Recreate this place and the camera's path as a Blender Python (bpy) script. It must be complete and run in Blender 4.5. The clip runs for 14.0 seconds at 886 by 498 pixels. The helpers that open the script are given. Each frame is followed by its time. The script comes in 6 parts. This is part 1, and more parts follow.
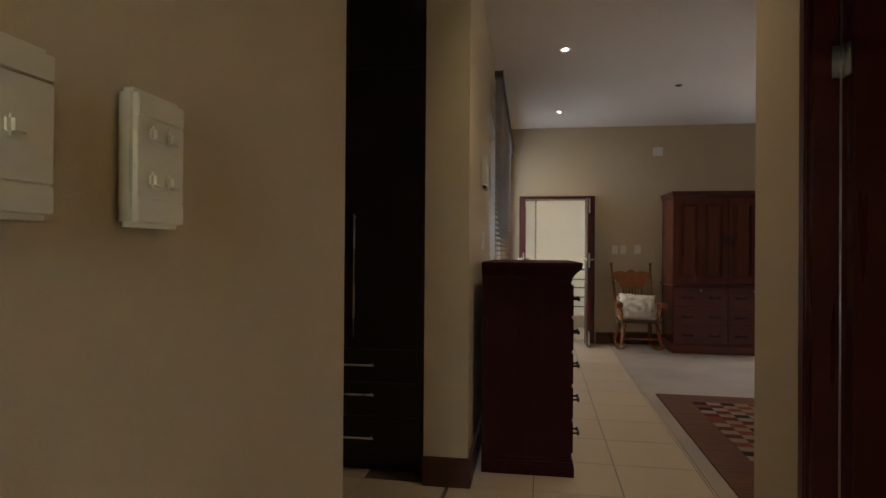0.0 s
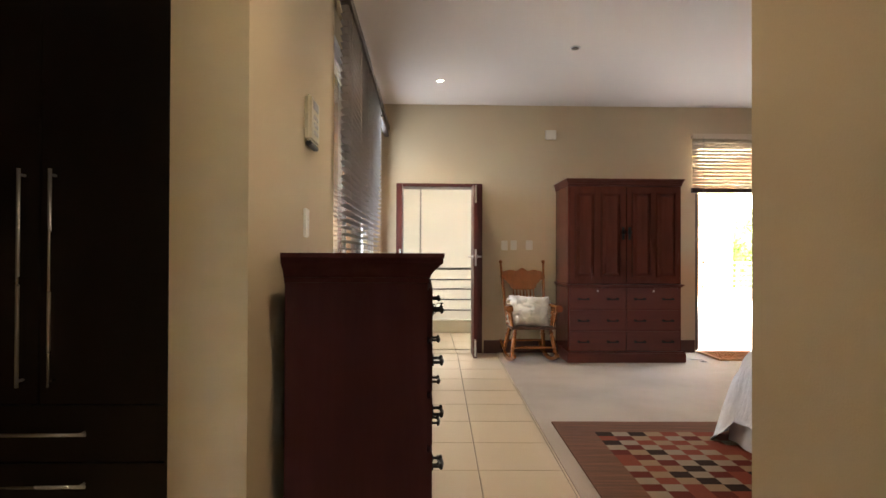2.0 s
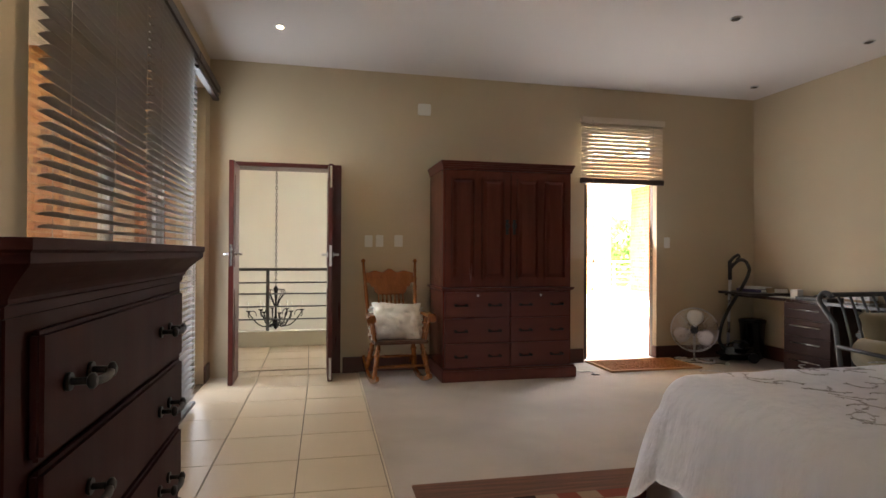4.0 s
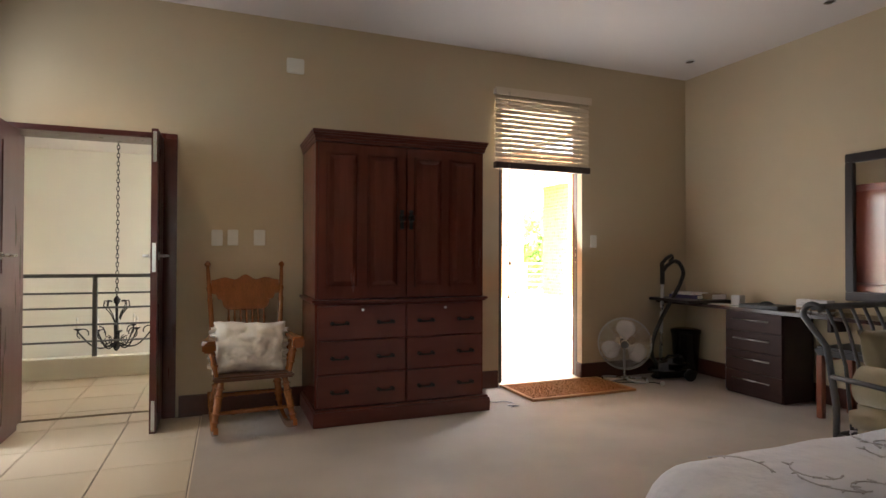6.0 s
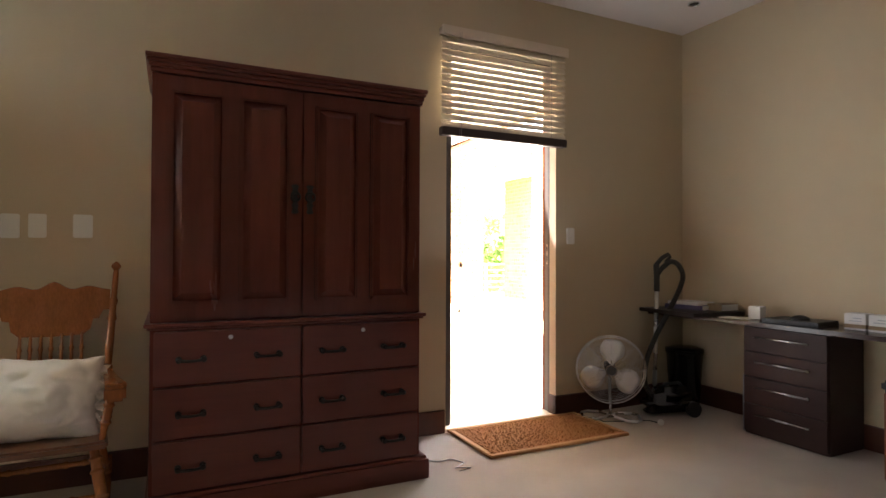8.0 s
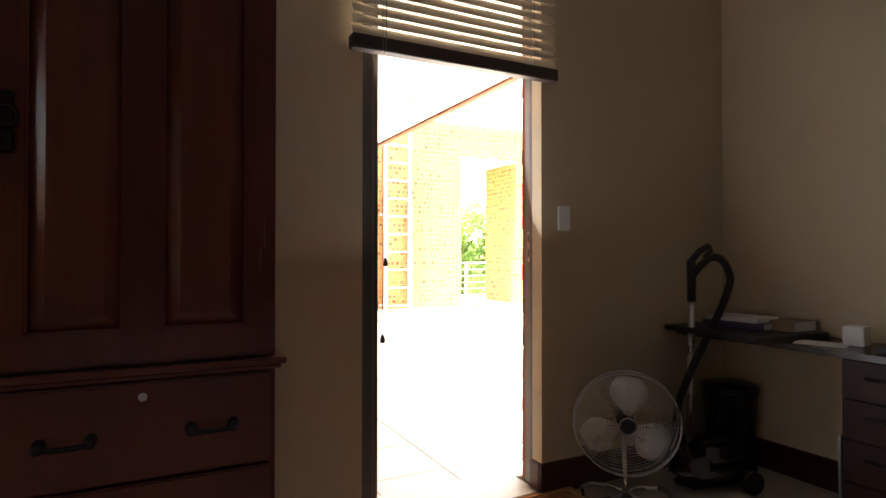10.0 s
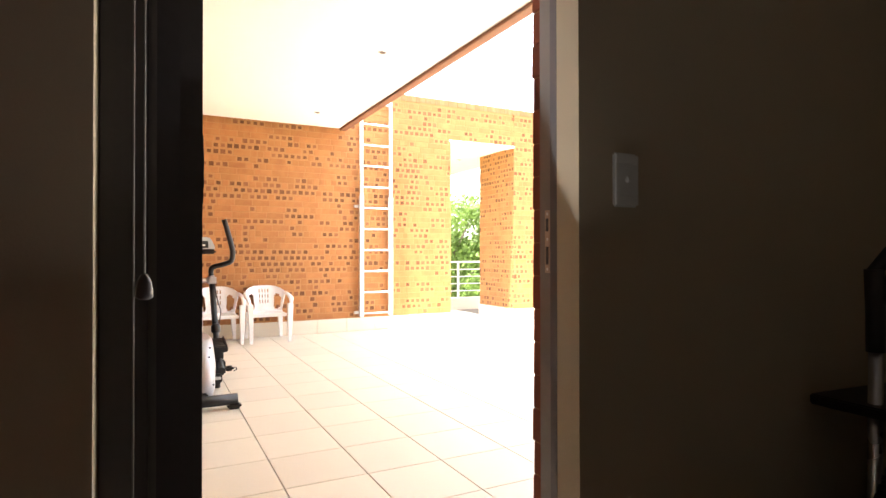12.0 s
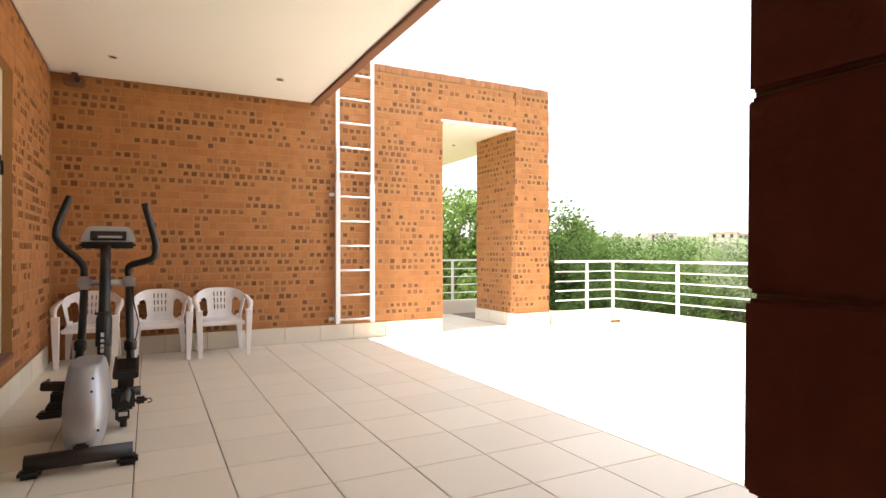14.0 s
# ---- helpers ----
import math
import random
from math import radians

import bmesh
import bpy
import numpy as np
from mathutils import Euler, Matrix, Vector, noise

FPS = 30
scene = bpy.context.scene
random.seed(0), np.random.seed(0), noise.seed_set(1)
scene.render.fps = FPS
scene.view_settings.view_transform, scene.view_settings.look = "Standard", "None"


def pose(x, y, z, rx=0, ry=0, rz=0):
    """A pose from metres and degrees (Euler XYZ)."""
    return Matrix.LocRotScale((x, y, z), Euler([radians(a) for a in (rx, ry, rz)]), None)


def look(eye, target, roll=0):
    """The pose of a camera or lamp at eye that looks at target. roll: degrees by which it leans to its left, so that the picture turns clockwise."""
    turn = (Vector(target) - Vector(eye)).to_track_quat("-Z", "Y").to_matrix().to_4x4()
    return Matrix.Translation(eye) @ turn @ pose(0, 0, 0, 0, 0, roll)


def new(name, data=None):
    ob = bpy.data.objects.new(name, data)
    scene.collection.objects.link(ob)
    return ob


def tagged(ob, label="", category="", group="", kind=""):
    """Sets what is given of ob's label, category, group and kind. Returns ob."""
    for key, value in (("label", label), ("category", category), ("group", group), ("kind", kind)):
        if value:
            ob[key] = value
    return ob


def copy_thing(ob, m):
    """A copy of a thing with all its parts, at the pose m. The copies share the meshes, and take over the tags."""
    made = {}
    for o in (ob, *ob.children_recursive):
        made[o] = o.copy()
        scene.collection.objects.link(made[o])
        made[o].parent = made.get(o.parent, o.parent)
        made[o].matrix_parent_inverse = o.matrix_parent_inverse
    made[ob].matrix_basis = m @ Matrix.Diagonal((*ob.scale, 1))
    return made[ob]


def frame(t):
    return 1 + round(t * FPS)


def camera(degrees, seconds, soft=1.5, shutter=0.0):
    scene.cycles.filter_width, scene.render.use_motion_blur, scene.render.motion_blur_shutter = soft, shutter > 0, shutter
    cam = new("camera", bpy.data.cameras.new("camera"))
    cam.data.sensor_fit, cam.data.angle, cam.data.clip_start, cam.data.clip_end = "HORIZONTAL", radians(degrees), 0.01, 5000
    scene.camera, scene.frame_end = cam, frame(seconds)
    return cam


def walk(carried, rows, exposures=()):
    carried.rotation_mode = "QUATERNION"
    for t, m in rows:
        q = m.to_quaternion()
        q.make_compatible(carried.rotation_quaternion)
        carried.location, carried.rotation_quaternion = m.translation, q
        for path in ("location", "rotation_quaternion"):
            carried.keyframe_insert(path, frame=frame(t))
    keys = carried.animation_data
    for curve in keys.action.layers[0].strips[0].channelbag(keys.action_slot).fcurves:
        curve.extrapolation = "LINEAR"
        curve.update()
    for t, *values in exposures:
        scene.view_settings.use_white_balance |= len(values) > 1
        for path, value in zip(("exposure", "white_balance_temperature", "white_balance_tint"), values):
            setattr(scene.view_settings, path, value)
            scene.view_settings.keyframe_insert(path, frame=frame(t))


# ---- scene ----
cam = camera(75.8, 14.0)
ROWS = [
    (0.0, -0.284, 0.132, 1.258, 8.58, 0.25, -0.41),
    (0.5, -0.221, 0.458, 1.237, 5.77, 0.31, -0.31),
    (1.0, -0.177, 0.768, 1.225, 3.55, 0.40, -0.27),
    (1.5, -0.125, 1.077, 1.218, 1.24, 0.50, -0.23),
    (2.0, -0.050, 1.392, 1.199, -1.63, 0.46, -0.22),
    (2.5, 0.018, 1.698, 1.194, -4.58, 0.50, -0.28),
    (3.0, 0.104, 1.995, 1.187, -7.65, 0.45, -0.32),
    (3.5, 0.221, 2.289, 1.183, -10.47, 0.40, -0.36),
    (4.0, 0.334, 2.567, 1.183, -13.04, 0.43, -0.29),
    (6.5, 1.026, 4.023, 1.170, -23.20, 0.72, -0.24),
    (7.0, 1.183, 4.321, 1.167, -24.19, 0.73, -0.30),
    (7.5, 1.378, 4.604, 1.160, -25.13, 0.73, -0.33),
    (8.0, 1.585, 4.882, 1.160, -25.66, 0.76, -0.23),
    (8.5, 1.795, 5.188, 1.147, -26.17, 0.75, -0.21),
    (9.0, 2.025, 5.483, 1.133, -26.60, 0.77, -0.14),
    (11.5, 3.114, 6.986, 1.145, -27.04, 0.50, 0.01),
    (12.0, 3.304, 7.310, 1.153, -27.15, 0.41, 0.06),
    (12.5, 3.484, 7.618, 1.152, -27.13, 0.34, 0.09),
    (13.0, 3.653, 7.879, 1.137, -27.07, 0.32, 0.02),
    (13.5, 3.807, 8.129, 1.121, -27.02, 0.33, 0.10),
    (14.0, 3.964, 8.369, 1.112, -27.34, 0.36, 0.03),
]
# seconds, stops: the picture darkens as the bright terrace fills it
EXPOSURES = [(0.0, 4.7), (1.0, 5.6), (2.0, 6.0), (3.0, 5.75), (4.2, 5.35), (6.5, 5.3), (7.5, 5.35), (9.0, 4.85), (11.5, 3.4), (12.5, 2.87), (13.0, 2.52), (13.5, 2.2), (14.0, 1.87)]
walk(cam, [(t, pose(x, y, z, 90 + pitch, roll, yaw)) for t, x, y, z, yaw, pitch, roll in ROWS], EXPOSURES)

# ---- world, sun, large lights ----
SUN_WAY = Vector((-0.18, -0.06, 1.0)).normalized()
world = bpy.data.worlds.new("sky")
scene.world = world
world.use_nodes = True
wn = world.node_tree
sky = wn.nodes.new("ShaderNodeTexSky")
sky.sky_type = "NISHITA"
sky.sun_disc = False
sky.sun_elevation = math.asin(SUN_WAY.z)
sky.sun_rotation = math.atan2(SUN_WAY.x, SUN_WAY.y)
sky.air_density, sky.dust_density, sky.ozone_density = 1.0, 3.0, 1.0
veil = wn.nodes.new("ShaderNodeMix")
veil.data_type = "RGBA"
veil.inputs["Factor"].default_value = 0.6
veil.inputs["B"].default_value = (4.6, 4.5, 4.4, 1)
wn.links.new(sky.outputs["Color"], veil.inputs["A"])
wn.links.new(veil.outputs["Result"], wn.nodes["Background"].inputs["Color"])
wn.nodes["Background"].inputs["Strength"].default_value = 0.15


def lamp(name, kind, m, energy, colour, size=None, size_y=None):
    data = bpy.data.lights.new(name, kind)
    data.energy, data.color = energy, colour
    if kind == "AREA":
        data.shape, data.size, data.size_y = "RECTANGLE", size, size_y
    ob = new(name, data)
    ob.matrix_world = m
    return ob


sun = lamp("sun", "SUN", look((6, 8, 20), Vector((6, 8, 20)) - SUN_WAY), 4.5, (1.0, 0.95, 0.87))
sun.data.angle = radians(0.6)
# the sky's light in the openings: terrace door, bedroom's west sliding door, stair hall windows
lamp("daylight_terrace_door", "AREA", look((3.72, 8.30, 1.22), (3.62, 6.85, 2.25)), 0.62, (0.98, 0.97, 1.0), 0.75, 2.3)
lamp("daylight_west_door", "AREA", look((-0.625, 7.73, 1.35), (1.5, 7.4, 1.3)), 0.42, (0.86, 0.92, 1.0), 0.52, 2.4)
lamp("daylight_hall_window", "AREA", look((2.85, 11.8, 1.4), (0, 11.8, 1.2)), 2.3, (1.0, 0.98, 0.97), 2.6, 1.7)

# fill lamp added behind the camera to brighten the corridor and piers
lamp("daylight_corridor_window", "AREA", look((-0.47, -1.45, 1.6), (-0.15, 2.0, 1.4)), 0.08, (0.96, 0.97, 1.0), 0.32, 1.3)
# warm halogen downlights over the tiled strip
for y, power in ((7.31, 1.4), (5.11, 1.4), (2.9, 1.5), (0.72, 0.27)):
    spot = lamp("downlight_beam", "SPOT", look((0.04, y, 2.985), (0.04, y, 0.0)), power, (1.0, 0.76, 0.50) if y > 2 else (1.0, 0.68, 0.38))
    spot.data.spot_size, spot.data.spot_blend, spot.data.shadow_soft_size = radians(125), 0.9, 0.12

# ---- materials ----


def surf(name, col, rough=0.6, var=0.1, scale=3.0, fine=60.0, bump=0.1, metal=0.0, rnd=0.0, stretch=(1, 1, 1), spec=0.5, island=0.0, alt=None, altscale=1.5, dist=0.004, sheen=0.0):
    """A painted, wooden, cloth or stone surface: colour varied at two scales, fine relief, and a change from piece to piece."""
    m = bpy.data.materials.new(name)
    m.use_nodes = True
    nt = m.node_tree
    N, L = nt.nodes.new, nt.links.new
    b = nt.nodes["Principled BSDF"]
    tc = N("ShaderNodeTexCoord")
    mp = N("ShaderNodeMapping")
    mp.inputs["Scale"].default_value = stretch
    L(tc.outputs["Object"], mp.inputs["Vector"])
    n1, n2 = N("ShaderNodeTexNoise"), N("ShaderNodeTexNoise")
    n1.inputs["Scale"].default_value, n1.inputs["Detail"].default_value = scale, 4
    n2.inputs["Scale"].default_value, n2.inputs["Detail"].default_value = fine, 3
    for n in (n1, n2):
        L(mp.outputs["Vector"], n.inputs["Vector"])
    add = N("ShaderNodeMath")
    add.operation = "ADD"
    L(n1.outputs["Fac"], add.inputs[0])
    L(n2.outputs["Fac"], add.inputs[1])
    last = add.outputs[0]
    span = 1.0
    if rnd or island:
        info = N("ShaderNodeObjectInfo") if rnd else N("ShaderNodeNewGeometry")
        k = N("ShaderNodeMath")
        k.operation = "MULTIPLY_ADD"
        k.inputs[1].default_value = (rnd or island) / max(var, 1e-3)
        L(info.outputs["Random" if rnd else "Random Per Island"], k.inputs[0])
        L(last, k.inputs[2])
        last = k.outputs[0]
        span += (rnd or island) / max(var, 1e-3)
    mr = N("ShaderNodeMapRange")
    mr.inputs["From Min"].default_value, mr.inputs["From Max"].default_value = 0.5, 0.5 + span
    tot = var * span
    mr.inputs["To Min"].default_value, mr.inputs["To Max"].default_value = 1 - tot, 1 + tot
    L(last, mr.inputs["Value"])
    mul = N("ShaderNodeVectorMath")
    mul.operation = "SCALE"
    mul.inputs[0].default_value = col
    if alt:
        n3 = N("ShaderNodeTexNoise")
        n3.inputs["Scale"].default_value, n3.inputs["Detail"].default_value = altscale, 5
        L(mp.outputs["Vector"], n3.inputs["Vector"])
        ramp = N("ShaderNodeMapRange")
        ramp.inputs["From Min"].default_value, ramp.inputs["From Max"].default_value = 0.42, 0.62
        L(n3.outputs["Fac"], ramp.inputs["Value"])
        mix = N("ShaderNodeMix")
        mix.data_type = "RGBA"
        mix.inputs["A"].default_value, mix.inputs["B"].default_value = (*col, 1), (*alt, 1)
        L(ramp.outputs["Result"], mix.inputs["Factor"])
        L(mix.outputs["Result"], mul.inputs[0])
    L(mr.outputs["Result"], mul.inputs["Scale"])
    L(mul.outputs["Vector"], b.inputs["Base Color"])
    rr = N("ShaderNodeMapRange")
    rr.inputs["To Min"].default_value, rr.inputs["To Max"].default_value = max(0.02, rough - 0.08), min(1, rough + 0.08)
    L(n1.outputs["Fac"], rr.inputs["Value"])
    L(rr.outputs["Result"], b.inputs["Roughness"])
    b.inputs["Metallic"].default_value = metal
    b.inputs["Specular IOR Level"].default_value = spec
    if sheen:
        b.inputs["Sheen Weight"].default_value = sheen
    if bump:
        bp = N("ShaderNodeBump")
        bp.inputs["Strength"].default_value, bp.inputs["Distance"].default_value = bump, dist
        L(n2.outputs["Fac"], bp.inputs["Height"])
        L(bp.outputs["Normal"], b.inputs["Normal"])
    return m


def glow(name, col, strength):
    m = bpy.data.materials.new(name)
    m.use_nodes = True
    b = m.node_tree.nodes["Principled BSDF"]
    b.inputs["Base Color"].default_value = (*col, 1)
    b.inputs["Emission Color"].default_value = (*col, 1)
    b.inputs["Emission Strength"].default_value = strength
    return m


def clear_glass(name):
    m = bpy.data.materials.new(name)
    m.use_nodes = True
    b = m.node_tree.nodes["Principled BSDF"]
    b.inputs["Base Color"].default_value = (0.95, 0.98, 0.96, 1)
    b.inputs["Roughness"].default_value = 0.0
    b.inputs["Transmission Weight"].default_value = 1.0
    b.inputs["IOR"].default_value = 1.45
    return m


MIRROR = bpy.data.materials.new("mirror_silver")
MIRROR.use_nodes = True
MIRROR.node_tree.nodes["Principled BSDF"].inputs["Base Color"].default_value = (0.85, 0.87, 0.86, 1)
MIRROR.node_tree.nodes["Principled BSDF"].inputs["Metallic"].default_value = 1.0
MIRROR.node_tree.nodes["Principled BSDF"].inputs["Roughness"].default_value = 0.02
GLASS = clear_glass("window_glass")
WALL = surf("wall_paint_olive_cream", (0.560, 0.464, 0.322), 0.75, 0.03, 0.8, 220, 0.12, spec=0.25)
CEIL = surf("ceiling_paint_white", (0.74, 0.69, 0.66), 0.85, 0.02, 0.7, 200, 0.06, spec=0.2)
HALLWALL = surf("hall_wall_cream", (0.70, 0.67, 0.58), 0.75, 0.03, 0.8, 200, 0.08, spec=0.25)
SKIRT = surf("skirting_mahogany", (0.075, 0.022, 0.013), 0.35, 0.25, 2, 40, 0.05, stretch=(8, 8, 8))
MAHOG = surf("mahogany_red", (0.125, 0.031, 0.020), 0.24, 0.10, 1.6, 9, 0.015, stretch=(9, 9, 0.9), alt=(0.108, 0.026, 0.017), altscale=1.2, spec=0.4)
MAHOGH = surf("mahogany_red_flat", (0.128, 0.032, 0.021), 0.32, 0.10, 1.6, 9, 0.015, stretch=(0.9, 9, 9), alt=(0.112, 0.027, 0.018), altscale=1.2, spec=0.4)
DARKCH = surf("dark_stained_mahogany", (0.048, 0.013, 0.012), 0.58, 0.16, 1.5, 7, 0.0, stretch=(7, 7, 0.8), alt=(0.040, 0.011, 0.010), altscale=1.1, spec=0.05)
REDDOOR = surf("red_varnished_door", (0.075, 0.013, 0.010), 0.30, 0.2, 1.5, 14, 0.04, stretch=(8, 8, 0.7))
WENGE = surf("wenge_veneer", (0.012, 0.006, 0.005), 0.38, 0.25, 2, 18, 0.04, stretch=(9, 9, 0.8))
WENGE2 = surf("wenge_desk", (0.036, 0.014, 0.011), 0.48, 0.25, 2, 18, 0.04, stretch=(9, 0.9, 9), spec=0.25)
DESKTOP = surf("wenge_gloss", (0.030, 0.014, 0.011), 0.20, 0.2, 2, 18, 0.02, stretch=(9, 0.9, 9), spec=0.5)
OAK = surf("honey_oak", (0.265, 0.097, 0.028), 0.20, 0.30, 3, 22, 0.05, stretch=(6, 6, 1.0))
STOOLWOOD = surf("stool_wood", (0.22, 0.06, 0.025), 0.4, 0.2, 3, 22, 0.05, stretch=(6, 6, 1))
TILE = surf("floor_tile_beige", (0.58, 0.49, 0.37), 0.33, 0.025, 2.2, 90, 0.0, rnd=0.03, spec=0.45)
GROUT = surf("grout_grey_brown", (0.16, 0.13, 0.10), 0.9, 0.15, 6, 90, 0.2)
CARPET = surf("carpet_greige", (0.42, 0.36, 0.305), 0.98, 0.09, 1.3, 420, 0.55, spec=0.05, alt=(0.36, 0.31, 0.26), altscale=1.4, sheen=0.2)
ALUMID = surf("bronze_frame_pale", (0.17, 0.145, 0.13), 0.4, 0.1, 4, 60, 0.02, metal=0.4)
ALU = surf("aluminium_frame", (0.50, 0.51, 0.53), 0.42, 0.06, 4, 60, 0.02, metal=0.7)
ALUDARK = surf("bronze_frame", (0.085, 0.074, 0.072), 0.4, 0.1, 4, 60, 0.02, metal=0.3)
STEEL = surf("brushed_steel", (0.62, 0.62, 0.62), 0.28, 0.06, 4, 80, 0.03, metal=1.0)
IRON = surf("black_iron", (0.018, 0.016, 0.015), 0.5, 0.2, 20, 90, 0.1, metal=0.4)
IRONGREY = surf("wrought_iron_grey", (0.085, 0.085, 0.088), 0.45, 0.15, 15, 90, 0.1, metal=0.5)
WHITEPL = surf("white_plastic", (0.74, 0.73, 0.68), 0.4, 0.03, 4, 80, 0.02)
CREAMPL = surf("cream_plastic", (0.70, 0.65, 0.50), 0.4, 0.04, 4, 80, 0.02)
WHITERAIL = surf("white_painted_steel", (0.72, 0.73, 0.76), 0.4, 0.05, 6, 80, 0.03)
GREYRAIL = surf("grey_painted_steel", (0.13, 0.13, 0.13), 0.45, 0.08, 6, 80, 0.03)
BLACKPL = surf("black_plastic", (0.014, 0.013, 0.013), 0.4, 0.15, 8, 90, 0.05)
SILVERPL = surf("silver_plastic", (0.42, 0.43, 0.46), 0.35, 0.05, 5, 90, 0.02, metal=0.5)
SLAT = surf("blind_slat_grey_brown", (0.21, 0.185, 0.17), 0.5, 0.06, 3, 50, 0.03, rnd=0.03)
SLATW = surf("blind_slat_cream", (0.66, 0.57, 0.45), 0.5, 0.06, 3, 50, 0.03, rnd=0.03)
BLINDRAIL = surf("blind_rail_brown", (0.055, 0.035, 0.030), 0.45, 0.1, 3, 50, 0.03)
CORD = surf("blind_cord", (0.30, 0.27, 0.24), 0.8, 0.05, 8, 60, 0.0)
LINEN = surf("duvet_white", (0.70, 0.72, 0.79), 0.9, 0.03, 3, 300, 0.12, sheen=0.25, spec=0.2)
DUVET = surf("duvet_creased_cotton", (0.77, 0.79, 0.88), 0.9, 0.04, 3, 13, 0.55, stretch=(1.3, 1.3, 0.5), sheen=0.25, spec=0.2, dist=0.03)
EMBROID = surf("embroidery_grey", (0.50, 0.50, 0.55), 0.85, 0.15, 20, 200, 0.3)
CUSHW = surf("cushion_cream_cotton", (0.78, 0.745, 0.67), 0.92, 0.06, 4, 260, 0.2, sheen=0.2, spec=0.2)
CUSHG = surf("cushion_olive_fabric", (0.30, 0.25, 0.15), 0.92, 0.12, 5, 260, 0.25, sheen=0.3, spec=0.2)
COIR = surf("coir_mat", (0.33, 0.145, 0.058), 0.95, 0.12, 14, 160, 0.5, stretch=(1, 1, 1), spec=0.1, dist=0.01)
COIREDGE = surf("mat_edge_cloth", (0.42, 0.22, 0.09), 0.9, 0.12, 5, 160, 0.3)
RUGS = [surf("rug_" + n, c, 0.97, 0.16, 9, 320, 0.6, spec=0.05, dist=0.006) for n, c in (
    ("rust", (0.205, 0.055, 0.036)), ("black_brown", (0.035, 0.022, 0.018)),
    ("tan", (0.27, 0.185, 0.12)), ("maroon", (0.12, 0.028, 0.022)), ("grey_beige", (0.27, 0.22, 0.17)))]
RUGBORDER = surf("rug_border_streaked", (0.150, 0.083, 0.060), 0.97, 0.30, 3, 60, 0.6, stretch=(1, 16, 1), spec=0.05, dist=0.006, alt=(0.195, 0.098, 0.068), altscale=2.5)
BRICK = surf("face_brick_orange", (0.39, 0.178, 0.070), 0.85, 0.08, 4, 70, 0.3, rnd=0.10, spec=0.2, alt=(0.35, 0.150, 0.062), altscale=7)
BRICKJ = surf("face_brick_orange_far", (0.39, 0.178, 0.070), 0.85, 0.08, 4, 70, 0.3, island=0.10, spec=0.2, alt=(0.35, 0.150, 0.062), altscale=7)
FLASH = surf("face_brick_flashed", (0.185, 0.080, 0.038), 0.8, 0.20, 9, 70, 0.35, rnd=0.34, spec=0.2, alt=(0.225, 0.098, 0.045), altscale=16)
FLASHJ = surf("face_brick_flashed_far", (0.185, 0.080, 0.038), 0.8, 0.20, 9, 70, 0.35, island=0.34, spec=0.2, alt=(0.225, 0.098, 0.045), altscale=16)
COPING = surf("coping_brick_brown", (0.33, 0.155, 0.075), 0.85, 0.10, 5, 70, 0.3, rnd=0.16, spec=0.2)
JAMBRICK = surf("jamb_brick_red_brown", (0.25, 0.075, 0.042), 0.85, 0.10, 5, 70, 0.3, rnd=0.08, spec=0.2)
STRIKE = surf("strike_plate_brownish", (0.40, 0.31, 0.25), 0.4, 0.1, 6, 80, 0.03, metal=0.7)
MORTAR = surf("mortar_orange", (0.40, 0.205, 0.088), 0.95, 0.06, 5, 120, 0.4, spec=0.1)
SOFFIT = surf("soffit_white", (0.80, 0.77, 0.72), 0.8, 0.02, 0.7, 150, 0.05, spec=0.2)
FASCIA = surf("fascia_brick_brown", (0.20, 0.085, 0.045), 0.8, 0.2, 6, 80, 0.3)
TTILE = surf("terrace_tile_cream", (0.68, 0.62, 0.51), 0.45, 0.03, 1.8, 90, 0.0, rnd=0.04)
BINPL = surf("glossy_black_plastic", (0.012, 0.011, 0.011), 0.16, 0.15, 8, 90, 0.02)
CHAIRPL = surf("garden_chair_plastic", (0.82, 0.80, 0.80), 0.38, 0.05, 3, 60, 0.03, alt=(0.77, 0.74, 0.72), altscale=6)
ROOFMAT = surf("flat_roof_screed", (0.35, 0.33, 0.30), 0.9, 0.1, 1, 40, 0.1)
BARK = surf("bark", (0.10, 0.075, 0.055), 0.9, 0.25, 6, 60, 0.6, stretch=(4, 4, 1))
GRASS = surf("dry_grass_ground", (0.16, 0.17, 0.065), 0.95, 0.3, 0.25, 6, 0.6, alt=(0.25, 0.21, 0.11), altscale=0.12, spec=0.1)


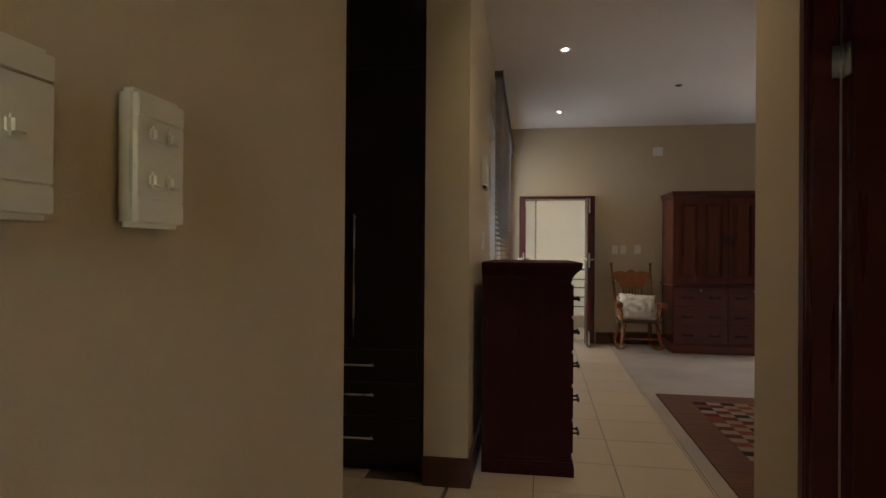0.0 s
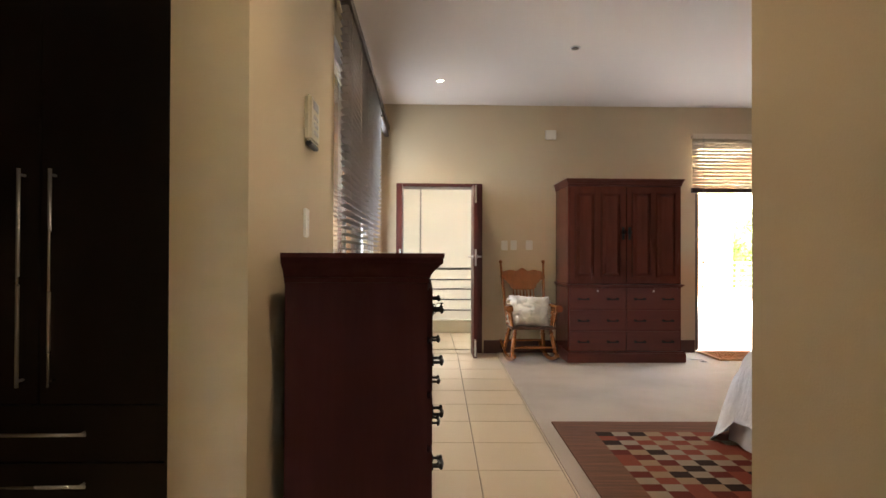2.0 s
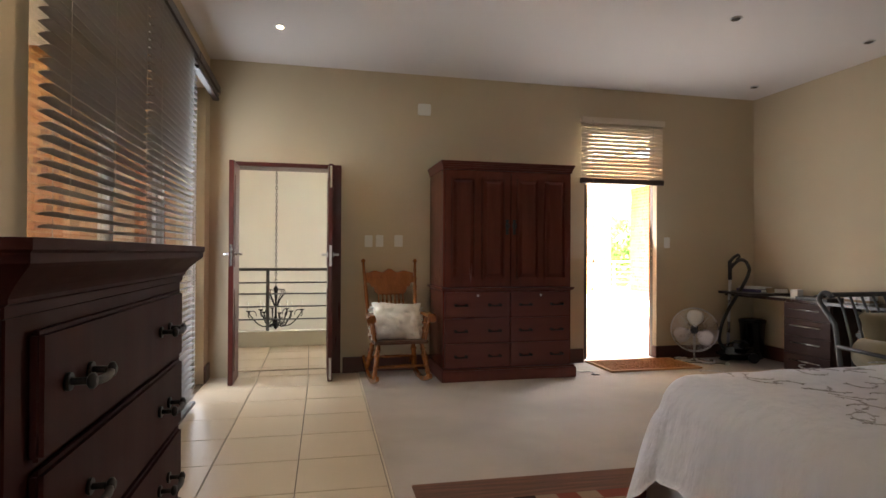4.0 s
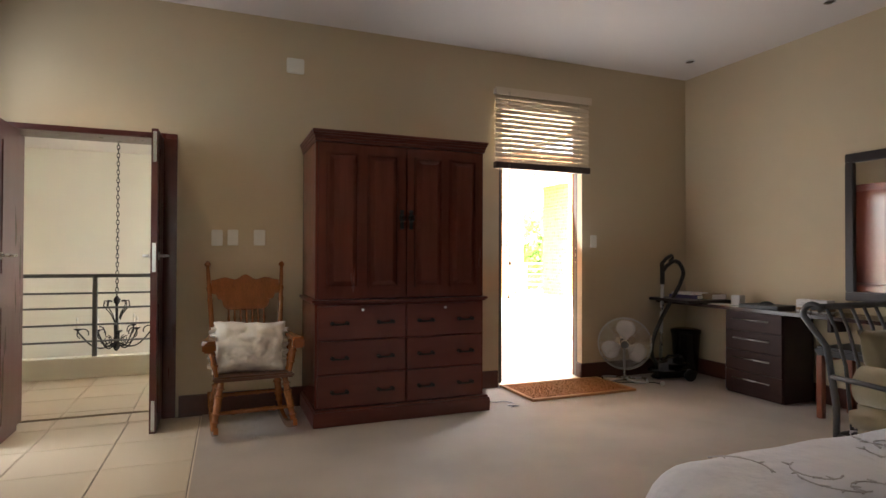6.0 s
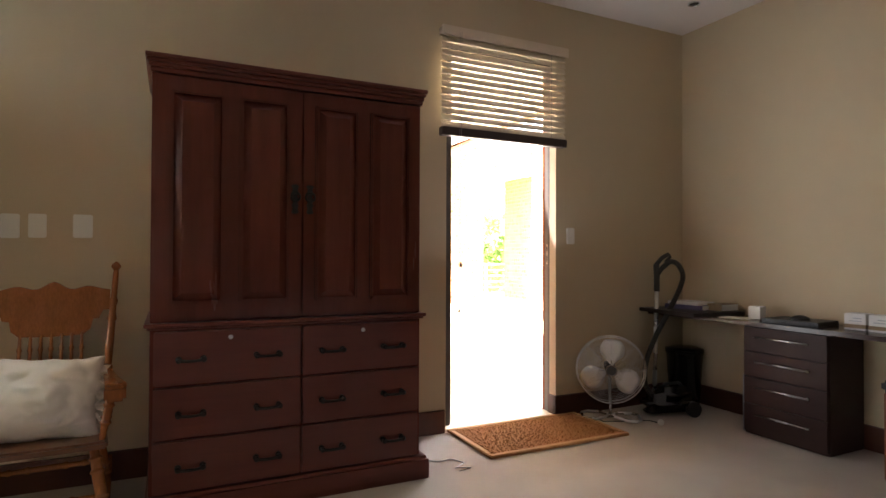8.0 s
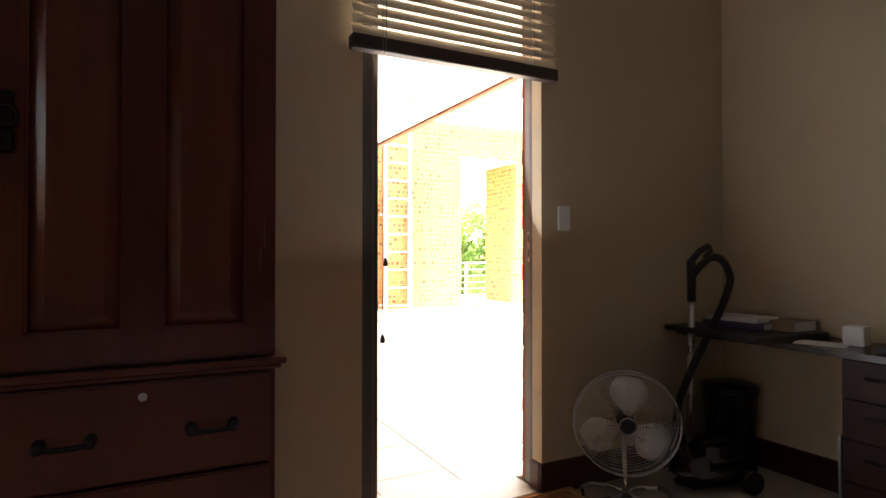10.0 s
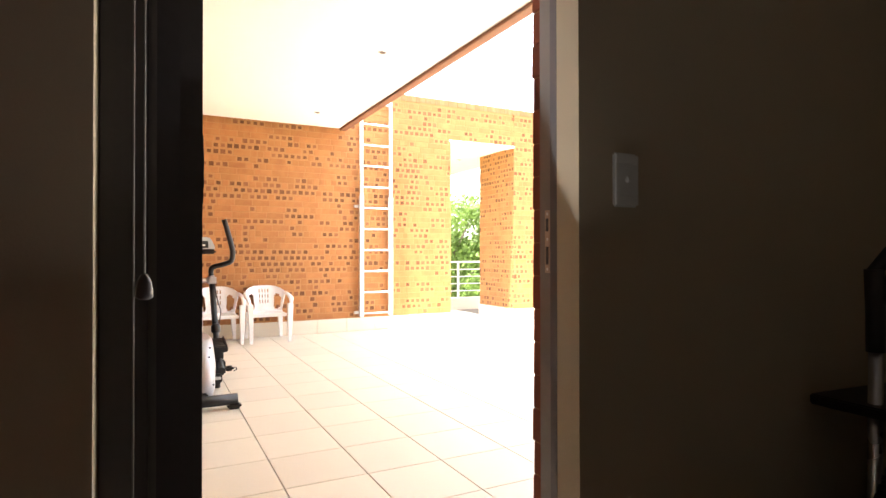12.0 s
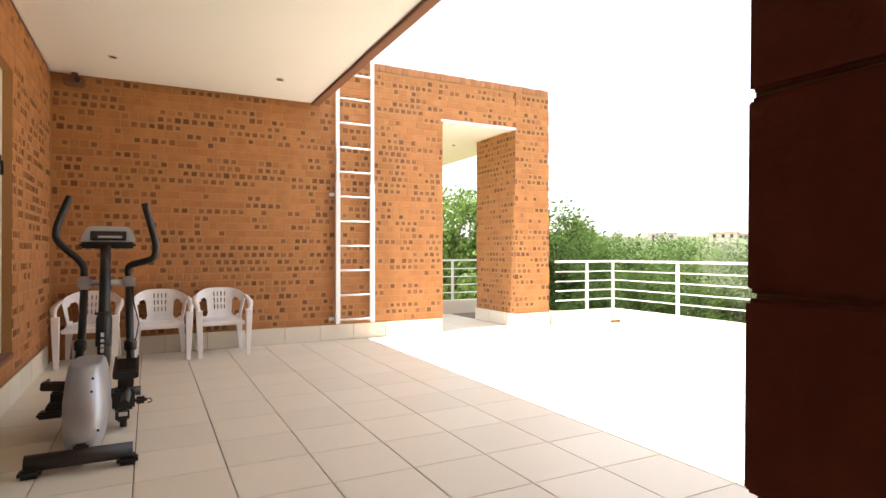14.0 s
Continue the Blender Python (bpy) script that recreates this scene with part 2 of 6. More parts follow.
def leaf(name, col, through_=0.4, spread=0.25):
    """Thin leaves: some of the light comes through; each leaf a little different."""
    m = bpy.data.materials.new("leaf_" + name)
    m.use_nodes = True
    nt = m.node_tree
    N, L = nt.nodes.new, nt.links.new
    geo = N("ShaderNodeNewGeometry")
    mr = N("ShaderNodeMapRange")
    mr.inputs["To Min"].default_value, mr.inputs["To Max"].default_value = 1 - spread, 1 + spread
    L(geo.outputs["Random Per Island"], mr.inputs["Value"])
    mul = N("ShaderNodeVectorMath")
    mul.operation = "SCALE"
    mul.inputs[0].default_value = col
    L(mr.outputs["Result"], mul.inputs["Scale"])
    b = nt.nodes["Principled BSDF"]
    b.inputs["Roughness"].default_value = 0.6
    b.inputs["Specular IOR Level"].default_value = 0.25
    tr = N("ShaderNodeBsdfTranslucent")
    mix = N("ShaderNodeMixShader")
    mix.inputs["Fac"].default_value = through_
    L(mul.outputs["Vector"], b.inputs["Base Color"])
    L(mul.outputs["Vector"], tr.inputs["Color"])
    L(b.outputs["BSDF"], mix.inputs[1])
    L(tr.outputs["BSDF"], mix.inputs[2])
    L(mix.outputs["Shader"], nt.nodes["Material Output"].inputs["Surface"])
    return m


LEAVES = [leaf(n, c) for n, c in (("bright", (0.135, 0.205, 0.050)), ("mid", (0.100, 0.155, 0.045)), ("grey_olive", (0.140, 0.175, 0.085)), ("dark", (0.070, 0.115, 0.035)))]
FARLEAF = leaf("far_woods_green", (0.118, 0.150, 0.072), 0.30, 0.40)
HOUSEWALL = surf("far_house_plaster", (0.66, 0.60, 0.52), 0.85, 0.06, 0.4, 8, 0.0)
HOUSEROOF = surf("far_house_roof", (0.45, 0.36, 0.30), 0.85, 0.1, 0.4, 8, 0.0)
LAMPON = glow("downlight_bulb_lit", (1.0, 0.82, 0.55), 2.0)
LAMPOFF = surf("downlight_bulb_off", (0.07, 0.065, 0.06), 0.25, 0.05, 8, 60, 0.0)
PAPER = surf("paper_white", (0.72, 0.71, 0.70), 0.8, 0.05, 10, 90, 0.05)
BOOKBLUE = surf("book_blue", (0.06, 0.05, 0.14), 0.6, 0.1, 10, 90, 0.05)
BOOKTAN = surf("book_tan", (0.25, 0.17, 0.09), 0.6, 0.1, 10, 90, 0.05)
CANDLE = surf("candle_wax", (0.8, 0.75, 0.62), 0.5, 0.03, 10, 60, 0.0)
FANBLADE = surf("fan_blade_silver", (0.64, 0.63, 0.62), 0.4, 0.04, 4, 60, 0.0, metal=0.4)

# ---- mesh helpers ----


def box(bm, x0, x1, y0, y1, z0, z1, bevel=0.0, m=None):
    r = bmesh.ops.create_cube(bm, size=1.0)
    vs = r["verts"]
    bmesh.ops.transform(bm, verts=vs, matrix=Matrix.LocRotScale(((x0 + x1) / 2, (y0 + y1) / 2, (z0 + z1) / 2), None, (abs(x1 - x0), abs(y1 - y0), abs(z1 - z0))))
    if bevel:
        es = list({e for v in vs for e in v.link_edges})
        out = bmesh.ops.bevel(bm, geom=es, offset=bevel, segments=2, affect="EDGES", clamp_overlap=True)
        vs = list({v for f in out["faces"] for v in f.verts} | {v for v in vs if v.is_valid})
    if m is not None:
        bmesh.ops.transform(bm, verts=vs, matrix=m)
    return bm


def boxes(*rows, bevel=0.0):
    bm = bmesh.new()
    for r in rows:
        box(bm, *r, bevel=bevel)
    return bm


def tube(bm, pts, r, seg=8, r1=None, cap=True, closed=False):
    """A round bar along points; r may change evenly to r1."""
    pts = [Vector(p) for p in pts]
    n = len(pts)
    rings = []
    side = None
    for i, p in enumerate(pts):
        a = pts[(i - 1) % n] if closed else pts[max(i - 1, 0)]
        b = pts[(i + 1) % n] if closed else pts[min(i + 1, n - 1)]
        d = (b - a).normalized()
        if side is None:
            side = d.orthogonal().normalized()
        side = (side - d * side.dot(d))
        side = side.normalized() if side.length > 1e-6 else d.orthogonal().normalized()
        up = d.cross(side)
        k = r if r1 is None else r + (r1 - r) * i / max(n - 1, 1)
        rings.append([bm.verts.new(p + k * (math.cos(2 * math.pi * j / seg) * side + math.sin(2 * math.pi * j / seg) * up)) for j in range(seg)])
    for i in range(n if closed else n - 1):
        A, B = rings[i], rings[(i + 1) % n]
        for j in range(seg):
            bm.faces.new((A[j], A[(j + 1) % seg], B[(j + 1) % seg], B[j])).smooth = True
    if cap and not closed:
        bm.faces.new(rings[0][::-1])
        bm.faces.new(rings[-1])
    return bm


def lathe(bm, prof, seg=20, m=None):
    """A turned piece: (radius, height) from bottom to top round z."""
    m = m or Matrix()
    rings = [[bm.verts.new(m @ Vector((r * math.cos(2 * math.pi * j / seg), r * math.sin(2 * math.pi * j / seg), z))) for j in range(seg)] for r, z in prof]
    for A, B in zip(rings, rings[1:]):
        for j in range(seg):
            bm.faces.new((A[j], A[(j + 1) % seg], B[(j + 1) % seg], B[j])).smooth = True
    bm.faces.new(rings[0][::-1])
    bm.faces.new(rings[-1])
    return bm


def thicken(bm, t):
    """Gives a sheet its thickness."""
    bm.normal_update()
    bmesh.ops.solidify(bm, geom=list(bm.faces), thickness=t)


def along(a, b):
    """A pose that sets z along a to b, at a, and the length."""
    a, b = Vector(a), Vector(b)
    return Matrix.Translation(a) @ (b - a).to_track_quat("Z", "Y").to_matrix().to_4x4(), (b - a).length


def turned(bm, a, b, r, bumps=3, seg=12):
    """A turned spindle with rings from a to b."""
    m, l = along(a, b)
    prof = [(r * 0.6, 0.0)]
    for i in range(1, 56):
        t = i / 56
        k = 0.66 + 0.30 * math.sin(math.pi * t)
        beads = 0.14 < t < 0.40 or 0.64 < t < 0.86
        ring = 0.42 * max(0, math.cos(2 * math.pi * bumps * t * 3)) ** 4 - 0.06 if beads else 0
        prof.append((r * (k + ring), t * l))
    prof.append((r * 0.6, l))
    return lathe(bm, prof, seg, m)


def arc(c, r, a0, a1, n, u=(1, 0, 0), v=(0, 0, 1)):
    c, u, v = Vector(c), Vector(u), Vector(v)
    return [c + r * math.cos(radians(a0 + (a1 - a0) * i / n)) * u + r * math.sin(radians(a0 + (a1 - a0) * i / n)) * v for i in range(n + 1)]


def extrude_poly(bm, pts, d):
    """A flat outline (list of 3D points) given thickness along d."""
    d = Vector(d)
    A = [bm.verts.new(Vector(p)) for p in pts]
    B = [bm.verts.new(Vector(p) + d) for p in pts]
    bm.faces.new(A[::-1])
    bm.faces.new(B)
    n = len(A)
    for i in range(n):
        bm.faces.new((A[i], A[(i + 1) % n], B[(i + 1) % n], B[i]))
    return bm


def mesh_of(name, bm, mat, normals=True):
    if normals:
        bmesh.ops.recalc_face_normals(bm, faces=bm.faces)
    me = bpy.data.meshes.new(name)
    bm.to_mesh(me)
    bm.free()
    for x in (mat if isinstance(mat, (list, tuple)) else [mat]):
        me.materials.append(x)
    return me


def part(name, bm, mat, parent=None, label="", m=None):
    ob = new(name, mesh_of(name, bm, mat) if isinstance(bm, bmesh.types.BMesh) else bm)
    if parent is not None:
        ob.parent = parent
    if m is not None:
        ob.matrix_basis = m
    return tagged(ob, label)


def thing(name, m, label, category, group=""):
    ob = new(name)
    ob.empty_display_size = 0.1
    ob.matrix_basis = m
    return tagged(ob, label, category, group)


def structure(name, bm, mat, label=""):
    return tagged(part(name, bm, mat), label, "", "", "structure")


# ---- the large structure ----
CH = 3.0
structure("wall_north", boxes((-0.84, -0.42, 8.26, 8.55, 0, CH), (-0.42, 0.62, 8.26, 8.55, 2.045, CH), (0.62, 3.23, 8.26, 8.55, 0, CH),
                              (3.23, 4.118, 8.26, 8.44, 2.60, CH), (4.118, 4.26, 8.26, 8.334, 0, 2.60), (4.26, 5.66, 8.26, 8.44, 0, CH), (4.118, 4.26, 8.26, 8.44, 2.60, CH), (3.23 - 0.25, 3.23, 8.55, 8.56, -0.3, 2.0)), WALL, "plastered olive-cream north wall with two doorways")
structure("wall_west", boxes((-0.84, -0.60, 3.16, 4.75, 0, CH), (-0.84, -0.60, 4.75, 8.02, 2.66, CH), (-0.84, -0.60, 8.02, 8.26, 0, CH)), WALL, "plastered west wall with a wide glazed opening")
structure("wall_east", boxes((5.40, 5.66, 2.20, 8.26, 0, CH)), WALL, "plastered olive-cream east wall")
structure("wall_south", boxes((0.80, 5.66, 2.20, 2.466, 0, CH)), WALL, "plastered south wall behind the bed")
structure("wall_corridor_east", boxes((0.573, 0.80, 2.09, 2.466, 0, CH), (0.573, 0.80, 1.17, 2.09, 2.09, CH), (0.573, 0.80, -1.4, 1.17, 0, CH)), WALL, "plastered corridor wall with a doorway")
structure("wall_corridor_west", boxes((-0.90, -0.668, -1.4, 1.287, 0, CH)), WALL, "plastered corridor wall with light switches")
structure("wall_dressing_south", boxes((-4.2, -0.90, 1.05, 1.287, 0, CH)), WALL, "plastered wall of the dressing recess")
structure("wall_dressing_west", boxes((-4.2, -4.0, 1.287, 3.9, 0, CH)), WALL, "plastered end wall of the dressing recess")
structure("wall_dressing_north", boxes((-4.2, -0.84, 3.9, 4.1, 0, CH)), WALL, "plastered wall behind the fitted wardrobes")
# the opening in this unseen wall is added for the corridor's fill lamp
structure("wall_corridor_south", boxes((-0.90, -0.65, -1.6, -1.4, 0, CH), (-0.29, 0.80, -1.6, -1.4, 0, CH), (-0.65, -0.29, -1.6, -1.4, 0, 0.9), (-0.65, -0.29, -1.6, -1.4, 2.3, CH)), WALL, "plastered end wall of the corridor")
structure("wall_bathroom", boxes((3.0, 3.2, 0.6, 2.20, 0, CH), (0.80, 3.2, 0.4, 0.6, 0, CH)), WALL, "plastered walls of the side room")
structure("ceiling", boxes((-4.2, 5.66, -1.6, 8.26, CH, CH + 0.12)), CEIL, "white painted plaster ceiling")
structure("ceiling_hall", boxes((-4.2, 3.05, 8.55, 15.4, CH, CH + 0.12)), CEIL, "white painted hall ceiling")
structure("roof", boxes((-4.3, 2.75, -1.7, 15.7, CH + 0.13, CH + 0.55), (2.75, 5.72, -1.7, 8.5, CH + 0.13, CH + 0.55)), ROOFMAT, "flat screeded roof")
structure("wall_hall_north", boxes((-4.2, 2.97, 15.35, 15.57, -3.2, CH)), HALLWALL, "tall cream plastered stair hall wall")
structure("wall_hall_west", boxes((-3.2, -3.0, 8.55, 15.35, -3.2, CH)), HALLWALL, "tall cream plastered stair hall wall")
structure("wall_hall_east", boxes((2.80, 2.97, 8.56, 9.9, -3.2, CH), (2.80, 2.97, 9.9, 13.70, -3.2, 0.36), (2.80, 2.97, 9.9, 13.70, 2.46, CH), (2.80, 2.97, 13.70, 15.35, -3.2, CH)), HALLWALL, "cream plastered stair hall wall with windows")
structure("wall_hall_south", boxes((-4.2, -0.84, 8.50, 8.56, -3.2, CH), (-0.84, 2.80, 8.50, 8.549, -3.2, -0.25)), HALLWALL, "cream plastered stair hall wall")
structure("hall_floor_below", boxes((-3.2, 3.0, 8.5, 15.4, -3.3, -3.2)), TILE, "tiled floor of the hall below")
structure("floor_slab", boxes((-4.2, 5.66, -1.6, 8.5, -0.25, -0.010)), GROUT, "screed under the floor finishes")
structure("landing_slab", boxes((-3.0, 2.80, 8.5, 10.02, -0.25, -0.010)), GROUT, "screed of the stair landing")
structure("landing_kerb", boxes((-3.0, 2.80, 10.02, 10.17, -0.25, 0.19), bevel=0.01), HALLWALL, "low plastered kerb at the landing's edge")
SKEW = -1.25
structure("carpet", extrude_poly(bmesh.new(), [(0.686, 2.466, -0.009), (5.40, 2.466, -0.009), (5.40, 8.26, -0.009), (0.812, 8.26, -0.009)], (0, 0, 0.015)), CARPET, "wall-to-wall greige carpet")
structure("carpet_trim", extrude_poly(bmesh.new(), [(0.674, 2.47, -0.005), (0.688, 2.47, -0.005), (0.814, 8.26, -0.005), (0.800, 8.26, -0.005)], (0, 0, 0.012)), CARPET, "narrow strip between tiles and carpet")
for n, a in (("baseboard_north", (0.64, 3.22, 8.243, 8.262, 0, 0.155)), ("baseboard_north_east", (4.100, 5.40, 8.243, 8.262, 0, 0.155)), ("baseboard_east", (5.383, 5.402, 2.47, 8.243, 0, 0.155)),
             ("baseboard_west", (-0.602, -0.583, 3.17, 4.74, 0, 0.155)), ("baseboard_west_end", (-0.602, -0.583, 8.03, 8.26, 0, 0.155)), ("baseboard_pier", (-0.845, -0.583, 3.140, 3.162, 0, 0.155)),
             ("baseboard_south", (0.58, 5.40, 2.464, 2.483, 0, 0.155)), ("baseboard_door_reveal", (4.100, 4.120, 8.262, 8.333, 0, 0.155)), ("baseboard_corridor", (-0.67, -0.651, -1.4, 1.29, 0, 0.155))):
    structure(n, boxes(a, bevel=0.004), SKIRT, "dark red-brown timber skirting board")
# terrace
TZ = -0.02
structure("terrace_slab", boxes((3.0, 11.0, 8.5, 15.56, -0.35, TZ - 0.010), (7.0, 11.0, 15.56, 17.9, -0.35, TZ - 0.004)), GROUT, "terrace slab under the tiles")
structure("soffit", boxes((2.9, 5.80, 8.45, 15.50, CH, CH + 0.1)), SOFFIT, "white painted soffit over the terrace")
structure("soffit_edge", boxes((5.78, 5.88, 8.45, 15.50, CH - 0.03, CH + 0.66), bevel=0.006), FASCIA, "brown brick edge of the terrace roof")
structure("terrace_roof", boxes((2.75, 5.78, 8.5, 15.56, CH + 0.1, CH + 0.6)), ROOFMAT, "flat roof slab over the terrace")
structure("passage_soffit", boxes((7.0, 9.65, 15.80, 20.5, 3.0, 3.1)), SOFFIT, "white painted soffit over the passage")

# ---- corridor and dressing recess ----


def switch_plate(name, m, label, w, h, buttons, mat=WHITEPL, thick=0.012):
    """A wall plate with a raised frame; local x right, z up, front towards -y."""
    t = thing(name, m, label, "light switch")
    part("plate", boxes((-w / 2, w / 2, -thick, 0.0, -h / 2, h / 2), bevel=0.005), mat, t)
    if buttons:
        part("inset", boxes((-w * 0.46, w * 0.46, -thick - 0.0015, -thick + 0.001, -h * 0.29, h * 0.29), bevel=0.0006), mat, t)
        for a, b in ((-0.46, -0.30), (0.30, 0.46)):
            part("end_cap", boxes((-w * 0.46, w * 0.46, -thick - 0.0022, -thick + 0.001, h * a, h * b), bevel=0.001), mat, t)
    for bx, bz in buttons:
        part("rocker", boxes((bx - w * 0.11, bx + w * 0.11, -thick - 0.009, -thick, bz - h * 0.06, bz + h * 0.06), bevel=0.0035), mat, t)
    return t


four = [(-0.013, 0.024), (0.013, 0.024), (-0.013, -0.02), (0.013, -0.02)]
switch_plate("light_switch", pose(-0.668, 0.651, 1.345, 0, 0, 90), "cream four-button light switch on the corridor wall", 0.078, 0.132, four, CREAMPL, 0.020)
switch_plate("light_switch", pose(-0.668, 0.485, 1.345, 0, 0, 90), "cream single-button light switch on the corridor wall", 0.078, 0.132, [(0.0, 0.0)], CREAMPL, 0.020)
switch_plate("light_switch", pose(-0.600, 3.97, 1.335, 0, 0, 90), "white light switch above the chest of drawers", 0.072, 0.132, [(0, 0.012)])
switch_plate("wall_socket", pose(0.89, 8.26, 1.30, 0, 0, 0), "white aerial socket plate above the rocking chair", 0.078, 0.118, [(-0.012, 0.015), (0.012, 0.015), (-0.012, -0.015), (0.012, -0.015)])
switch_plate("light_switch", pose(1.00, 8.26, 1.303, 0, 0, 0), "white light switch above the rocking chair", 0.075, 0.118, [(0, 0.0)])
switch_plate("blank_plate", pose(1.19, 8.26, 1.305, 0, 0, 0), "white blank wall plate above the rocking chair", 0.085, 0.118, [])
switch_plate("light_switch", pose(4.245, 8.26, 1.315, 0, 0, 0), "white light switch beside the terrace door", 0.072, 0.12, [(0, 0.0)])
box1 = thing("alarm_box", pose(1.447, 8.26, 2.643), "white plastic alarm box high on the wall", "alarm box")
part("case", boxes((-0.066, 0.066, -0.035, 0, -0.057, 0.057), bevel=0.008), WHITEPL, box1)
part("grille", boxes(*[(-0.045, 0.045, -0.038, -0.034, -0.03 + i * 0.015, -0.024 + i * 0.015) for i in range(5)]), WHITEPL, box1)

pad = thing("alarm_keypad", pose(-0.600, 4.045, 1.81, 0, 0, 90), "cream alarm keypad with a dark lip on the wall", "keypad")
part("case", boxes((-0.10, 0.10, -0.032, 0, -0.105, 0.105), bevel=0.012), CREAMPL, pad)
part("display", boxes((-0.055, 0.055, -0.035, -0.031, 0.045, 0.085), bevel=0.002), SILVERPL, pad)
for i in range(3):
    for j in range(3):
        part("key", boxes((-0.05 + j * 0.037, -0.024 + j * 0.037, -0.037, -0.031, -0.07 + i * 0.034, -0.046 + i * 0.034), bevel=0.003), WHITEPL, pad)
part("lip", boxes((-0.085, 0.085, -0.03, -0.004, -0.125, -0.104), bevel=0.004), BLACKPL, pad)


def bar_handle(parent, p0, p1, out):
    """A steel bar handle between two points, standing off along out."""
    p0, p1, out = Vector(p0), Vector(p1), Vector(out)
    d = (p1 - p0).normalized()
    bm = bmesh.new()
    tube(bm, [p0 + out - d * 0.02, p1 + out + d * 0.02], 0.006, 10)
    for p in (p0, p1):
        tube(bm, [p, p + out], 0.005, 8)
    return part("handle", bm, STEEL, parent, "brushed steel bar handle")


def wardrobe(x0, x1, drawers):
    """A fitted wardrobe bay: a pair of doors, above three drawers in some bays."""
    w = thing("wardrobe", pose(x0, 3.30, 0), "near-black wenge fitted wardrobe with steel bar handles" + (" and drawers" if drawers else ""), "wardrobe", "fitted wardrobes")
    L = x1 - x0
    part("body", boxes((0, L, 0.022, 0.58, 0.0, 2.96)), WENGE, w)
    part("plinth", boxes((0.0, L, 0.03, 0.05, 0.0, 0.07)), WENGE, w)
    z0 = 0.70 if drawers else 0.08
    mid = L / 2
    for a, b, hx in ((0.003, mid - 0.002, mid - 0.05), (mid + 0.002, L - 0.003, mid + 0.05)):
        d = part("door", boxes((a, b, 0.0, 0.021, z0, 2.30), bevel=0.002), WENGE, w)
        bar_handle(d, (hx, 0.0, 0.78 if drawers else 0.66), (hx, 0.0, 1.45), (0, -0.03, 0))
        part("top_door", boxes((a, b, 0.0, 0.021, 2.305, 2.95), bevel=0.002), WENGE, w)
    if drawers:
        for a, b, hz in ((0.08, 0.31, 0.192), (0.315, 0.505, 0.439), (0.51, 0.695, 0.607)):
            d = part("drawer", boxes((0.003, L - 0.003, 0.0, 0.021, a, b), bevel=0.002), WENGE, w)
            bar_handle(d, (mid - 0.15, 0, hz), (mid + 0.15, 0, hz), (0, -0.03, 0))
    return w


wardrobe(-1.738, -0.906, True)
wardrobe(-2.572, -1.741, False)
wardrobe(-3.405, -2.575, False)
endp = thing("wardrobe_end_panel", pose(-0.904, 3.275, 0), "near-black wenge end panel of the fitted wardrobes", "panel")
part("panel", boxes((0.0, 0.062, 0.0, 0.60, 0.0, 2.98), bevel=0.002), WENGE, endp)

# the red door of the side room, open into it
dr = tagged(new("door_3"), "red varnished timber door, open, on steel hinges", "", "", "structure")
dr.matrix_basis = pose(0.72, 2.045, 0)
part("leaf", boxes((-0.03, 0.78, -0.02, 0.02, 0.006, 2.04), bevel=0.003), REDDOOR, dr)
for a in ((-0.143, 0.07, 0.03, 0.05, 0, 2.09), (-0.143, 0.07, -0.91, -0.875, 0, 2.09), (-0.143, 0.07, -0.875, 0.03, 2.055, 2.09)):
    part("frame", boxes(a, bevel=0.003), REDDOOR, dr)
part("architrave", boxes((-0.160, -0.143, 0.0, 0.042, 0, 2.12), bevel=0.006), REDDOOR, dr)
part("door_stop", boxes((-0.13, -0.075, 0.014, 0.032, 0, 2.055), bevel=0.002), REDDOOR, dr)
# pale rod stands in for the lit wall showing through the hinge gap
part("edge_strip", tube(bmesh.new(), [(-0.050, 0.014, 0.01), (-0.050, 0.014, 2.05)], 0.0035, 8), ALU, dr, "pale line drawn for the lit gap beside the hinges")
for z in (0.25, 1.86):
    bm = boxes((-0.10, -0.042, 0.024, 0.0305, z - 0.05, z + 0.05), (-0.04, -0.034, -0.02, 0.024, z - 0.05, z + 0.05))
    tube(bm, [(-0.045, 0.018, z - 0.053), (-0.045, 0.018, z + 0.053)], 0.007, 10)
    part("hinge", bm, STEEL, dr, "steel butt hinge")

# ---- bedroom: the large furniture ----


def moulding(bm, x0, x1, y0, y1, prof, back, curve=None):
    """A moulding swept round three sides from rows of (out, z0, z1), with coved steps. back: the side kept flush."""
    line = list(curve or ())
    for k, (out, z0, z1) in enumerate(prof):
        if k and abs(out - prof[k - 1][0]) > 0.004:
            line.append(((out + prof[k - 1][0]) / 2 + 0.002, z0))
        line += [(out - 0.002, z0 + 0.0006), (out, z0 + (z1 - z0) * 0.3), (out, z1 - (z1 - z0) * 0.3), (out - 0.002, z1 - 0.0006)]
    rings = []
    for out, z in line:
        if back == "x-":
            c = ((x0, y0 - out), (x1 + out, y0 - out), (x1 + out, y1 + out), (x0, y1 + out))
        else:
            c = ((x0 - out, y1), (x0 - out, y0 - out), (x1 + out, y0 - out), (x1 + out, y1))
        rings.append([bm.verts.new((x, y, z)) for x, y in c])
    for A, B in zip(rings, rings[1:]):
        for i in range(4):
            bm.faces.new((A[i], A[(i + 1) % 4], B[(i + 1) % 4], B[i]))
    bm.faces.new(rings[0])
    bm.faces.new(rings[-1])
    return bm


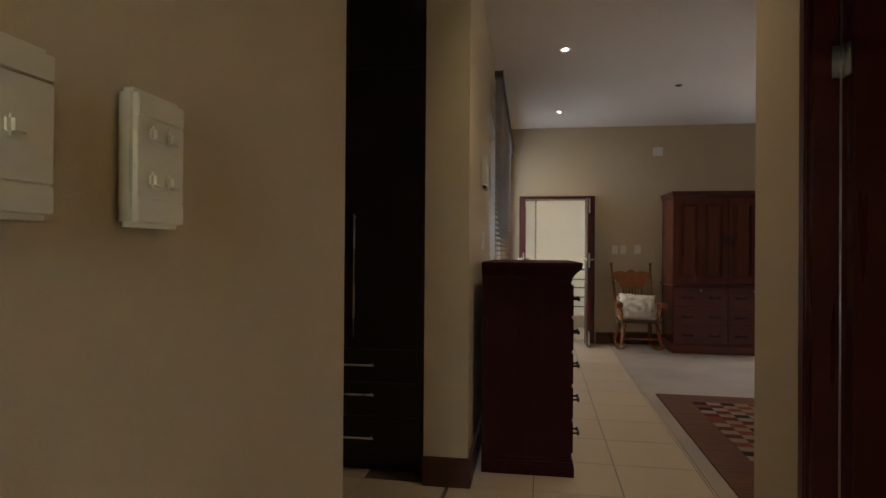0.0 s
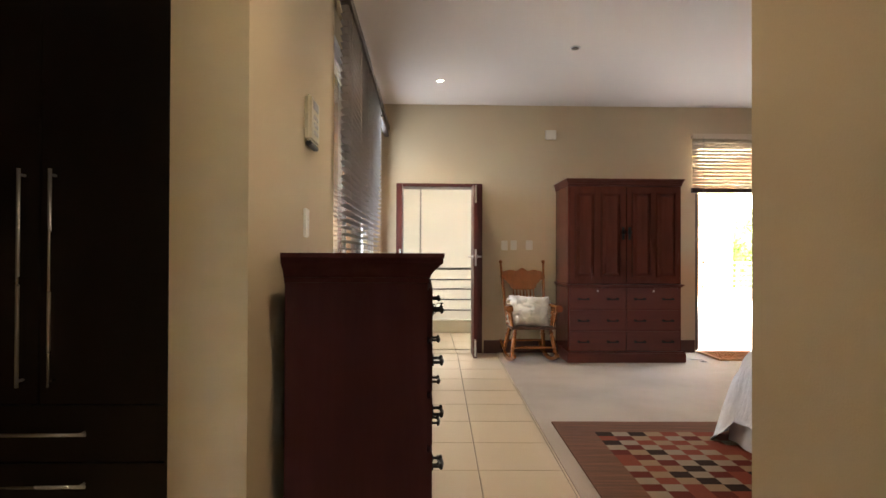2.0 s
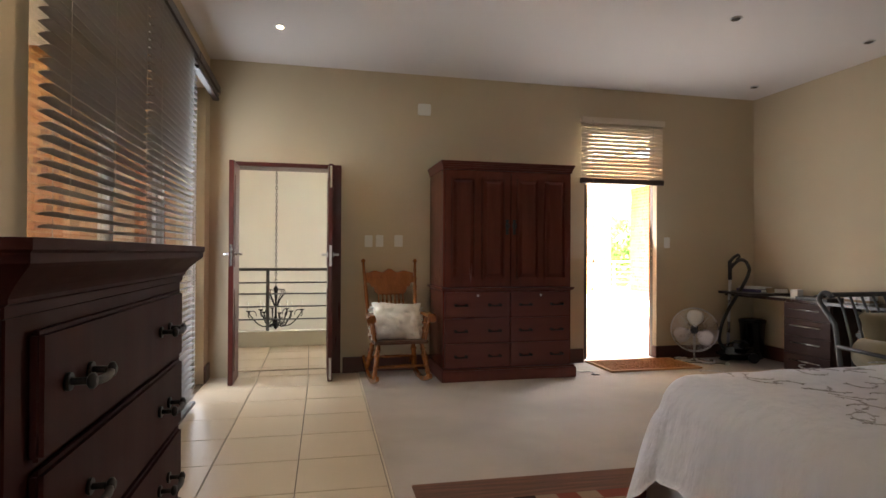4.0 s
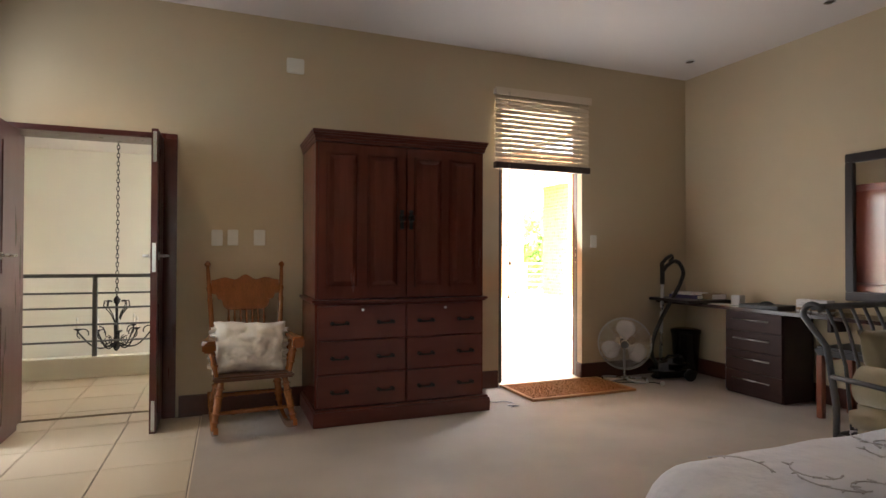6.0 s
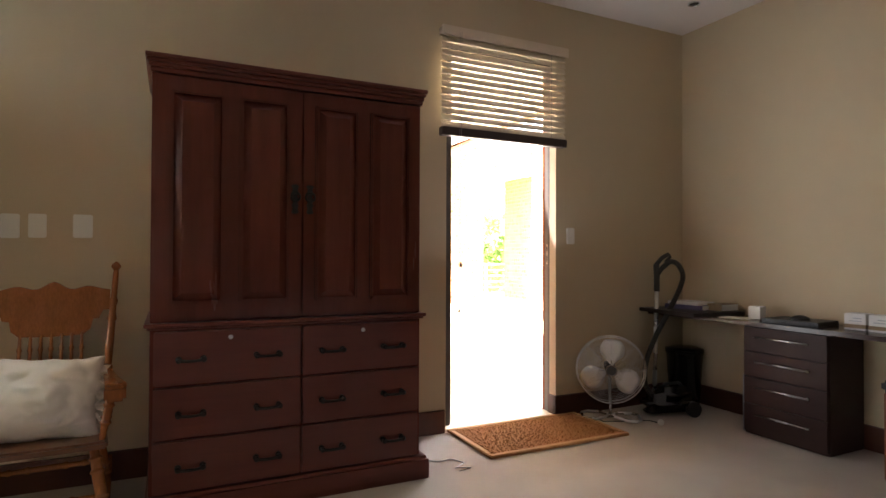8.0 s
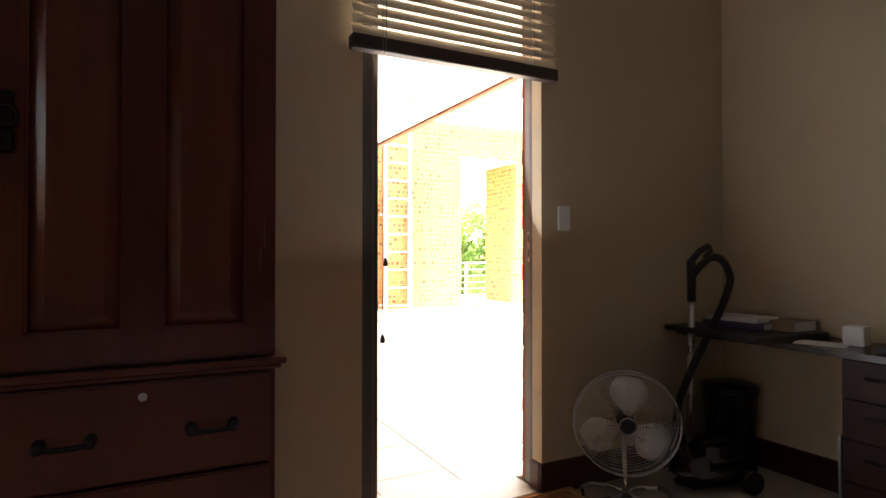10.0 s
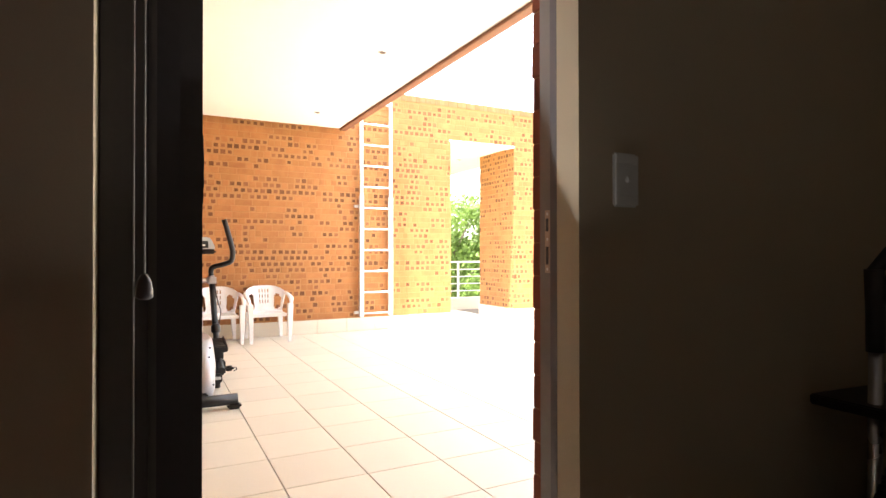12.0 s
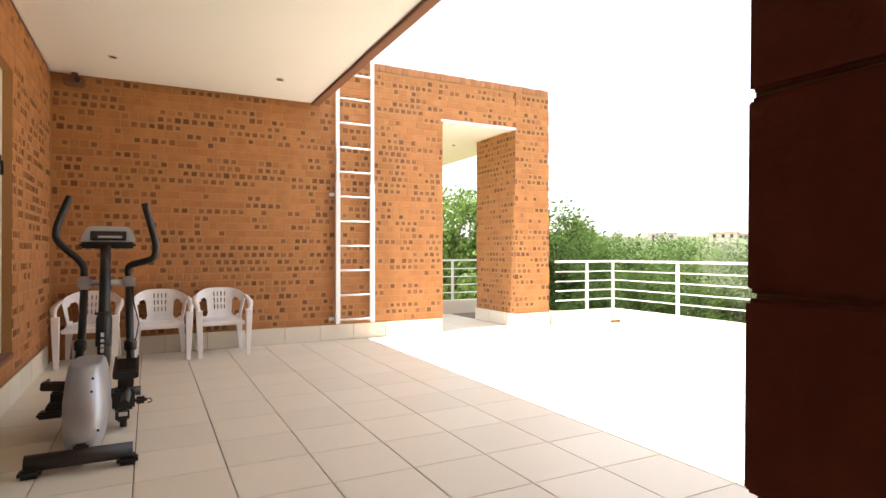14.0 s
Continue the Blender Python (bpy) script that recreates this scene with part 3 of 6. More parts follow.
def bail_pull(parent, c, axis, out, mat=IRON, w=0.05):
    """A drawer pull: two rosettes, two posts and a drooping bail."""
    c, axis, out = Vector(c), Vector(axis), Vector(out)
    bm = bmesh.new()
    for s in (-1, 1):
        p = c + axis * (s * w)
        tube(bm, [p, p + out * 0.006], 0.014, 12)
        tube(bm, [p, p + out * 0.030], 0.006, 8)
        m, l = along(p + out * 0.028, p + out * 0.042)
        lathe(bm, [(0.006, 0), (0.0125, 0.004), (0.0125, 0.010), (0.006, 0.014)], 10, m)
    pts = [c + axis * (w * math.cos(a)) + out * (0.028 + 0.012 * math.sin(a)) + Vector((0, 0, -0.004 * math.sin(a))) for a in [math.pi * i / 10 for i in range(11)]]
    tube(bm, pts, 0.0068, 8)
    return part("handle", bm, mat, parent, "dark iron drawer pull")


def raised_panel(bm, x0, x1, z0, z1, y):
    """A fielded panel let into a door front that faces -y."""
    rim, field = 0.018, 0.050
    box(bm, x0, x1, y - 0.004, y + 0.004, z0, z1)
    for a in ((x0, x0 + rim, z0, z1), (x1 - rim, x1, z0, z1), (x0, x1, z0, z0 + rim), (x0, x1, z1 - rim, z1)):
        box(bm, a[0], a[1], y - 0.021, y + 0.002, a[2], a[3], bevel=0.007)
    o = [(x0 + rim, z0 + rim), (x1 - rim, z0 + rim), (x1 - rim, z1 - rim), (x0 + rim, z1 - rim)]
    i = [(x0 + field, z0 + field), (x1 - field, z0 + field), (x1 - field, z1 - field), (x0 + field, z1 - field)]
    O = [bm.verts.new((x, y - 0.0045, z)) for x, z in o]
    I = [bm.verts.new((x, y - 0.021, z)) for x, z in i]
    for k in range(4):
        bm.faces.new((O[k], O[(k + 1) % 4], I[(k + 1) % 4], I[k]))
    bm.faces.new(I)
    return bm


arm = thing("armoire", pose(2.155, 7.63, 0), "tall red mahogany armoire, panelled doors over six drawers", "armoire")
part("base", moulding(bmesh.new(), -0.63, 0.63, 0, 0.61, [(0.03, 0, 0.105), (0.018, 0.105, 0.122)], "y+"), MAHOGH, arm)
part("lower_body", boxes((-0.645, 0.62, 0.012, 0.61, 0.122, 0.835), bevel=0.003), MAHOG, arm)
part("waist_moulding", moulding(bmesh.new(), -0.645, 0.62, 0, 0.61, [(0.011, 0.835, 0.848), (0.023, 0.848, 0.866)], "y+"), MAHOGH, arm)
part("upper_body", boxes((-0.645, 0.62, 0.014, 0.61, 0.866, 1.962), bevel=0.003), MAHOG, arm)
part("cornice", moulding(bmesh.new(), -0.645, 0.62, 0, 0.61, [(0.006, 1.955, 1.978), (0.012, 1.978, 1.998), (0.020, 1.998, 2.014), (0.027, 2.014, 2.034)], "y+"), MAHOGH, arm)
for s, a, b in ((-1, -0.630, -0.004), (1, 0.004, 0.605)):
    d = part("door", boxes((a, b, -0.008, 0.014, 0.880, 1.945), bevel=0.003), MAHOG, arm)
    c = (a + b) / 2
    part("panel", raised_panel(bmesh.new(), a + 0.055, c - 0.03, 0.945, 1.885, -0.008), MAHOG, d)
    part("panel", raised_panel(bmesh.new(), c + 0.03, b - 0.055, 0.945, 1.885, -0.008), MAHOG, d)
    hx = -0.035 if s < 0 else 0.035
    bm = boxes((hx - 0.012, hx + 0.012, -0.014, -0.008, 1.36, 1.50), bevel=0.003)
    for z in (1.37, 1.40, 1.43, 1.46, 1.49):
        box(bm, hx - 0.018, hx + 0.018, -0.016, -0.008, z - 0.008, z + 0.008, bevel=0.004)
    tube(bm, arc((hx, -0.02, 1.44), 0.022, 0, 360, 14)[:-1], 0.0045, 6, closed=True)
    part("handle", bm, IRON, d, "black iron escutcheon with ring")
    for r, (z0, z1) in enumerate(((0.128, 0.352), (0.360, 0.585), (0.593, 0.828))):
        dw = part("drawer", boxes((a, b, -0.008, 0.012, z0, z1), bevel=0.005), MAHOGH, arm)
        for q in (0.24, 0.76):
            bail_pull(dw, (a + (b - a) * q, -0.008, (z0 + z1) / 2 - 0.005), (1, 0, 0), (0, -1, 0))
        if r == 2:
            bm = bmesh.new()
            tube(bm, [((a + b) / 2, -0.008, z1 - 0.035), ((a + b) / 2, -0.013, z1 - 0.035)], 0.010, 12)
            part("lock", bm, STEEL, dw, "small steel drawer lock")

chest = thing("chest_of_drawers", pose(-0.547, 3.40, 0), "dark mahogany chest of drawers with a moulded cornice", "chest of drawers")
CL = 1.0
part("base", moulding(bmesh.new(), 0, 0.502, 0, CL, [(0.018, 0, 0.062), (0.012, 0.062, 0.080), (0.005, 0.080, 0.098)], "x-"), DARKCH, chest)
part("body", boxes((0, 0.500, 0.0, CL, 0.098, 1.110), bevel=0.004), DARKCH, chest)
part("cornice", moulding(bmesh.new(), 0, 0.495, 0, CL, [], "x-", [(0.004, 1.094), (0.010, 1.097), (0.010, 1.112), (0.017, 1.116), (0.017, 1.122), (0.020, 1.127), (0.025, 1.134), (0.034, 1.144), (0.046, 1.155), (0.055, 1.163), (0.059, 1.168), (0.059, 1.181), (0.063, 1.185), (0.063, 1.200)]), DARKCH, chest)
for a, b in ((0.062, CL - 0.055),):
    for k in range(5):
        z0 = 0.104 + k * 0.196
        dw = part("drawer", boxes((0.498, 0.519, a, b, z0, z0 + 0.184), bevel=0.007), DARKCH, chest)
        for y in (0.19, 0.74):
            bail_pull(dw, (0.519, y, z0 + 0.096), (0, 1, 0), (1, 0, 0), IRON, 0.045)


def soften(bm, amount, scale, seed=0.0):
    for v in bm.verts:
        v.co += noise.noise_vector(v.co * scale + Vector((seed, seed, seed))) * amount


def pillow(w, h, t, amount=0.02, n=18, seed=1.0, crease=0.0):
    """A stuffed cushion, flat in x and z, with puckered edges."""
    bm = bmesh.new()
    for s in (-1, 1):
        g = [[None] * (n + 1) for _ in range(n + 1)]
        for i in range(n + 1):
            for j in range(n + 1):
                u, v = 2 * i / n - 1, 2 * j / n - 1
                f = max(0.0, (1 - abs(u) ** 2.4) * (1 - abs(v) ** 2.4)) ** 0.55
                cx = u * (1 - 0.06 * (1 - abs(v) ** 2)) * w / 2
                cz = v * (1 - 0.06 * (1 - abs(u) ** 2)) * h / 2
                fold = 0.0
                if crease:
                    q = Vector((cx * 7 + cz * 5, s * 3.0 + seed, cz * 9 - cx * 4))
                    fold = crease * (abs(noise.noise(q)) * 1.6 + 0.6 * abs(noise.noise(q * 2.3)) - 0.5) * min(1.0, f * 1.5)
                g[i][j] = bm.verts.new((cx, s * (t / 2 * f + fold), cz))
        for i in range(n):
            for j in range(n):
                bm.faces.new((g[i][j], g[i + 1][j], g[i + 1][j + 1], g[i][j + 1])).smooth = True
    bmesh.ops.remove_doubles(bm, verts=bm.verts, dist=0.0015)
    soften(bm, amount, 9, seed)
    soften(bm, amount * 0.5, 24, seed)
    return bm


# rocking chair, facing the room
rc = thing("rocking_chair", pose(1.105, 7.80, 0.006, 0, 0, 3), "honey oak rocking chair with turned spindles and pressed back", "rocking chair")
bm = extrude_poly(bmesh.new(), [(-0.25, -0.25, 0.367), (0.25, -0.25, 0.367), (0.225, 0.19, 0.352), (-0.225, 0.19, 0.352)], (0, 0, 0.032))
bmesh.ops.bevel(bm, geom=list(bm.edges), offset=0.010, segments=2, affect="EDGES")
part("seat", bm, surf("seat_dark_oak", (0.12, 0.05, 0.022), 0.35, 0.2, 3, 22, 0.05), rc)
for s in (-1, 1):
    back_top = Vector((s * 0.258, 0.36, 1.08))
    bm = bmesh.new()
    turned(bm, (s * 0.215, 0.16, 0.382), back_top, 0.0185, 3)
    lathe(bm, [(0.010, 0), (0.020, 0.010), (0.022, 0.022), (0.013, 0.034), (0.004, 0.042)], 12, pose(*back_top))
    part("back_post", bm, OAK, rc)
    # rocker
    bm = bmesh.new()
    pts = [Vector((s * 0.235, 0.02 + 0.95 * math.sin(a), 0.972 - 0.95 * math.cos(a))) for a in [radians(-24 + 54 * i / 20) for i in range(21)]]
    for i in range(20):
        a, b = pts[i], pts[i + 1]
        m = Matrix.Translation((a + b) / 2) @ (b - a).to_track_quat("Y", "Z").to_matrix().to_4x4()
        box(bm, -0.014, 0.014, -(b - a).length / 2 - 0.001, (b - a).length / 2 + 0.001, -0.02, 0.02, m=m)
    bmesh.ops.remove_doubles(bm, verts=bm.verts, dist=0.003)
    part("rocker", bm, OAK, rc)
    for nm, a, b in (("front_leg", (s * 0.245, -0.26, 0.075), (s * 0.195, -0.19, 0.370)), ("back_leg", (s * 0.235, 0.24, 0.075), (s * 0.19, 0.14, 0.358))):
        part(nm, turned(bmesh.new(), a, b, 0.025, 2), OAK, rc)
    # arm
    o = [(s * 0.235, 0.20), (s * 0.275, -0.10), (s * 0.315, -0.24), (s * 0.285, -0.275), (s * 0.235, -0.255), (s * 0.225, -0.08), (s * 0.21, 0.20)]
    bm = extrude_poly(bmesh.new(), [(x, y, 0.602 + 0.03 * (y + 0.28)) for x, y in o], (0, 0, 0.028))
    bmesh.ops.bevel(bm, geom=list(bm.edges), offset=0.006, segments=2, affect="EDGES")
    box(bm, min(s * 0.232, s * 0.312), max(s * 0.232, s * 0.312), -0.285, -0.235, 0.559, 0.622, bevel=0.012)
    part("armrest", bm, OAK, rc)
    for y in (-0.21, -0.12, -0.03):
        part("arm_spindle", turned(bmesh.new(), (s * 0.225, y, 0.395), (s * 0.262, y, 0.606), 0.018, 1), OAK, rc)
part("stretcher", turned(bmesh.new(), (-0.225, -0.22, 0.17), (0.225, -0.22, 0.17), 0.016, 3), OAK, rc)
part("stretcher", turned(bmesh.new(), (-0.215, 0.19, 0.19), (0.215, 0.19, 0.19), 0.014, 2), OAK, rc)
# pressed crest
pts = []
for i in range(29):
    u = -1 + 2 * i / 28
    pts.append((u * 0.235, 0.985 + 0.020 * math.cos(3 * math.pi * u) * (1 - abs(u)) + 0.020 * (1 - u * u)))
low = [(0.235, 0.89), (0.205, 0.885), (0.19, 0.85), (0.165, 0.845), (0.155, 0.80), (0.125, 0.775), (0.06, 0.772), (0, 0.770)]
low = low + [(-x, z) for x, z in low[-2::-1]]
bm = extrude_poly(bmesh.new(), [(x, 0.16 + 0.20 * (z - 0.42) / 0.66 - 0.012 * (1 - (x / 0.24) ** 2) * -1, z) for x, z in pts + low], (0, 0.02, 0.0))
bmesh.ops.triangulate(bm, faces=[f for f in bm.faces if len(f.verts) > 4])
part("crest", bm, OAK, rc, "carved oak crest rail")
for i in range(7):
    x = -0.12 + i * 0.04
    part("back_spindle", turned(bmesh.new(), (x, 0.165, 0.38), (x * 1.0, 0.282, 0.785), 0.010, 2, 8), OAK, rc)
cu = thing("cushion", pose(1.095, 7.74, 0.558, -14, 3, 4), "crumpled cream cotton cushion on the rocking chair", "cushion")
part("cover", pillow(0.46, 0.345, 0.18, 0.012, 44, 1.0, 0.026), CUSHW, cu)
for sx, seed in ((-1, 0.3), (1, 2.1)):
    bm = bmesh.new()
    g = [[bm.verts.new((sx * (0.190 + 0.030 * j + 0.010 * math.sin(i * 1.9 + seed)), 0.022 * math.sin(i * 2.3 + seed + j), -0.135 + 0.27 * i / 16)) for j in range(3)] for i in range(17)]
    for i in range(16):
        for j in range(2):
            bm.faces.new((g[i][j], g[i + 1][j], g[i + 1][j + 1], g[i][j + 1]))
    thicken(bm, 0.003)
    part("frill", bm, CUSHW, cu)


def smooth_all(bm):
    for f in bm.faces:
        f.smooth = True
    return bm


# bed, head at the south wall
bed = thing("bed", pose(2.80, 3.80, 0), "large bed under a white embroidered duvet and valance", "bed")
BW, BL = 0.93, 1.25
part("base", boxes((-BW + 0.07, BW - 0.07, -BL, BL - 0.12, 0.06, 0.33), bevel=0.05), LINEN, bed)
part("mattress", boxes((-BW + 0.11, BW - 0.11, -BL, BL - 0.15, 0.33, 0.57), bevel=0.09), LINEN, bed)
part("headboard", boxes((-BW, BW, -BL - 0.06, -BL, 0.0, 1.15), bevel=0.02), DARKCH, bed)
for x in (-BW + 0.1, BW - 0.1):
    for y in (-BL + 0.1, BL - 0.2):
        part("foot", boxes((x - 0.03, x + 0.03, y - 0.03, y + 0.03, 0.006, 0.07)), BLACKPL, bed)
# duvet: a top sheet that rounds over and hangs with folds
def round_path(hw, y0, y1, r, step):
    """Points and outward normals from the head along the west side, round the foot and back along the east side."""
    out = []
    k = int((y1 - r - y0) / step)
    out += [((-hw, y0 + (y1 - r - y0) * i / k), (-1.0, 0.0)) for i in range(k)]
    out += [((-hw + r - r * math.cos(a), y1 - r + r * math.sin(a)), (-math.cos(a), math.sin(a))) for a in [math.pi / 2 * i / 10 for i in range(10)]]
    k = int((2 * hw - 2 * r) / step)
    out += [((-hw + r + (2 * hw - 2 * r) * i / k, y1), (0.0, 1.0)) for i in range(k)]
    out += [((hw - r + r * math.sin(a), y1 - r + r * math.cos(a)), (math.sin(a), math.cos(a))) for a in [math.pi / 2 * i / 10 for i in range(10)]]
    k = int((y1 - r - y0) / step)
    out += [((hw, y1 - r - (y1 - r - y0) * i / k), (1.0, 0.0)) for i in range(k + 1)]
    return out


bm = bmesh.new()
R = 0.16
mrows = 26
path = round_path(BW - 0.02, -BL, BL - 0.04, 0.20, 0.045)
grid = []
for i, ((x, y), nrm) in enumerate(path):
    d = Vector((*nrm, 0))
    c = Vector((x, y, 0)) - d * R
    corner = (abs(d.x * d.y) * 2) ** 0.7
    row = []
    for j in range(mrows + 1):
        t = j / mrows
        if t < 0.3:
            a = t / 0.3 * math.pi / 2
            p = c + d * (R * math.sin(a)) + Vector((0, 0, 0.63 - R + R * math.cos(a)))
        else:
            w = (t - 0.3) / 0.7
            drop = 0.29 + 0.17 * corner + 0.012 * math.sin(i * 0.37)
            wave = 0.020 * math.sin(i * 0.55 + 1.6 * math.sin(i * 0.19)) + 0.008 * math.sin(i * 1.7) + 0.022 * noise.noise(Vector((i * 0.31, w * 1.7, 7.0)))
            p = c + d * (R + 0.035 * w + wave * w + 0.14 * corner * w ** 0.6) + Vector((0, 0, 0.63 - R - drop * w))
            if j == mrows:
                p += d * 0.012
        row.append(bm.verts.new(p))
    grid.append(row)
for i in range(len(path) - 1):
    for j in range(mrows):
        bm.faces.new((grid[i][j], grid[i + 1][j], grid[i + 1][j + 1], grid[i][j + 1]))
tg = []
NX, NY = 30, 38
for i in range(NX + 1):
    r = []
    for j in range(NY + 1):
        x = -BW + 0.02 + R + (2 * BW - 0.04 - 2 * R) * i / NX
        y = -BL + (2 * BL - 0.04 - R) * j / NY
        edge = min(i, NX - i, NY - j) / 4
        puff = 0.030 * min(1.0, edge) * (0.6 + noise.noise(Vector((x * 2.2, y * 2.2, 3.0))))
        r.append(bm.verts.new((x, y, 0.63 + puff)))
    tg.append(r)
for i in range(NX):
    for j in range(NY):
        bm.faces.new((tg[i][j], tg[i + 1][j], tg[i + 1][j + 1], tg[i][j + 1]))
soften(bm, 0.006, 6.0)
part("duvet", smooth_all(bm), DUVET, bed, "white quilted duvet hanging to both sides")
# valance under the duvet
bm = bmesh.new()
vrow = []
for i, ((x, y), nrm) in enumerate(round_path(BW - 0.02, -BL, BL - 0.05, 0.08, 0.03)):
    d = Vector((*nrm, 0))
    wv = 0.010 * math.sin(i * 0.8 + math.sin(i * 0.23))
    vrow.append([bm.verts.new(Vector((x, y, z)) + d * (k * wv + 0.02 * k)) for z, k in ((0.34, 0.2), (0.19, 0.6), (0.03, 1.0))])
for i in range(len(vrow) - 1):
    for j in range(2):
        bm.faces.new((vrow[i][j], vrow[i + 1][j], vrow[i + 1][j + 1], vrow[i][j + 1]))
part("valance", smooth_all(bm), LINEN, bed, "pale gathered valance")
# embroidered sprays
bm = bmesh.new()
rng = random.Random(5)
for k in range(60):
    x, y = rng.uniform(-0.72, 0.75), rng.uniform(-0.3, 0.98)
    a = rng.uniform(0, 6.28)
    bend = rng.choice((-0.28, 0.28, 0.4))
    pts = []
    for i in range(10):
        if abs(x) > 0.78 or y > 1.06:
            break
        pts.append((x, y, 0.6565 + 0.030 * noise.noise(Vector((x * 2.2, y * 2.2, 3.0)))))
        a += bend
        x, y = x + 0.022 * math.cos(a), y + 0.022 * math.sin(a)
    if len(pts) < 4:
        continue
    tube(bm, pts, 0.0017, 4)
    for i in range(1, len(pts), 2):
        p = Vector(pts[i])
        tube(bm, [p, p + Vector((0.020 * math.cos(a + i), 0.020 * math.sin(a + i), 0.0005))], 0.0032, 4, 0.001)
tagged(part("embroidery", bm, EMBROID, bed, "grey embroidered leaf sprays"), "", "", "", "stuff")

ns = thing("bedside_table", pose(1.655, 2.97, 0.006), "dark mahogany bedside table beside the bed", "bedside table")
part("top", boxes((-0.20, 0.185, -0.46, 0.46, 0.55, 0.59), bevel=0.012), DARKCH, ns)
part("body", boxes((-0.165, 0.18, -0.42, 0.42, 0.10, 0.55), bevel=0.004), DARKCH, ns)
for z in (0.13, 0.34):
    dw = part("drawer", boxes((-0.180, -0.163, -0.38, 0.38, z, z + 0.19), bevel=0.004), DARKCH, ns)
    bail_pull(dw, (-0.180, 0, z + 0.1), (0, 1, 0), (-1, 0, 0))
for x in (-0.13, 0.15):
    for y in (-0.38, 0.38):
        part("foot", boxes((x - 0.025, x + 0.025, y - 0.025, y + 0.025, 0.0, 0.10), bevel=0.004), DARKCH, ns)

# rug
rug = tagged(new("rug"), "woven rug with rust, black and tan checks inside a rose border", "rug")
rug.matrix_basis = pose(0.835, 5.40, 0.006, 0, 0, SKEW)
rng = random.Random(11)
bm = bmesh.new()
NI, NJ, U, V = 14, 21, 0.1071, 0.0858
RW, RH = 0.24 * 2 + NI * U, 0.24 * 2 + NJ * V
for a in ((0, RW, -0.24, 0), (0, RW, -RH, -RH + 0.24), (0, 0.24, -RH + 0.24, -0.24), (RW - 0.24, RW, -RH + 0.24, -0.24)):
    box(bm, a[0], a[1], a[2], a[3], 0, 0.010)
part("border", bm, RUGBORDER, rug, "rose brown woven border")
meshes = []
for k in range(5):
    b = boxes((0, U, -V, 0, 0, 0.011))
    meshes.append(mesh_of("check", b, RUGS[k]))
for i in range(NI):
    for j in range(NJ):
        if (i + j) % 2 == 0:
            k = rng.choice((0, 0, 1, 1, 3))
        else:
            k = rng.choice((2, 4, 2, 4, 0))
        part("check", meshes[k], None, rug, m=pose(0.24 + i * U, -0.24 - j * V, 0))

# ---- bedroom: desk side ----
desk = thing("desk", pose(5.40, 8.25, 0), "long dark wenge desk top along the wall", "desk")
part("top", boxes((-0.40, -0.002, -3.3, -0.002, 0.715, 0.742), bevel=0.003), DESKTOP, desk, "dark glossy desk top")
part("bracket", boxes((-0.20, -0.02, -1.62, -1.59, 0.60, 0.715), bevel=0.003), WENGE2, desk)
part("end_panel", boxes((-0.39, -0.02, -3.3, -3.27, 0.006, 0.715), bevel=0.003), WENGE2, desk)
ped = thing("drawer_pedestal", pose(5.02, 7.43, 0.006), "dark wenge four-drawer pedestal with steel handles", "drawer unit")
part("body", boxes((0.02, 0.36, -0.54, 0.0, 0.0, 0.708), bevel=0.003), WENGE2, ped)
for k, (a, b) in enumerate(((0.02, 0.20), (0.205, 0.375), (0.38, 0.54), (0.545, 0.70))):
    dw = part("drawer", boxes((0.0, 0.019, -0.535, -0.005, a, b), bevel=0.002), WENGE2, ped)
    bar_handle(dw, (0, -0.12, b - 0.06), (0, -0.42, b - 0.06), (-0.022, 0, 0))
ped2 = copy_thing(ped, pose(5.02, 5.62, 0.006))
tray = thing("dark_board", pose(5.12, 7.97, 0.743, 0, 0, -4), "dark flat board lying on the desk", "board")
part("board", boxes((-0.24, 0.25, -0.30, 0.25, 0.0, 0.028), bevel=0.004), WENGE, tray)
for nm, m, sz, mt, lb in (("book", pose(5.17, 7.98, 0.771, 0, 0, 12), (0.11, 0.15, 0.035), BOOKBLUE, "dark blue book on the desk"),
                          ("book", pose(5.16, 7.97, 0.807, 0, 0, 5), (0.10, 0.13, 0.022), PAPER, "pale paperback on top of a book"),
                          ("book", pose(5.27, 7.78, 0.771, 0, 0, 0), (0.09, 0.06, 0.05), BOOKTAN, "tan book standing on the board")):
    t = thing(nm, m, lb, "book", "books on the desk")
    part("cover", boxes((-sz[0], sz[0], -sz[1], sz[1], 0, sz[2]), bevel=0.002), mt, t)
    part("pages", boxes((-sz[0] + 0.004, sz[0] - 0.004, -sz[1] - 0.001, sz[1] - 0.004, 0.003, sz[2] - 0.003)), PAPER, t)
t = thing("paper_sheet", pose(5.14, 7.57, 0.7425, 0, 0, 20), "loose white paper on the desk", "paper")
part("sheet", boxes((-0.07, 0.07, -0.10, 0.10, 0, 0.002)), PAPER, t)
t = thing("white_box", pose(5.22, 7.47, 0.743, 0, 0, 10), "small white box on the desk", "box")
part("carton", boxes((-0.045, 0.045, -0.04, 0.04, 0, 0.085), bevel=0.004), PAPER, t)
t = thing("leaning_board", pose(5.06, 7.452, 0.006), "pale grey board standing between pedestal and wall", "board")
part("sheet", boxes((0.0, 0.30, 0.0, 0.012, 0.0, 0.37), bevel=0.002), SILVERPL, t)
t = thing("laptop", pose(5.19, 7.16, 0.743, 0, 0, 6), "closed black laptop on the desk", "laptop")
part("base", boxes((-0.13, 0.13, -0.17, 0.17, 0, 0.018), bevel=0.004), BLACKPL, t)
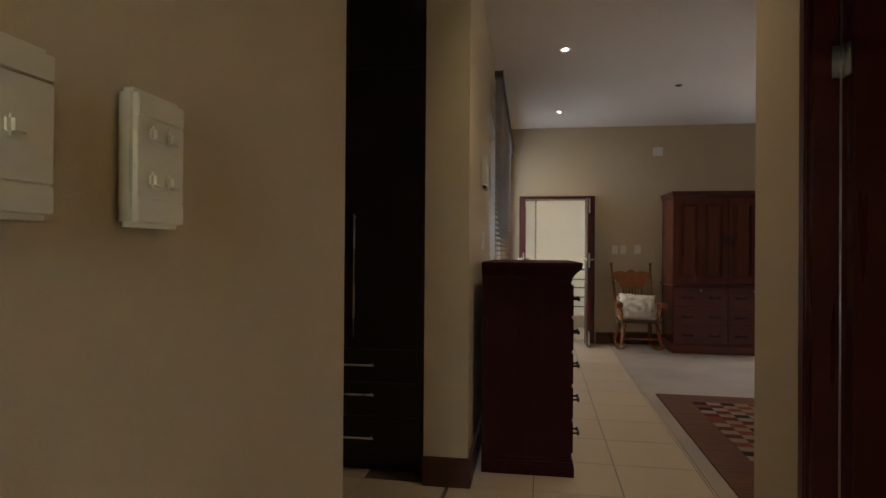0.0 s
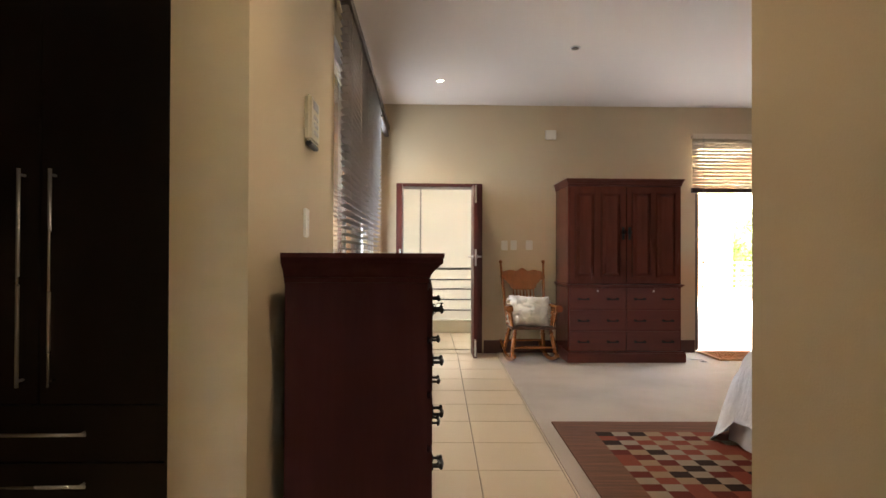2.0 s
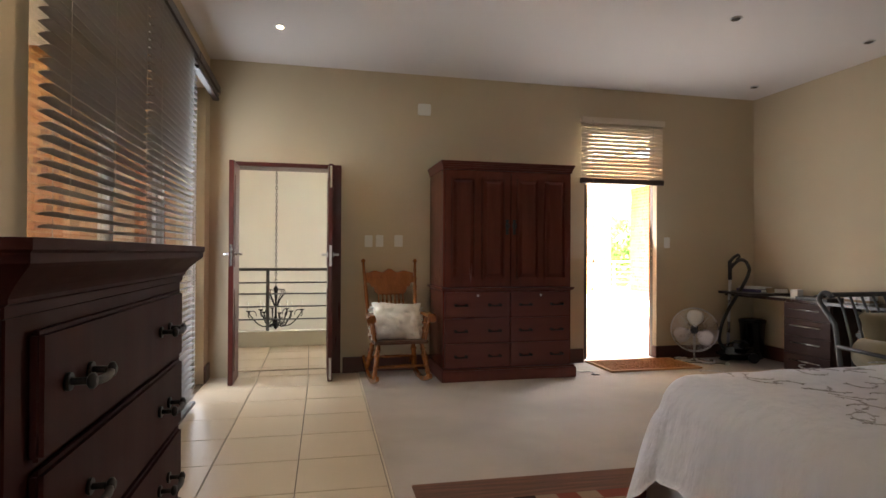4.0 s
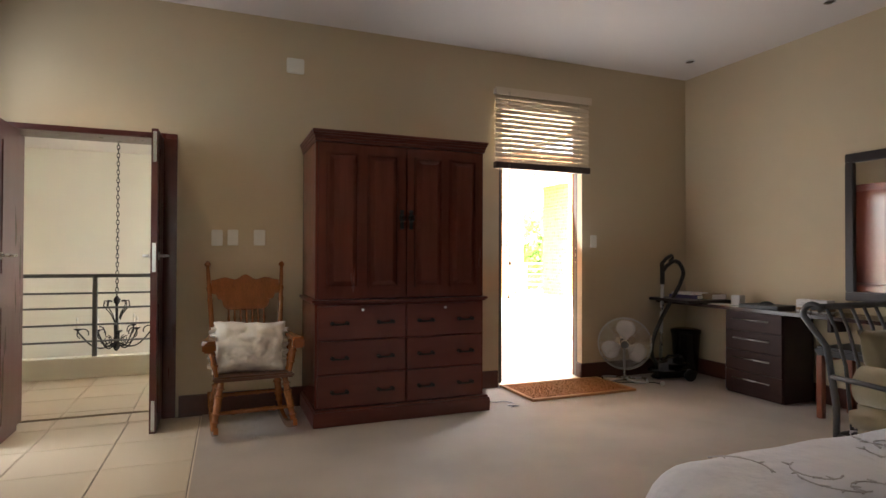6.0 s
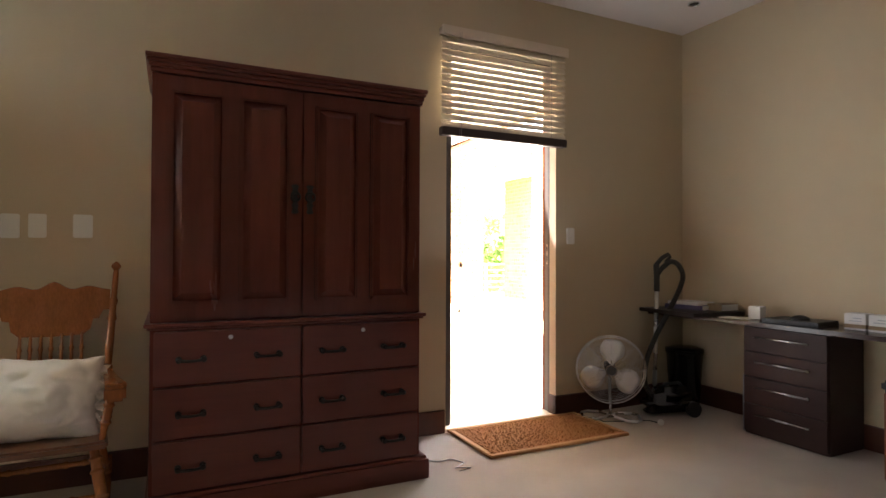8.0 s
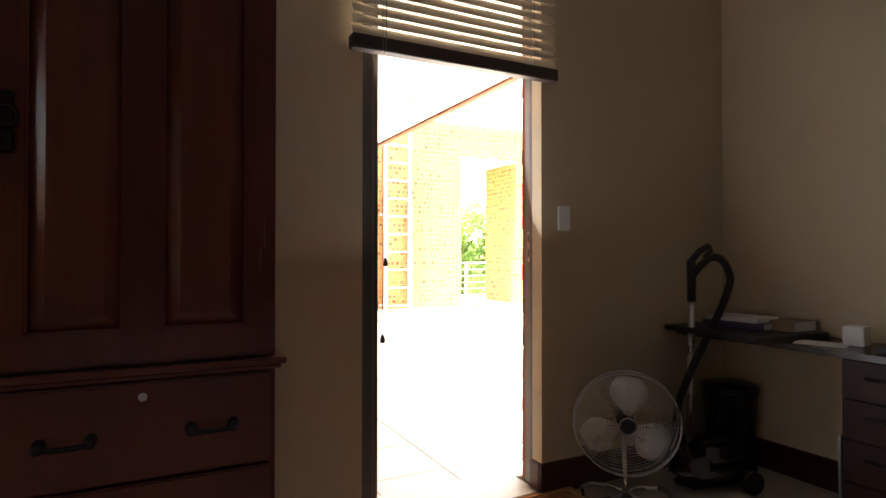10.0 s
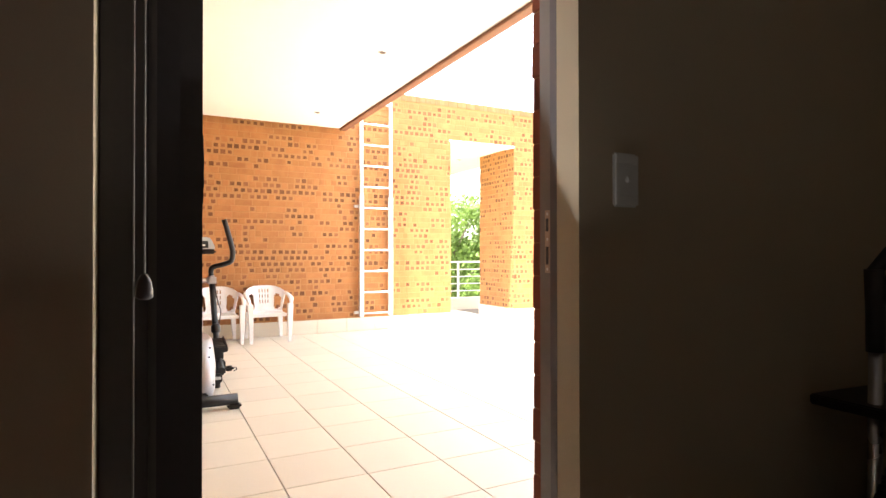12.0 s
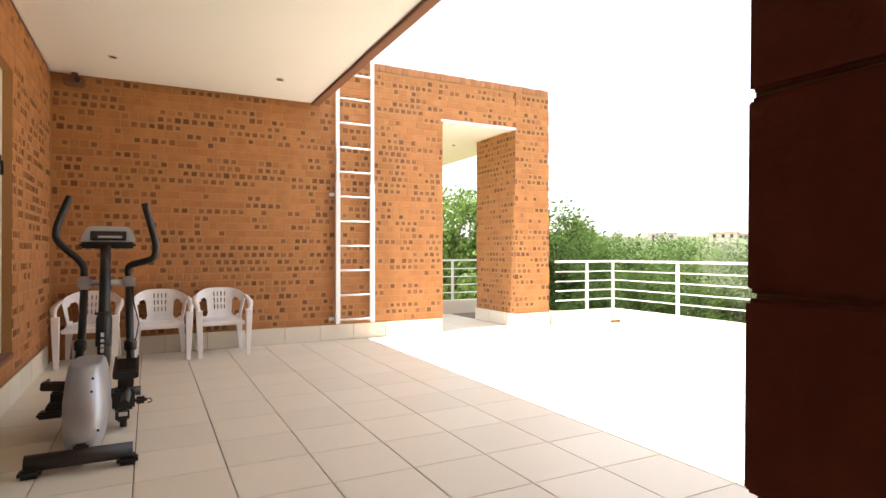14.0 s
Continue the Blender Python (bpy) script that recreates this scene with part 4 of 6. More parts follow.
part("lid", boxes((-0.13, 0.13, -0.17, 0.17, 0.019, 0.028), bevel=0.004), BLACKPL, t)
t = thing("computer_mouse", pose(5.15, 7.13, 0.772, 0, 0, 30), "black computer mouse on the laptop", "mouse")
bm = bmesh.new()
bmesh.ops.create_icosphere(bm, subdivisions=3, radius=0.05, matrix=Matrix.LocRotScale((0, 0, 0.0), None, (0.65, 1.1, 0.6)))
bmesh.ops.bisect_plane(bm, geom=list(bm.verts) + list(bm.edges) + list(bm.faces), plane_co=(0, 0, 0), plane_no=(0, 0, 1), clear_inner=True)
part("shell", smooth_all(bm), BLACKPL, t)
for y, lb in ((6.83, "white tissue carton on the desk"), (6.70, "white and brown carton on the desk")):
    t = thing("carton", pose(5.22, y, 0.743, 0, 0, 6), lb, "box", "cartons on the desk")
    part("carton", boxes((-0.055, 0.055, -0.055, 0.055, 0, 0.095), bevel=0.003), PAPER, t)
    part("printed_band", boxes((-0.0565, 0.0565, -0.0565, 0.0565, 0.012, 0.034)), BOOKTAN, t)
    for k in range(2):
        part("print", boxes((-0.0575, -0.056, -0.035, 0.03 - 0.02 * k, 0.05 + 0.016 * k, 0.056 + 0.016 * k)), SILVERPL, t)

mir = thing("mirror", pose(5.40, 5.92, 1.40), "large wall mirror in a dark wooden frame", "mirror")
part("glass", boxes((-0.020, -0.012, -0.66, 0.66, -0.50, 0.50)), MIRROR, mir)
for a in ((-0.04, -0.001, -0.71, 0.71, 0.49, 0.56), (-0.04, -0.001, -0.71, 0.71, -0.56, -0.49), (-0.04, -0.001, -0.71, -0.645, -0.49, 0.49), (-0.04, -0.001, 0.645, 0.71, -0.49, 0.49)):
    part("frame", boxes(a, bevel=0.006), WENGE, mir)

st = thing("stool", pose(5.13, 6.38, 0.006), "stool with a dark padded seat and red-brown legs", "stool")
part("seat", boxes((-0.20, 0.20, -0.20, 0.20, 0.455, 0.52), bevel=0.018), BLACKPL, st)
for a in ((-0.18, 0.18, -0.185, -0.16), (-0.18, 0.18, 0.16, 0.185)):
    part("apron", boxes((*a, 0.41, 0.455), bevel=0.003), STOOLWOOD, st)
for x in (-0.165, 0.165):
    for y in (-0.165, 0.165):
        part("leg", boxes((x - 0.022, x + 0.022, y - 0.022, y + 0.022, 0, 0.455), bevel=0.004), STOOLWOOD, st)

binn = thing("waste_bin", pose(5.245, 8.105, 0.006), "black plastic waste bin in the corner", "waste bin")
part("bucket", lathe(bmesh.new(), [(0.105, 0.0), (0.11, 0.01), (0.135, 0.40), (0.142, 0.41), (0.142, 0.425), (0.128, 0.425), (0.105, 0.02)], 28), BINPL, binn)
part("lid", lathe(bmesh.new(), [(0.143, 0.426), (0.143, 0.44), (0.10, 0.455), (0.02, 0.46)], 28), BINPL, binn)

vac = thing("vacuum_cleaner", pose(4.927, 8.09, 0.006), "black vacuum cleaner with a chrome wand and ribbed hose", "vacuum cleaner")
bm = boxes((-0.15, 0.13, -0.05, 0.05, 0.0, 0.035), bevel=0.012)
part("floor_head", bm, BLACKPL, vac, m=pose(0, 0, 0, 0, 0, 25))
part("wand", tube(bmesh.new(), [(-0.02, 0.0, 0.030), (0.015, 0.005, 0.935)], 0.0165, 14), STEEL, vac, "chrome telescopic wand")


def glide(pts, n=9):
    """A smooth line through points."""
    P = [Vector(p) for p in pts]
    P = [P[0] * 2 - P[1]] + P + [P[-1] * 2 - P[-2]]
    out = []
    for a, b, c, d in zip(P, P[1:], P[2:], P[3:]):
        for i in range(n):
            t = i / n
            out.append(0.5 * (2 * b + (c - a) * t + (2 * a - 5 * b + 4 * c - d) * t * t + (3 * b - a - 3 * c + d) * t ** 3))
    return out + [P[-2]]


bm = tube(bmesh.new(), [(0.013, 0.005, 0.895), (0.015, 0.006, 0.995), (0.012, 0.008, 1.105)], 0.022, 12)
tube(bm, [(0.008, 0.008, 1.095), (0.05, -0.012, 1.150), (0.095, -0.035, 1.180)], 0.017, 10)
tube(bm, [(0.095, -0.035, 1.180), (0.105, -0.04, 1.155), (0.07, -0.025, 1.120)], 0.012, 10)
tube(bm, [(0.018, 0.0, 1.025), (0.05, -0.016, 1.075), (0.09, -0.034, 1.110)], 0.018, 10)
part("grip", bm, BLACKPL, vac, "black plastic wand grip")
hose = glide([(0.05, -0.016, 1.075), (0.10, -0.045, 1.120), (0.155, -0.07, 1.100), (0.19, -0.085, 1.015), (0.165, -0.08, 0.925), (0.11, -0.07, 0.820), (0.03, -0.06, 0.695), (-0.06, -0.04, 0.537), (-0.13, -0.03, 0.375), (-0.19, -0.08, 0.220), (-0.13, -0.14, 0.120)], 8)
bm = bmesh.new()
for i in range(len(hose) - 1):
    a, b = Vector(hose[i]), Vector(hose[i + 1])
    tube(bm, [a, a + (b - a) * 0.55], 0.020, 12)
    tube(bm, [a + (b - a) * 0.5, b], 0.017, 12)
part("hose", bm, BLACKPL, vac, "black ribbed hose")
VB = pose(-0.01, -0.135, 0, 0, 0, -12)
bm = boxes((-0.21, 0.21, -0.11, 0.11, 0.025, 0.16), bevel=0.055)
box(bm, -0.10, 0.15, -0.085, 0.085, 0.10, 0.205, bevel=0.04)
part("body", smooth_all(bm), BINPL, vac, "black canister body", VB)
for y in (-0.115, 0.115):
    part("wheel", tube(bmesh.new(), [(0.12, y - 0.018, 0.055), (0.12, y + 0.018, 0.055)], 0.055, 16), BLACKPL, vac, "", VB)
part("carry_handle", tube(bmesh.new(), [(-0.06, 0, 0.20), (-0.03, 0, 0.225), (0.08, 0, 0.225), (0.11, 0, 0.20)], 0.011, 8), BLACKPL, vac, "", VB)

fan = thing("floor_fan", pose(4.455, 8.06, 0.006, 0, 0, -38), "chrome wire-cage floor fan on a tube stand", "fan")
FC = Vector((0, 0, 0.348))
bm = bmesh.new()
for y, rad in ((-0.035, 0.237), (0.035, 0.237), (0.0, 0.243)):
    tube(bm, arc(FC + Vector((0, y, 0)), rad, 0, 360, 48)[:-1], 0.0032, 6, closed=True)
part("rim", bm, STEEL, fan)
for s in (-1, 1):
    for k in range(1, 17):
        bm = bmesh.new()
        rad = 0.045 + 0.0117 * k
        tube(bm, arc(FC + Vector((0, s * (0.060 - 0.025 * (k / 16) ** 2), 0)), rad, 0, 360, 40)[:-1], 0.0012, 4, closed=True)
        part("guard_ring", bm, STEEL, fan)
    for k in range(8):
        a = 2 * math.pi * k / 8
        d = Vector((math.cos(a), 0, math.sin(a)))
        bm = bmesh.new()
        tube(bm, [FC + d * 0.05 + Vector((0, s * 0.061, 0)), FC + d * 0.15 + Vector((0, s * 0.053, 0)), FC + d * 0.237 + Vector((0, s * 0.034, 0))], 0.0018, 5)
        part("guard_spoke", bm, STEEL, fan)
bm = tube(bmesh.new(), [FC + Vector((0, -0.070, 0)), FC + Vector((0, -0.060, 0))], 0.034, 20)
part("badge", bm, BLACKPL, fan)
part("badge_ring", tube(bmesh.new(), arc(FC + Vector((0, -0.066, 0)), 0.038, 0, 360, 24)[:-1], 0.005, 6, closed=True), STEEL, fan)
part("motor", tube(bmesh.new(), [FC + Vector((0, 0.03, 0)), FC + Vector((0, 0.16, 0))], 0.040, 20), BLACKPL, fan)
for k in range(3):
    a0 = 2 * math.pi * k / 3 - 0.6
    bm = bmesh.new()
    g = []
    for i in range(9):
        t = i / 8
        rad = 0.035 + 0.18 * t
        wdt = 0.35 + 0.92 * math.sin(math.pi * min(1, t * 0.85 + 0.08))
        g.append([bm.verts.new(FC + Vector((rad * math.cos(a0 + w * wdt), -0.005 + 0.030 * w, rad * math.sin(a0 + w * wdt)))) for w in (-0.5, -0.25, 0, 0.25, 0.5)])
    for i in range(8):
        for j in range(4):
            bm.faces.new((g[i][j], g[i + 1][j], g[i + 1][j + 1], g[i][j + 1]))
    thicken(bm, 0.003)
    part("blade", smooth_all(bm), FANBLADE, fan)
bm = tube(bmesh.new(), [(0, 0.10, 0.31), (0, 0.09, 0.18), (0, 0.04, 0.08), (0, 0.0, 0.02)], 0.012, 10)
for s in (-1, 1):
    tube(bm, [(s * 0.02, 0.0, 0.03), (s * 0.03, -0.02, 0.014), (s * 0.10, -0.10, 0.012), (s * 0.17, -0.11, 0.012), (s * 0.20, -0.06, 0.012), (s * 0.20, 0.06, 0.012), (s * 0.16, 0.11, 0.012), (s * 0.06, 0.10, 0.012), (0.0, 0.02, 0.016)], 0.010, 10)
part("stand", bm, STEEL, fan, "chrome tube stand")
bm = tube(bmesh.new(), [(0.02, 0.05, 0.006), (0.08, -0.09, 0.006), (-0.05, -0.13, 0.006), (-0.12, -0.05, 0.006), (0.02, -0.02, 0.014), (0.16, -0.06, 0.006), (0.26, -0.03, 0.006), (0.32, -0.09, 0.008)], 0.004, 6)
part("cable", bm, BLACKPL, fan)
part("plug", boxes((0.305, 0.345, -0.12, -0.085, 0.0, 0.035), bevel=0.008), WHITEPL, fan, "white plug")

mat_ = thing("door_mat", pose(3.76, 7.975, 0.006), "orange-brown coir door mat with a cloth edge", "door mat")
part("coir_top", boxes((-0.48, 0.48, -0.245, 0.245, 0.0, 0.016), bevel=0.004), COIR, mat_)
for a in ((-0.52, 0.52, -0.285, -0.245), (-0.52, 0.52, 0.245, 0.283), (-0.52, -0.48, -0.245, 0.245), (0.48, 0.52, -0.245, 0.245)):
    part("edging", boxes((*a, 0.0, 0.019), bevel=0.005), COIREDGE, mat_)
bm = bmesh.new()
for i in range(56):
    for j in range(28):
        x, y = -0.472 + i * 0.0168, -0.236 + j * 0.0172
        a = rng.uniform(0, 6.28)
        x, y = x + rng.uniform(-0.004, 0.004), y + rng.uniform(-0.004, 0.004)
        tube(bm, [(x, y, 0.0162), (x + 0.007 * math.cos(a), y + 0.007 * math.sin(a), 0.0195)], 0.0036, 4, cap=False)
part("weave", bm, COIR, mat_)
t = thing("loose_cable", pose(2.98, 7.73, 0.009), "thin grey cable lying on the carpet", "cable")
part("cord", tube(bmesh.new(), [(-0.10, 0.12, 0), (-0.02, 0.05, 0), (0.06, 0.06, 0), (0.10, -0.02, 0), (0.02, -0.07, 0), (0.10, -0.10, 0), (0.02, -0.12, 0)], 0.003, 6), SILVERPL, t)

# wrought iron settee at the bed's foot
so = thing("settee", pose(3.71, 5.62, 0.006), "grey wrought-iron settee with olive cushions", "settee")
bm = tube(bmesh.new(), arc((0.0, 0.10, 0.875), 0.05, 160, -20, 8, (0, 1, 0), (0, 0, 1)) + [(0, 0.03, 0.72), (-0.02, -0.03, 0.45), (-0.02, -0.03, 0.0)], 0.016, 10)
part("back_post", bm, IRONGREY, so)
bm = tube(bmesh.new(), arc((1.45, 0.10, 0.875), 0.05, 160, -20, 8, (0, 1, 0), (0, 0, 1)) + [(1.45, 0.03, 0.72), (1.47, -0.03, 0.45), (1.47, -0.03, 0.0)], 0.016, 10)
part("back_post", bm, IRONGREY, so)
part("top_rail", tube(bmesh.new(), [(0, 0.10, 0.91), (1.45, 0.10, 0.91)], 0.016, 10), IRONGREY, so)
part("seat_rail", tube(bmesh.new(), [(-0.02, -0.03, 0.30), (1.47, -0.03, 0.30)], 0.013, 8), IRONGREY, so)
for i in range(1, 15):
    x = i * 1.45 / 15
    part("slat", tube(bmesh.new(), [(x, 0.095, 0.905), (x, 0.05, 0.80), (x, 0.0, 0.62), (x, -0.03, 0.30)], 0.009, 6), IRONGREY, so)
for x in (-0.02, 1.47):
    part("front_leg", tube(bmesh.new(), [(x, -0.48, 0.0), (x, -0.48, 0.56)], 0.014, 8), IRONGREY, so)
    part("side_rail", tube(bmesh.new(), [(x, -0.48, 0.30), (x, -0.03, 0.30)], 0.012, 8), IRONGREY, so)
    part("arm_rail", tube(bmesh.new(), [(x, -0.50, 0.56), (x, -0.01, 0.58)], 0.013, 8), IRONGREY, so)
part("seat_cushion", smooth_all(boxes((0.0, 1.45, -0.50, -0.05, 0.315, 0.46), bevel=0.04)), CUSHG, so)
for x0 in (0.0, 0.73):
    part("back_cushion", pillow(0.70, 0.40, 0.18, 0.006, 14), CUSHG, so, m=pose(x0 + 0.40, -0.13, 0.62, -14, 0, 0))
bm = tube(bmesh.new(), [(0.075, -0.46, 0.55), (0.075, -0.10, 0.55)], 0.095, 24)
part("bolster", bm, CUSHG, so, "round bolster with a buttoned end")
bm = bmesh.new()
for k in range(16):
    a = 2 * math.pi * k / 16
    tube(bm, [(0.075, -0.462, 0.55), (0.075 + 0.085 * math.cos(a), -0.466, 0.55 + 0.085 * math.sin(a))], 0.006, 5)
lathe(bm, [(0.022, 0), (0.018, 0.008), (0.006, 0.012)], 14, pose(0.075, -0.464, 0.55, 90, 0, 0))
part("bolster_pleats", bm, CUSHG, so)

# ---- bedroom: doors, blinds, downlights ----


def lever(parent, c, out, along_, mat=STEEL):
    """A lever handle on a plate."""
    c, out, al = Vector(c), Vector(out), Vector(along_)
    bm = bmesh.new()
    tube(bm, [c, c + out * 0.05], 0.010, 10)
    tube(bm, [c + out * 0.045, c + out * 0.05 + al * 0.06, c + out * 0.048 + al * 0.12], 0.009, 10)
    m = Matrix.Translation(c) @ out.to_track_quat("Z", "Y").to_matrix().to_4x4()
    lathe(bm, [(0.026, 0), (0.026, 0.006), (0.018, 0.010)], 18, m)
    return part("handle", bm, mat, parent, "steel lever handle")


d1 = tagged(new("door_1"), "red-brown timber double door to the landing, both leaves open", "", "", "structure")
d1.matrix_basis = pose(0, 8.26, 0)
for s, x0, x1 in ((-1, -0.376, -0.334), (1, 0.486, 0.528)):
    lf = part("leaf", boxes((x0, x1, -0.385, 0.02, 0.006, 2.00), bevel=0.003), REDDOOR, d1)
    inner = x1 if s < 0 else x0
    outer = x0 if s < 0 else x1
    for z0, z1 in ((0.12, 0.85), (1.05, 1.88)):
        for xx, k in ((inner, -s), (outer, s)):
            bm = boxes((min(xx, xx + k * 0.006), max(xx, xx + k * 0.006), -0.32, -0.05, z0, z1), bevel=0.003)
            part("panel", bm, REDDOOR, lf)
    for z in (0.12, 1.88) if s > 0 else ():
        part("flush_bolt", boxes((x0 + 0.010, x1 - 0.010, -0.388, -0.384, z - 0.10, z + 0.10), bevel=0.001), STEEL, lf, "steel flush bolt")
    part("lock_plate", boxes((x0 + 0.010, x1 - 0.010, -0.388, -0.384, 1.06, 1.25), bevel=0.001), STEEL, lf, "steel lock plate")
    lever(lf, (inner, -0.33, 1.165), (-s, 0, 0), (0, 1, 0))
    lever(lf, (outer, -0.33, 1.165), (s, 0, 0), (0, 1, 0))
for a in ((-0.42, -0.377, -0.012, 0.29, 0, 2.005), (0.529, 0.62, -0.012, 0.29, 0, 2.005), (-0.42, 0.62, -0.012, 0.29, 2.005, 2.045)):
    part("frame", boxes(a, bevel=0.004), REDDOOR, d1)

d2 = tagged(new("door_2"), "aluminium framed glass terrace door, open outwards", "", "", "structure")
d2.matrix_basis = pose(0, 8.335, 0)
for a in ((3.232, 3.30, 0.0, 0.095, 0.0, 2.598), (4.126, 4.258, 0.0, 0.030, 0.0, 2.598), (4.140, 4.258, 0.030, 0.056, 0.0, 2.598), (3.232, 3.35, 0.097, 0.20, 0.0, 2.598), (3.30, 4.126, 0.0, 0.095, 2.53, 2.598)):
    part("frame", boxes(a, bevel=0.004), ALUDARK, d2)
part("rebate", boxes((4.158, 4.258, 0.056, 0.118, 0.0, 2.598), bevel=0.003), ALUMID, d2)
part("weather_strip", tube(bmesh.new(), [(4.139, 0.028, 0.03), (4.139, 0.028, 2.53)], 0.006, 8), ALU, d2)
part("rebate", boxes((3.30, 3.312, 0.012, 0.060, 0.03, 2.53), bevel=0.003), ALUMID, d2)
part("sill", boxes((3.232, 4.118, -0.073, 0.23, -0.25, 0.022), bevel=0.006), TTILE, d2, "pale tiled sill")
sp = part("strike_plate", boxes((4.154, 4.1585, 0.071, 0.091, 1.105, 1.256), bevel=0.001), STRIKE, d2, "brownish steel strike plate")
for z0, z1 in ((1.125, 1.168), (1.205, 1.236)):
    part("slot", boxes((4.1525, 4.155, 0.077, 0.086, z0, z1)), BLACKPL, sp)
for z in (1.114, 1.186, 1.247):
    part("screw", tube(bmesh.new(), [(4.1542, 0.081, z), (4.1532, 0.081, z)], 0.0035, 8), STEEL, sp)
LM = pose(3.372, 0.185, 0.0, 0, 0, 2.2)
leaf = part("leaf", boxes((-0.022, 0.022, 0.0, 0.085, 0.03, 2.52), (-0.022, 0.022, 0.70, 0.785, 0.03, 2.52), (-0.022, 0.022, 0.085, 0.70, 0.03, 0.15), (-0.022, 0.022, 0.085, 0.70, 2.44, 2.52), (-0.022, 0.022, 0.085, 0.70, 0.98, 1.06), bevel=0.003), ALUDARK, d2, "dark bronze glazed door leaf", LM)
for z0, z1 in ((0.15, 0.98), (1.06, 2.44)):
    g = part("pane", boxes((-0.003, 0.003, 0.08, 0.705, z0 - 0.004, z1 + 0.004)), GLASS, leaf)
    g.visible_shadow = False
lever(leaf, (0.022, 0.745, 1.17), (1, 0, 0), (0, -1, 0))
part("lock_plate", boxes((0.021, 0.026, 0.728, 0.765, 1.02, 1.26), bevel=0.002), STEEL, leaf)
part("hinge_plate", boxes((0.021, 0.025, 0.012, 0.072, 1.25, 1.39), bevel=0.002), IRONGREY, leaf)
part("hinge_recess", boxes((0.0245, 0.0265, 0.018, 0.056, 1.285, 1.355)), BLACKPL, leaf)


def slat_mesh(length, width, mat):
    """A thin cupped slat along local x."""
    bm = bmesh.new()
    rows = []
    for k in range(5):
        u = -1 + k / 2
        rows.append([bm.verts.new((x, u * width / 2, 0.004 * (1 - u * u))) for x in (-length / 2, length / 2)])
    for a, b in zip(rows, rows[1:]):
        bm.faces.new((a[0], a[1], b[1], b[0]))
    thicken(bm, 0.0022)
    return mesh_of("slat", bm, mat)


def blind(m, length, drop, pitch, tilt, mat, label, raised=False, head=BLINDRAIL, tail=0.0, foot=0.018):
    """A venetian blind; local x along it, -y to the room, z=0 the headrail's top."""
    b = thing("venetian_blind", m, label, "blind", "venetian blinds")
    h = length / 2
    part("headrail", boxes((-h, h, -0.03, 0.03, -0.05, 0.0), bevel=0.004), head, b)
    part("valance", boxes((-h - 0.005, h + 0.005, -0.038, -0.031, -0.062, 0.004), bevel=0.002), head, b)
    sm = slat_mesh(length - 0.01, 0.05, mat)
    z = -0.07
    k = 0
    step = 0.006 if raised else pitch
    while z > -drop + 0.02:
        jig = 0.0 if raised else random.Random(k).uniform(-2.5, 2.5)
        part("slat", sm, None, b, m=pose(0, 0, z, (0 if raised else tilt + jig), 0, 0))
        z -= step
        k += 1
    part("bottom_rail", boxes((-h, h, -0.027, 0.027, -drop - foot, -drop + 0.006), bevel=0.004), BLINDRAIL, b)
    for x in (-h + 0.14, 0.0, h - 0.14) if length > 1.2 else (-h + 0.14, h - 0.14):
        for y in (-0.028, 0.028):
            part("ladder_cord", tube(bmesh.new(), [(x, y, -0.05), (x, y, -drop)], 0.0013, 5), CORD, b)
    if tail:
        for dx, t in ((0.118, tail), (0.131, tail - 0.30)):
            c = part("pull_cord", tube(bmesh.new(), [(-h + dx, -0.045, -0.03), (-h + dx, -0.045, -t)], 0.0014, 5), CORD, b)
            part("tassel", lathe(bmesh.new(), [(0.004, 0.03), (0.009, 0.02), (0.011, 0.0), (0.006, -0.004)][::-1], 10, pose(-h + dx, -0.045, -t)), BLINDRAIL, c)
    return b


blind(pose(-0.535, 5.33, 2.715, 0, 0, 90), 1.24, 2.66, 0.043, -8, SLAT, "grey-brown venetian blind, lowered, slats nearly flat")
blind(pose(-0.535, 6.575, 2.715, 0, 0, 90), 1.20, 2.66, 0.043, -4, SLAT, "grey-brown venetian blind, lowered, slats open")
blind(pose(-0.535, 7.69, 2.715, 0, 0, 90), 0.98, 0.11, 0.043, 0, SLAT, "grey-brown venetian blind, pulled up", raised=True)
blind(pose(3.665, 8.215, 2.660), 1.00, 0.660, 0.043, 61, SLATW, "brown venetian blind half lowered over the terrace door", head=SLATW, tail=1.865, foot=0.05)

w1 = tagged(new("window_1"), "aluminium sliding door behind the venetian blinds", "", "", "structure")
w1.matrix_basis = pose(-0.72, 4.75, 0)
for a in ((-0.05, 0.05, 0.0, 0.05, 0, 2.66), (-0.05, 0.05, 3.22, 3.27, 0, 2.66), (-0.05, 0.05, 0.05, 3.22, 2.61, 2.66), (-0.06, 0.06, 0.05, 3.22, -0.01, 0.03)):
    part("window_frame", boxes(a, bevel=0.004), WHITERAIL, w1)
for i, x in enumerate((0.018, -0.018, 0.018)):
    y0 = 0.05 + i * 1.05
    part("sash", boxes((x - 0.016, x + 0.016, y0, y0 + 0.055, 0.03, 2.61), (x - 0.016, x + 0.016, y0 + 1.035, y0 + 1.09, 0.03, 2.61), (x - 0.016, x + 0.016, y0 + 0.055, y0 + 1.035, 0.03, 0.09), (x - 0.016, x + 0.016, y0 + 0.055, y0 + 1.035, 2.55, 2.61), bevel=0.003), WHITERAIL, w1)
    g = part("pane", boxes((x - 0.003, x + 0.003, y0 + 0.05, y0 + 1.04, 0.085, 2.555)), GLASS, w1)
    g.visible_shadow = False


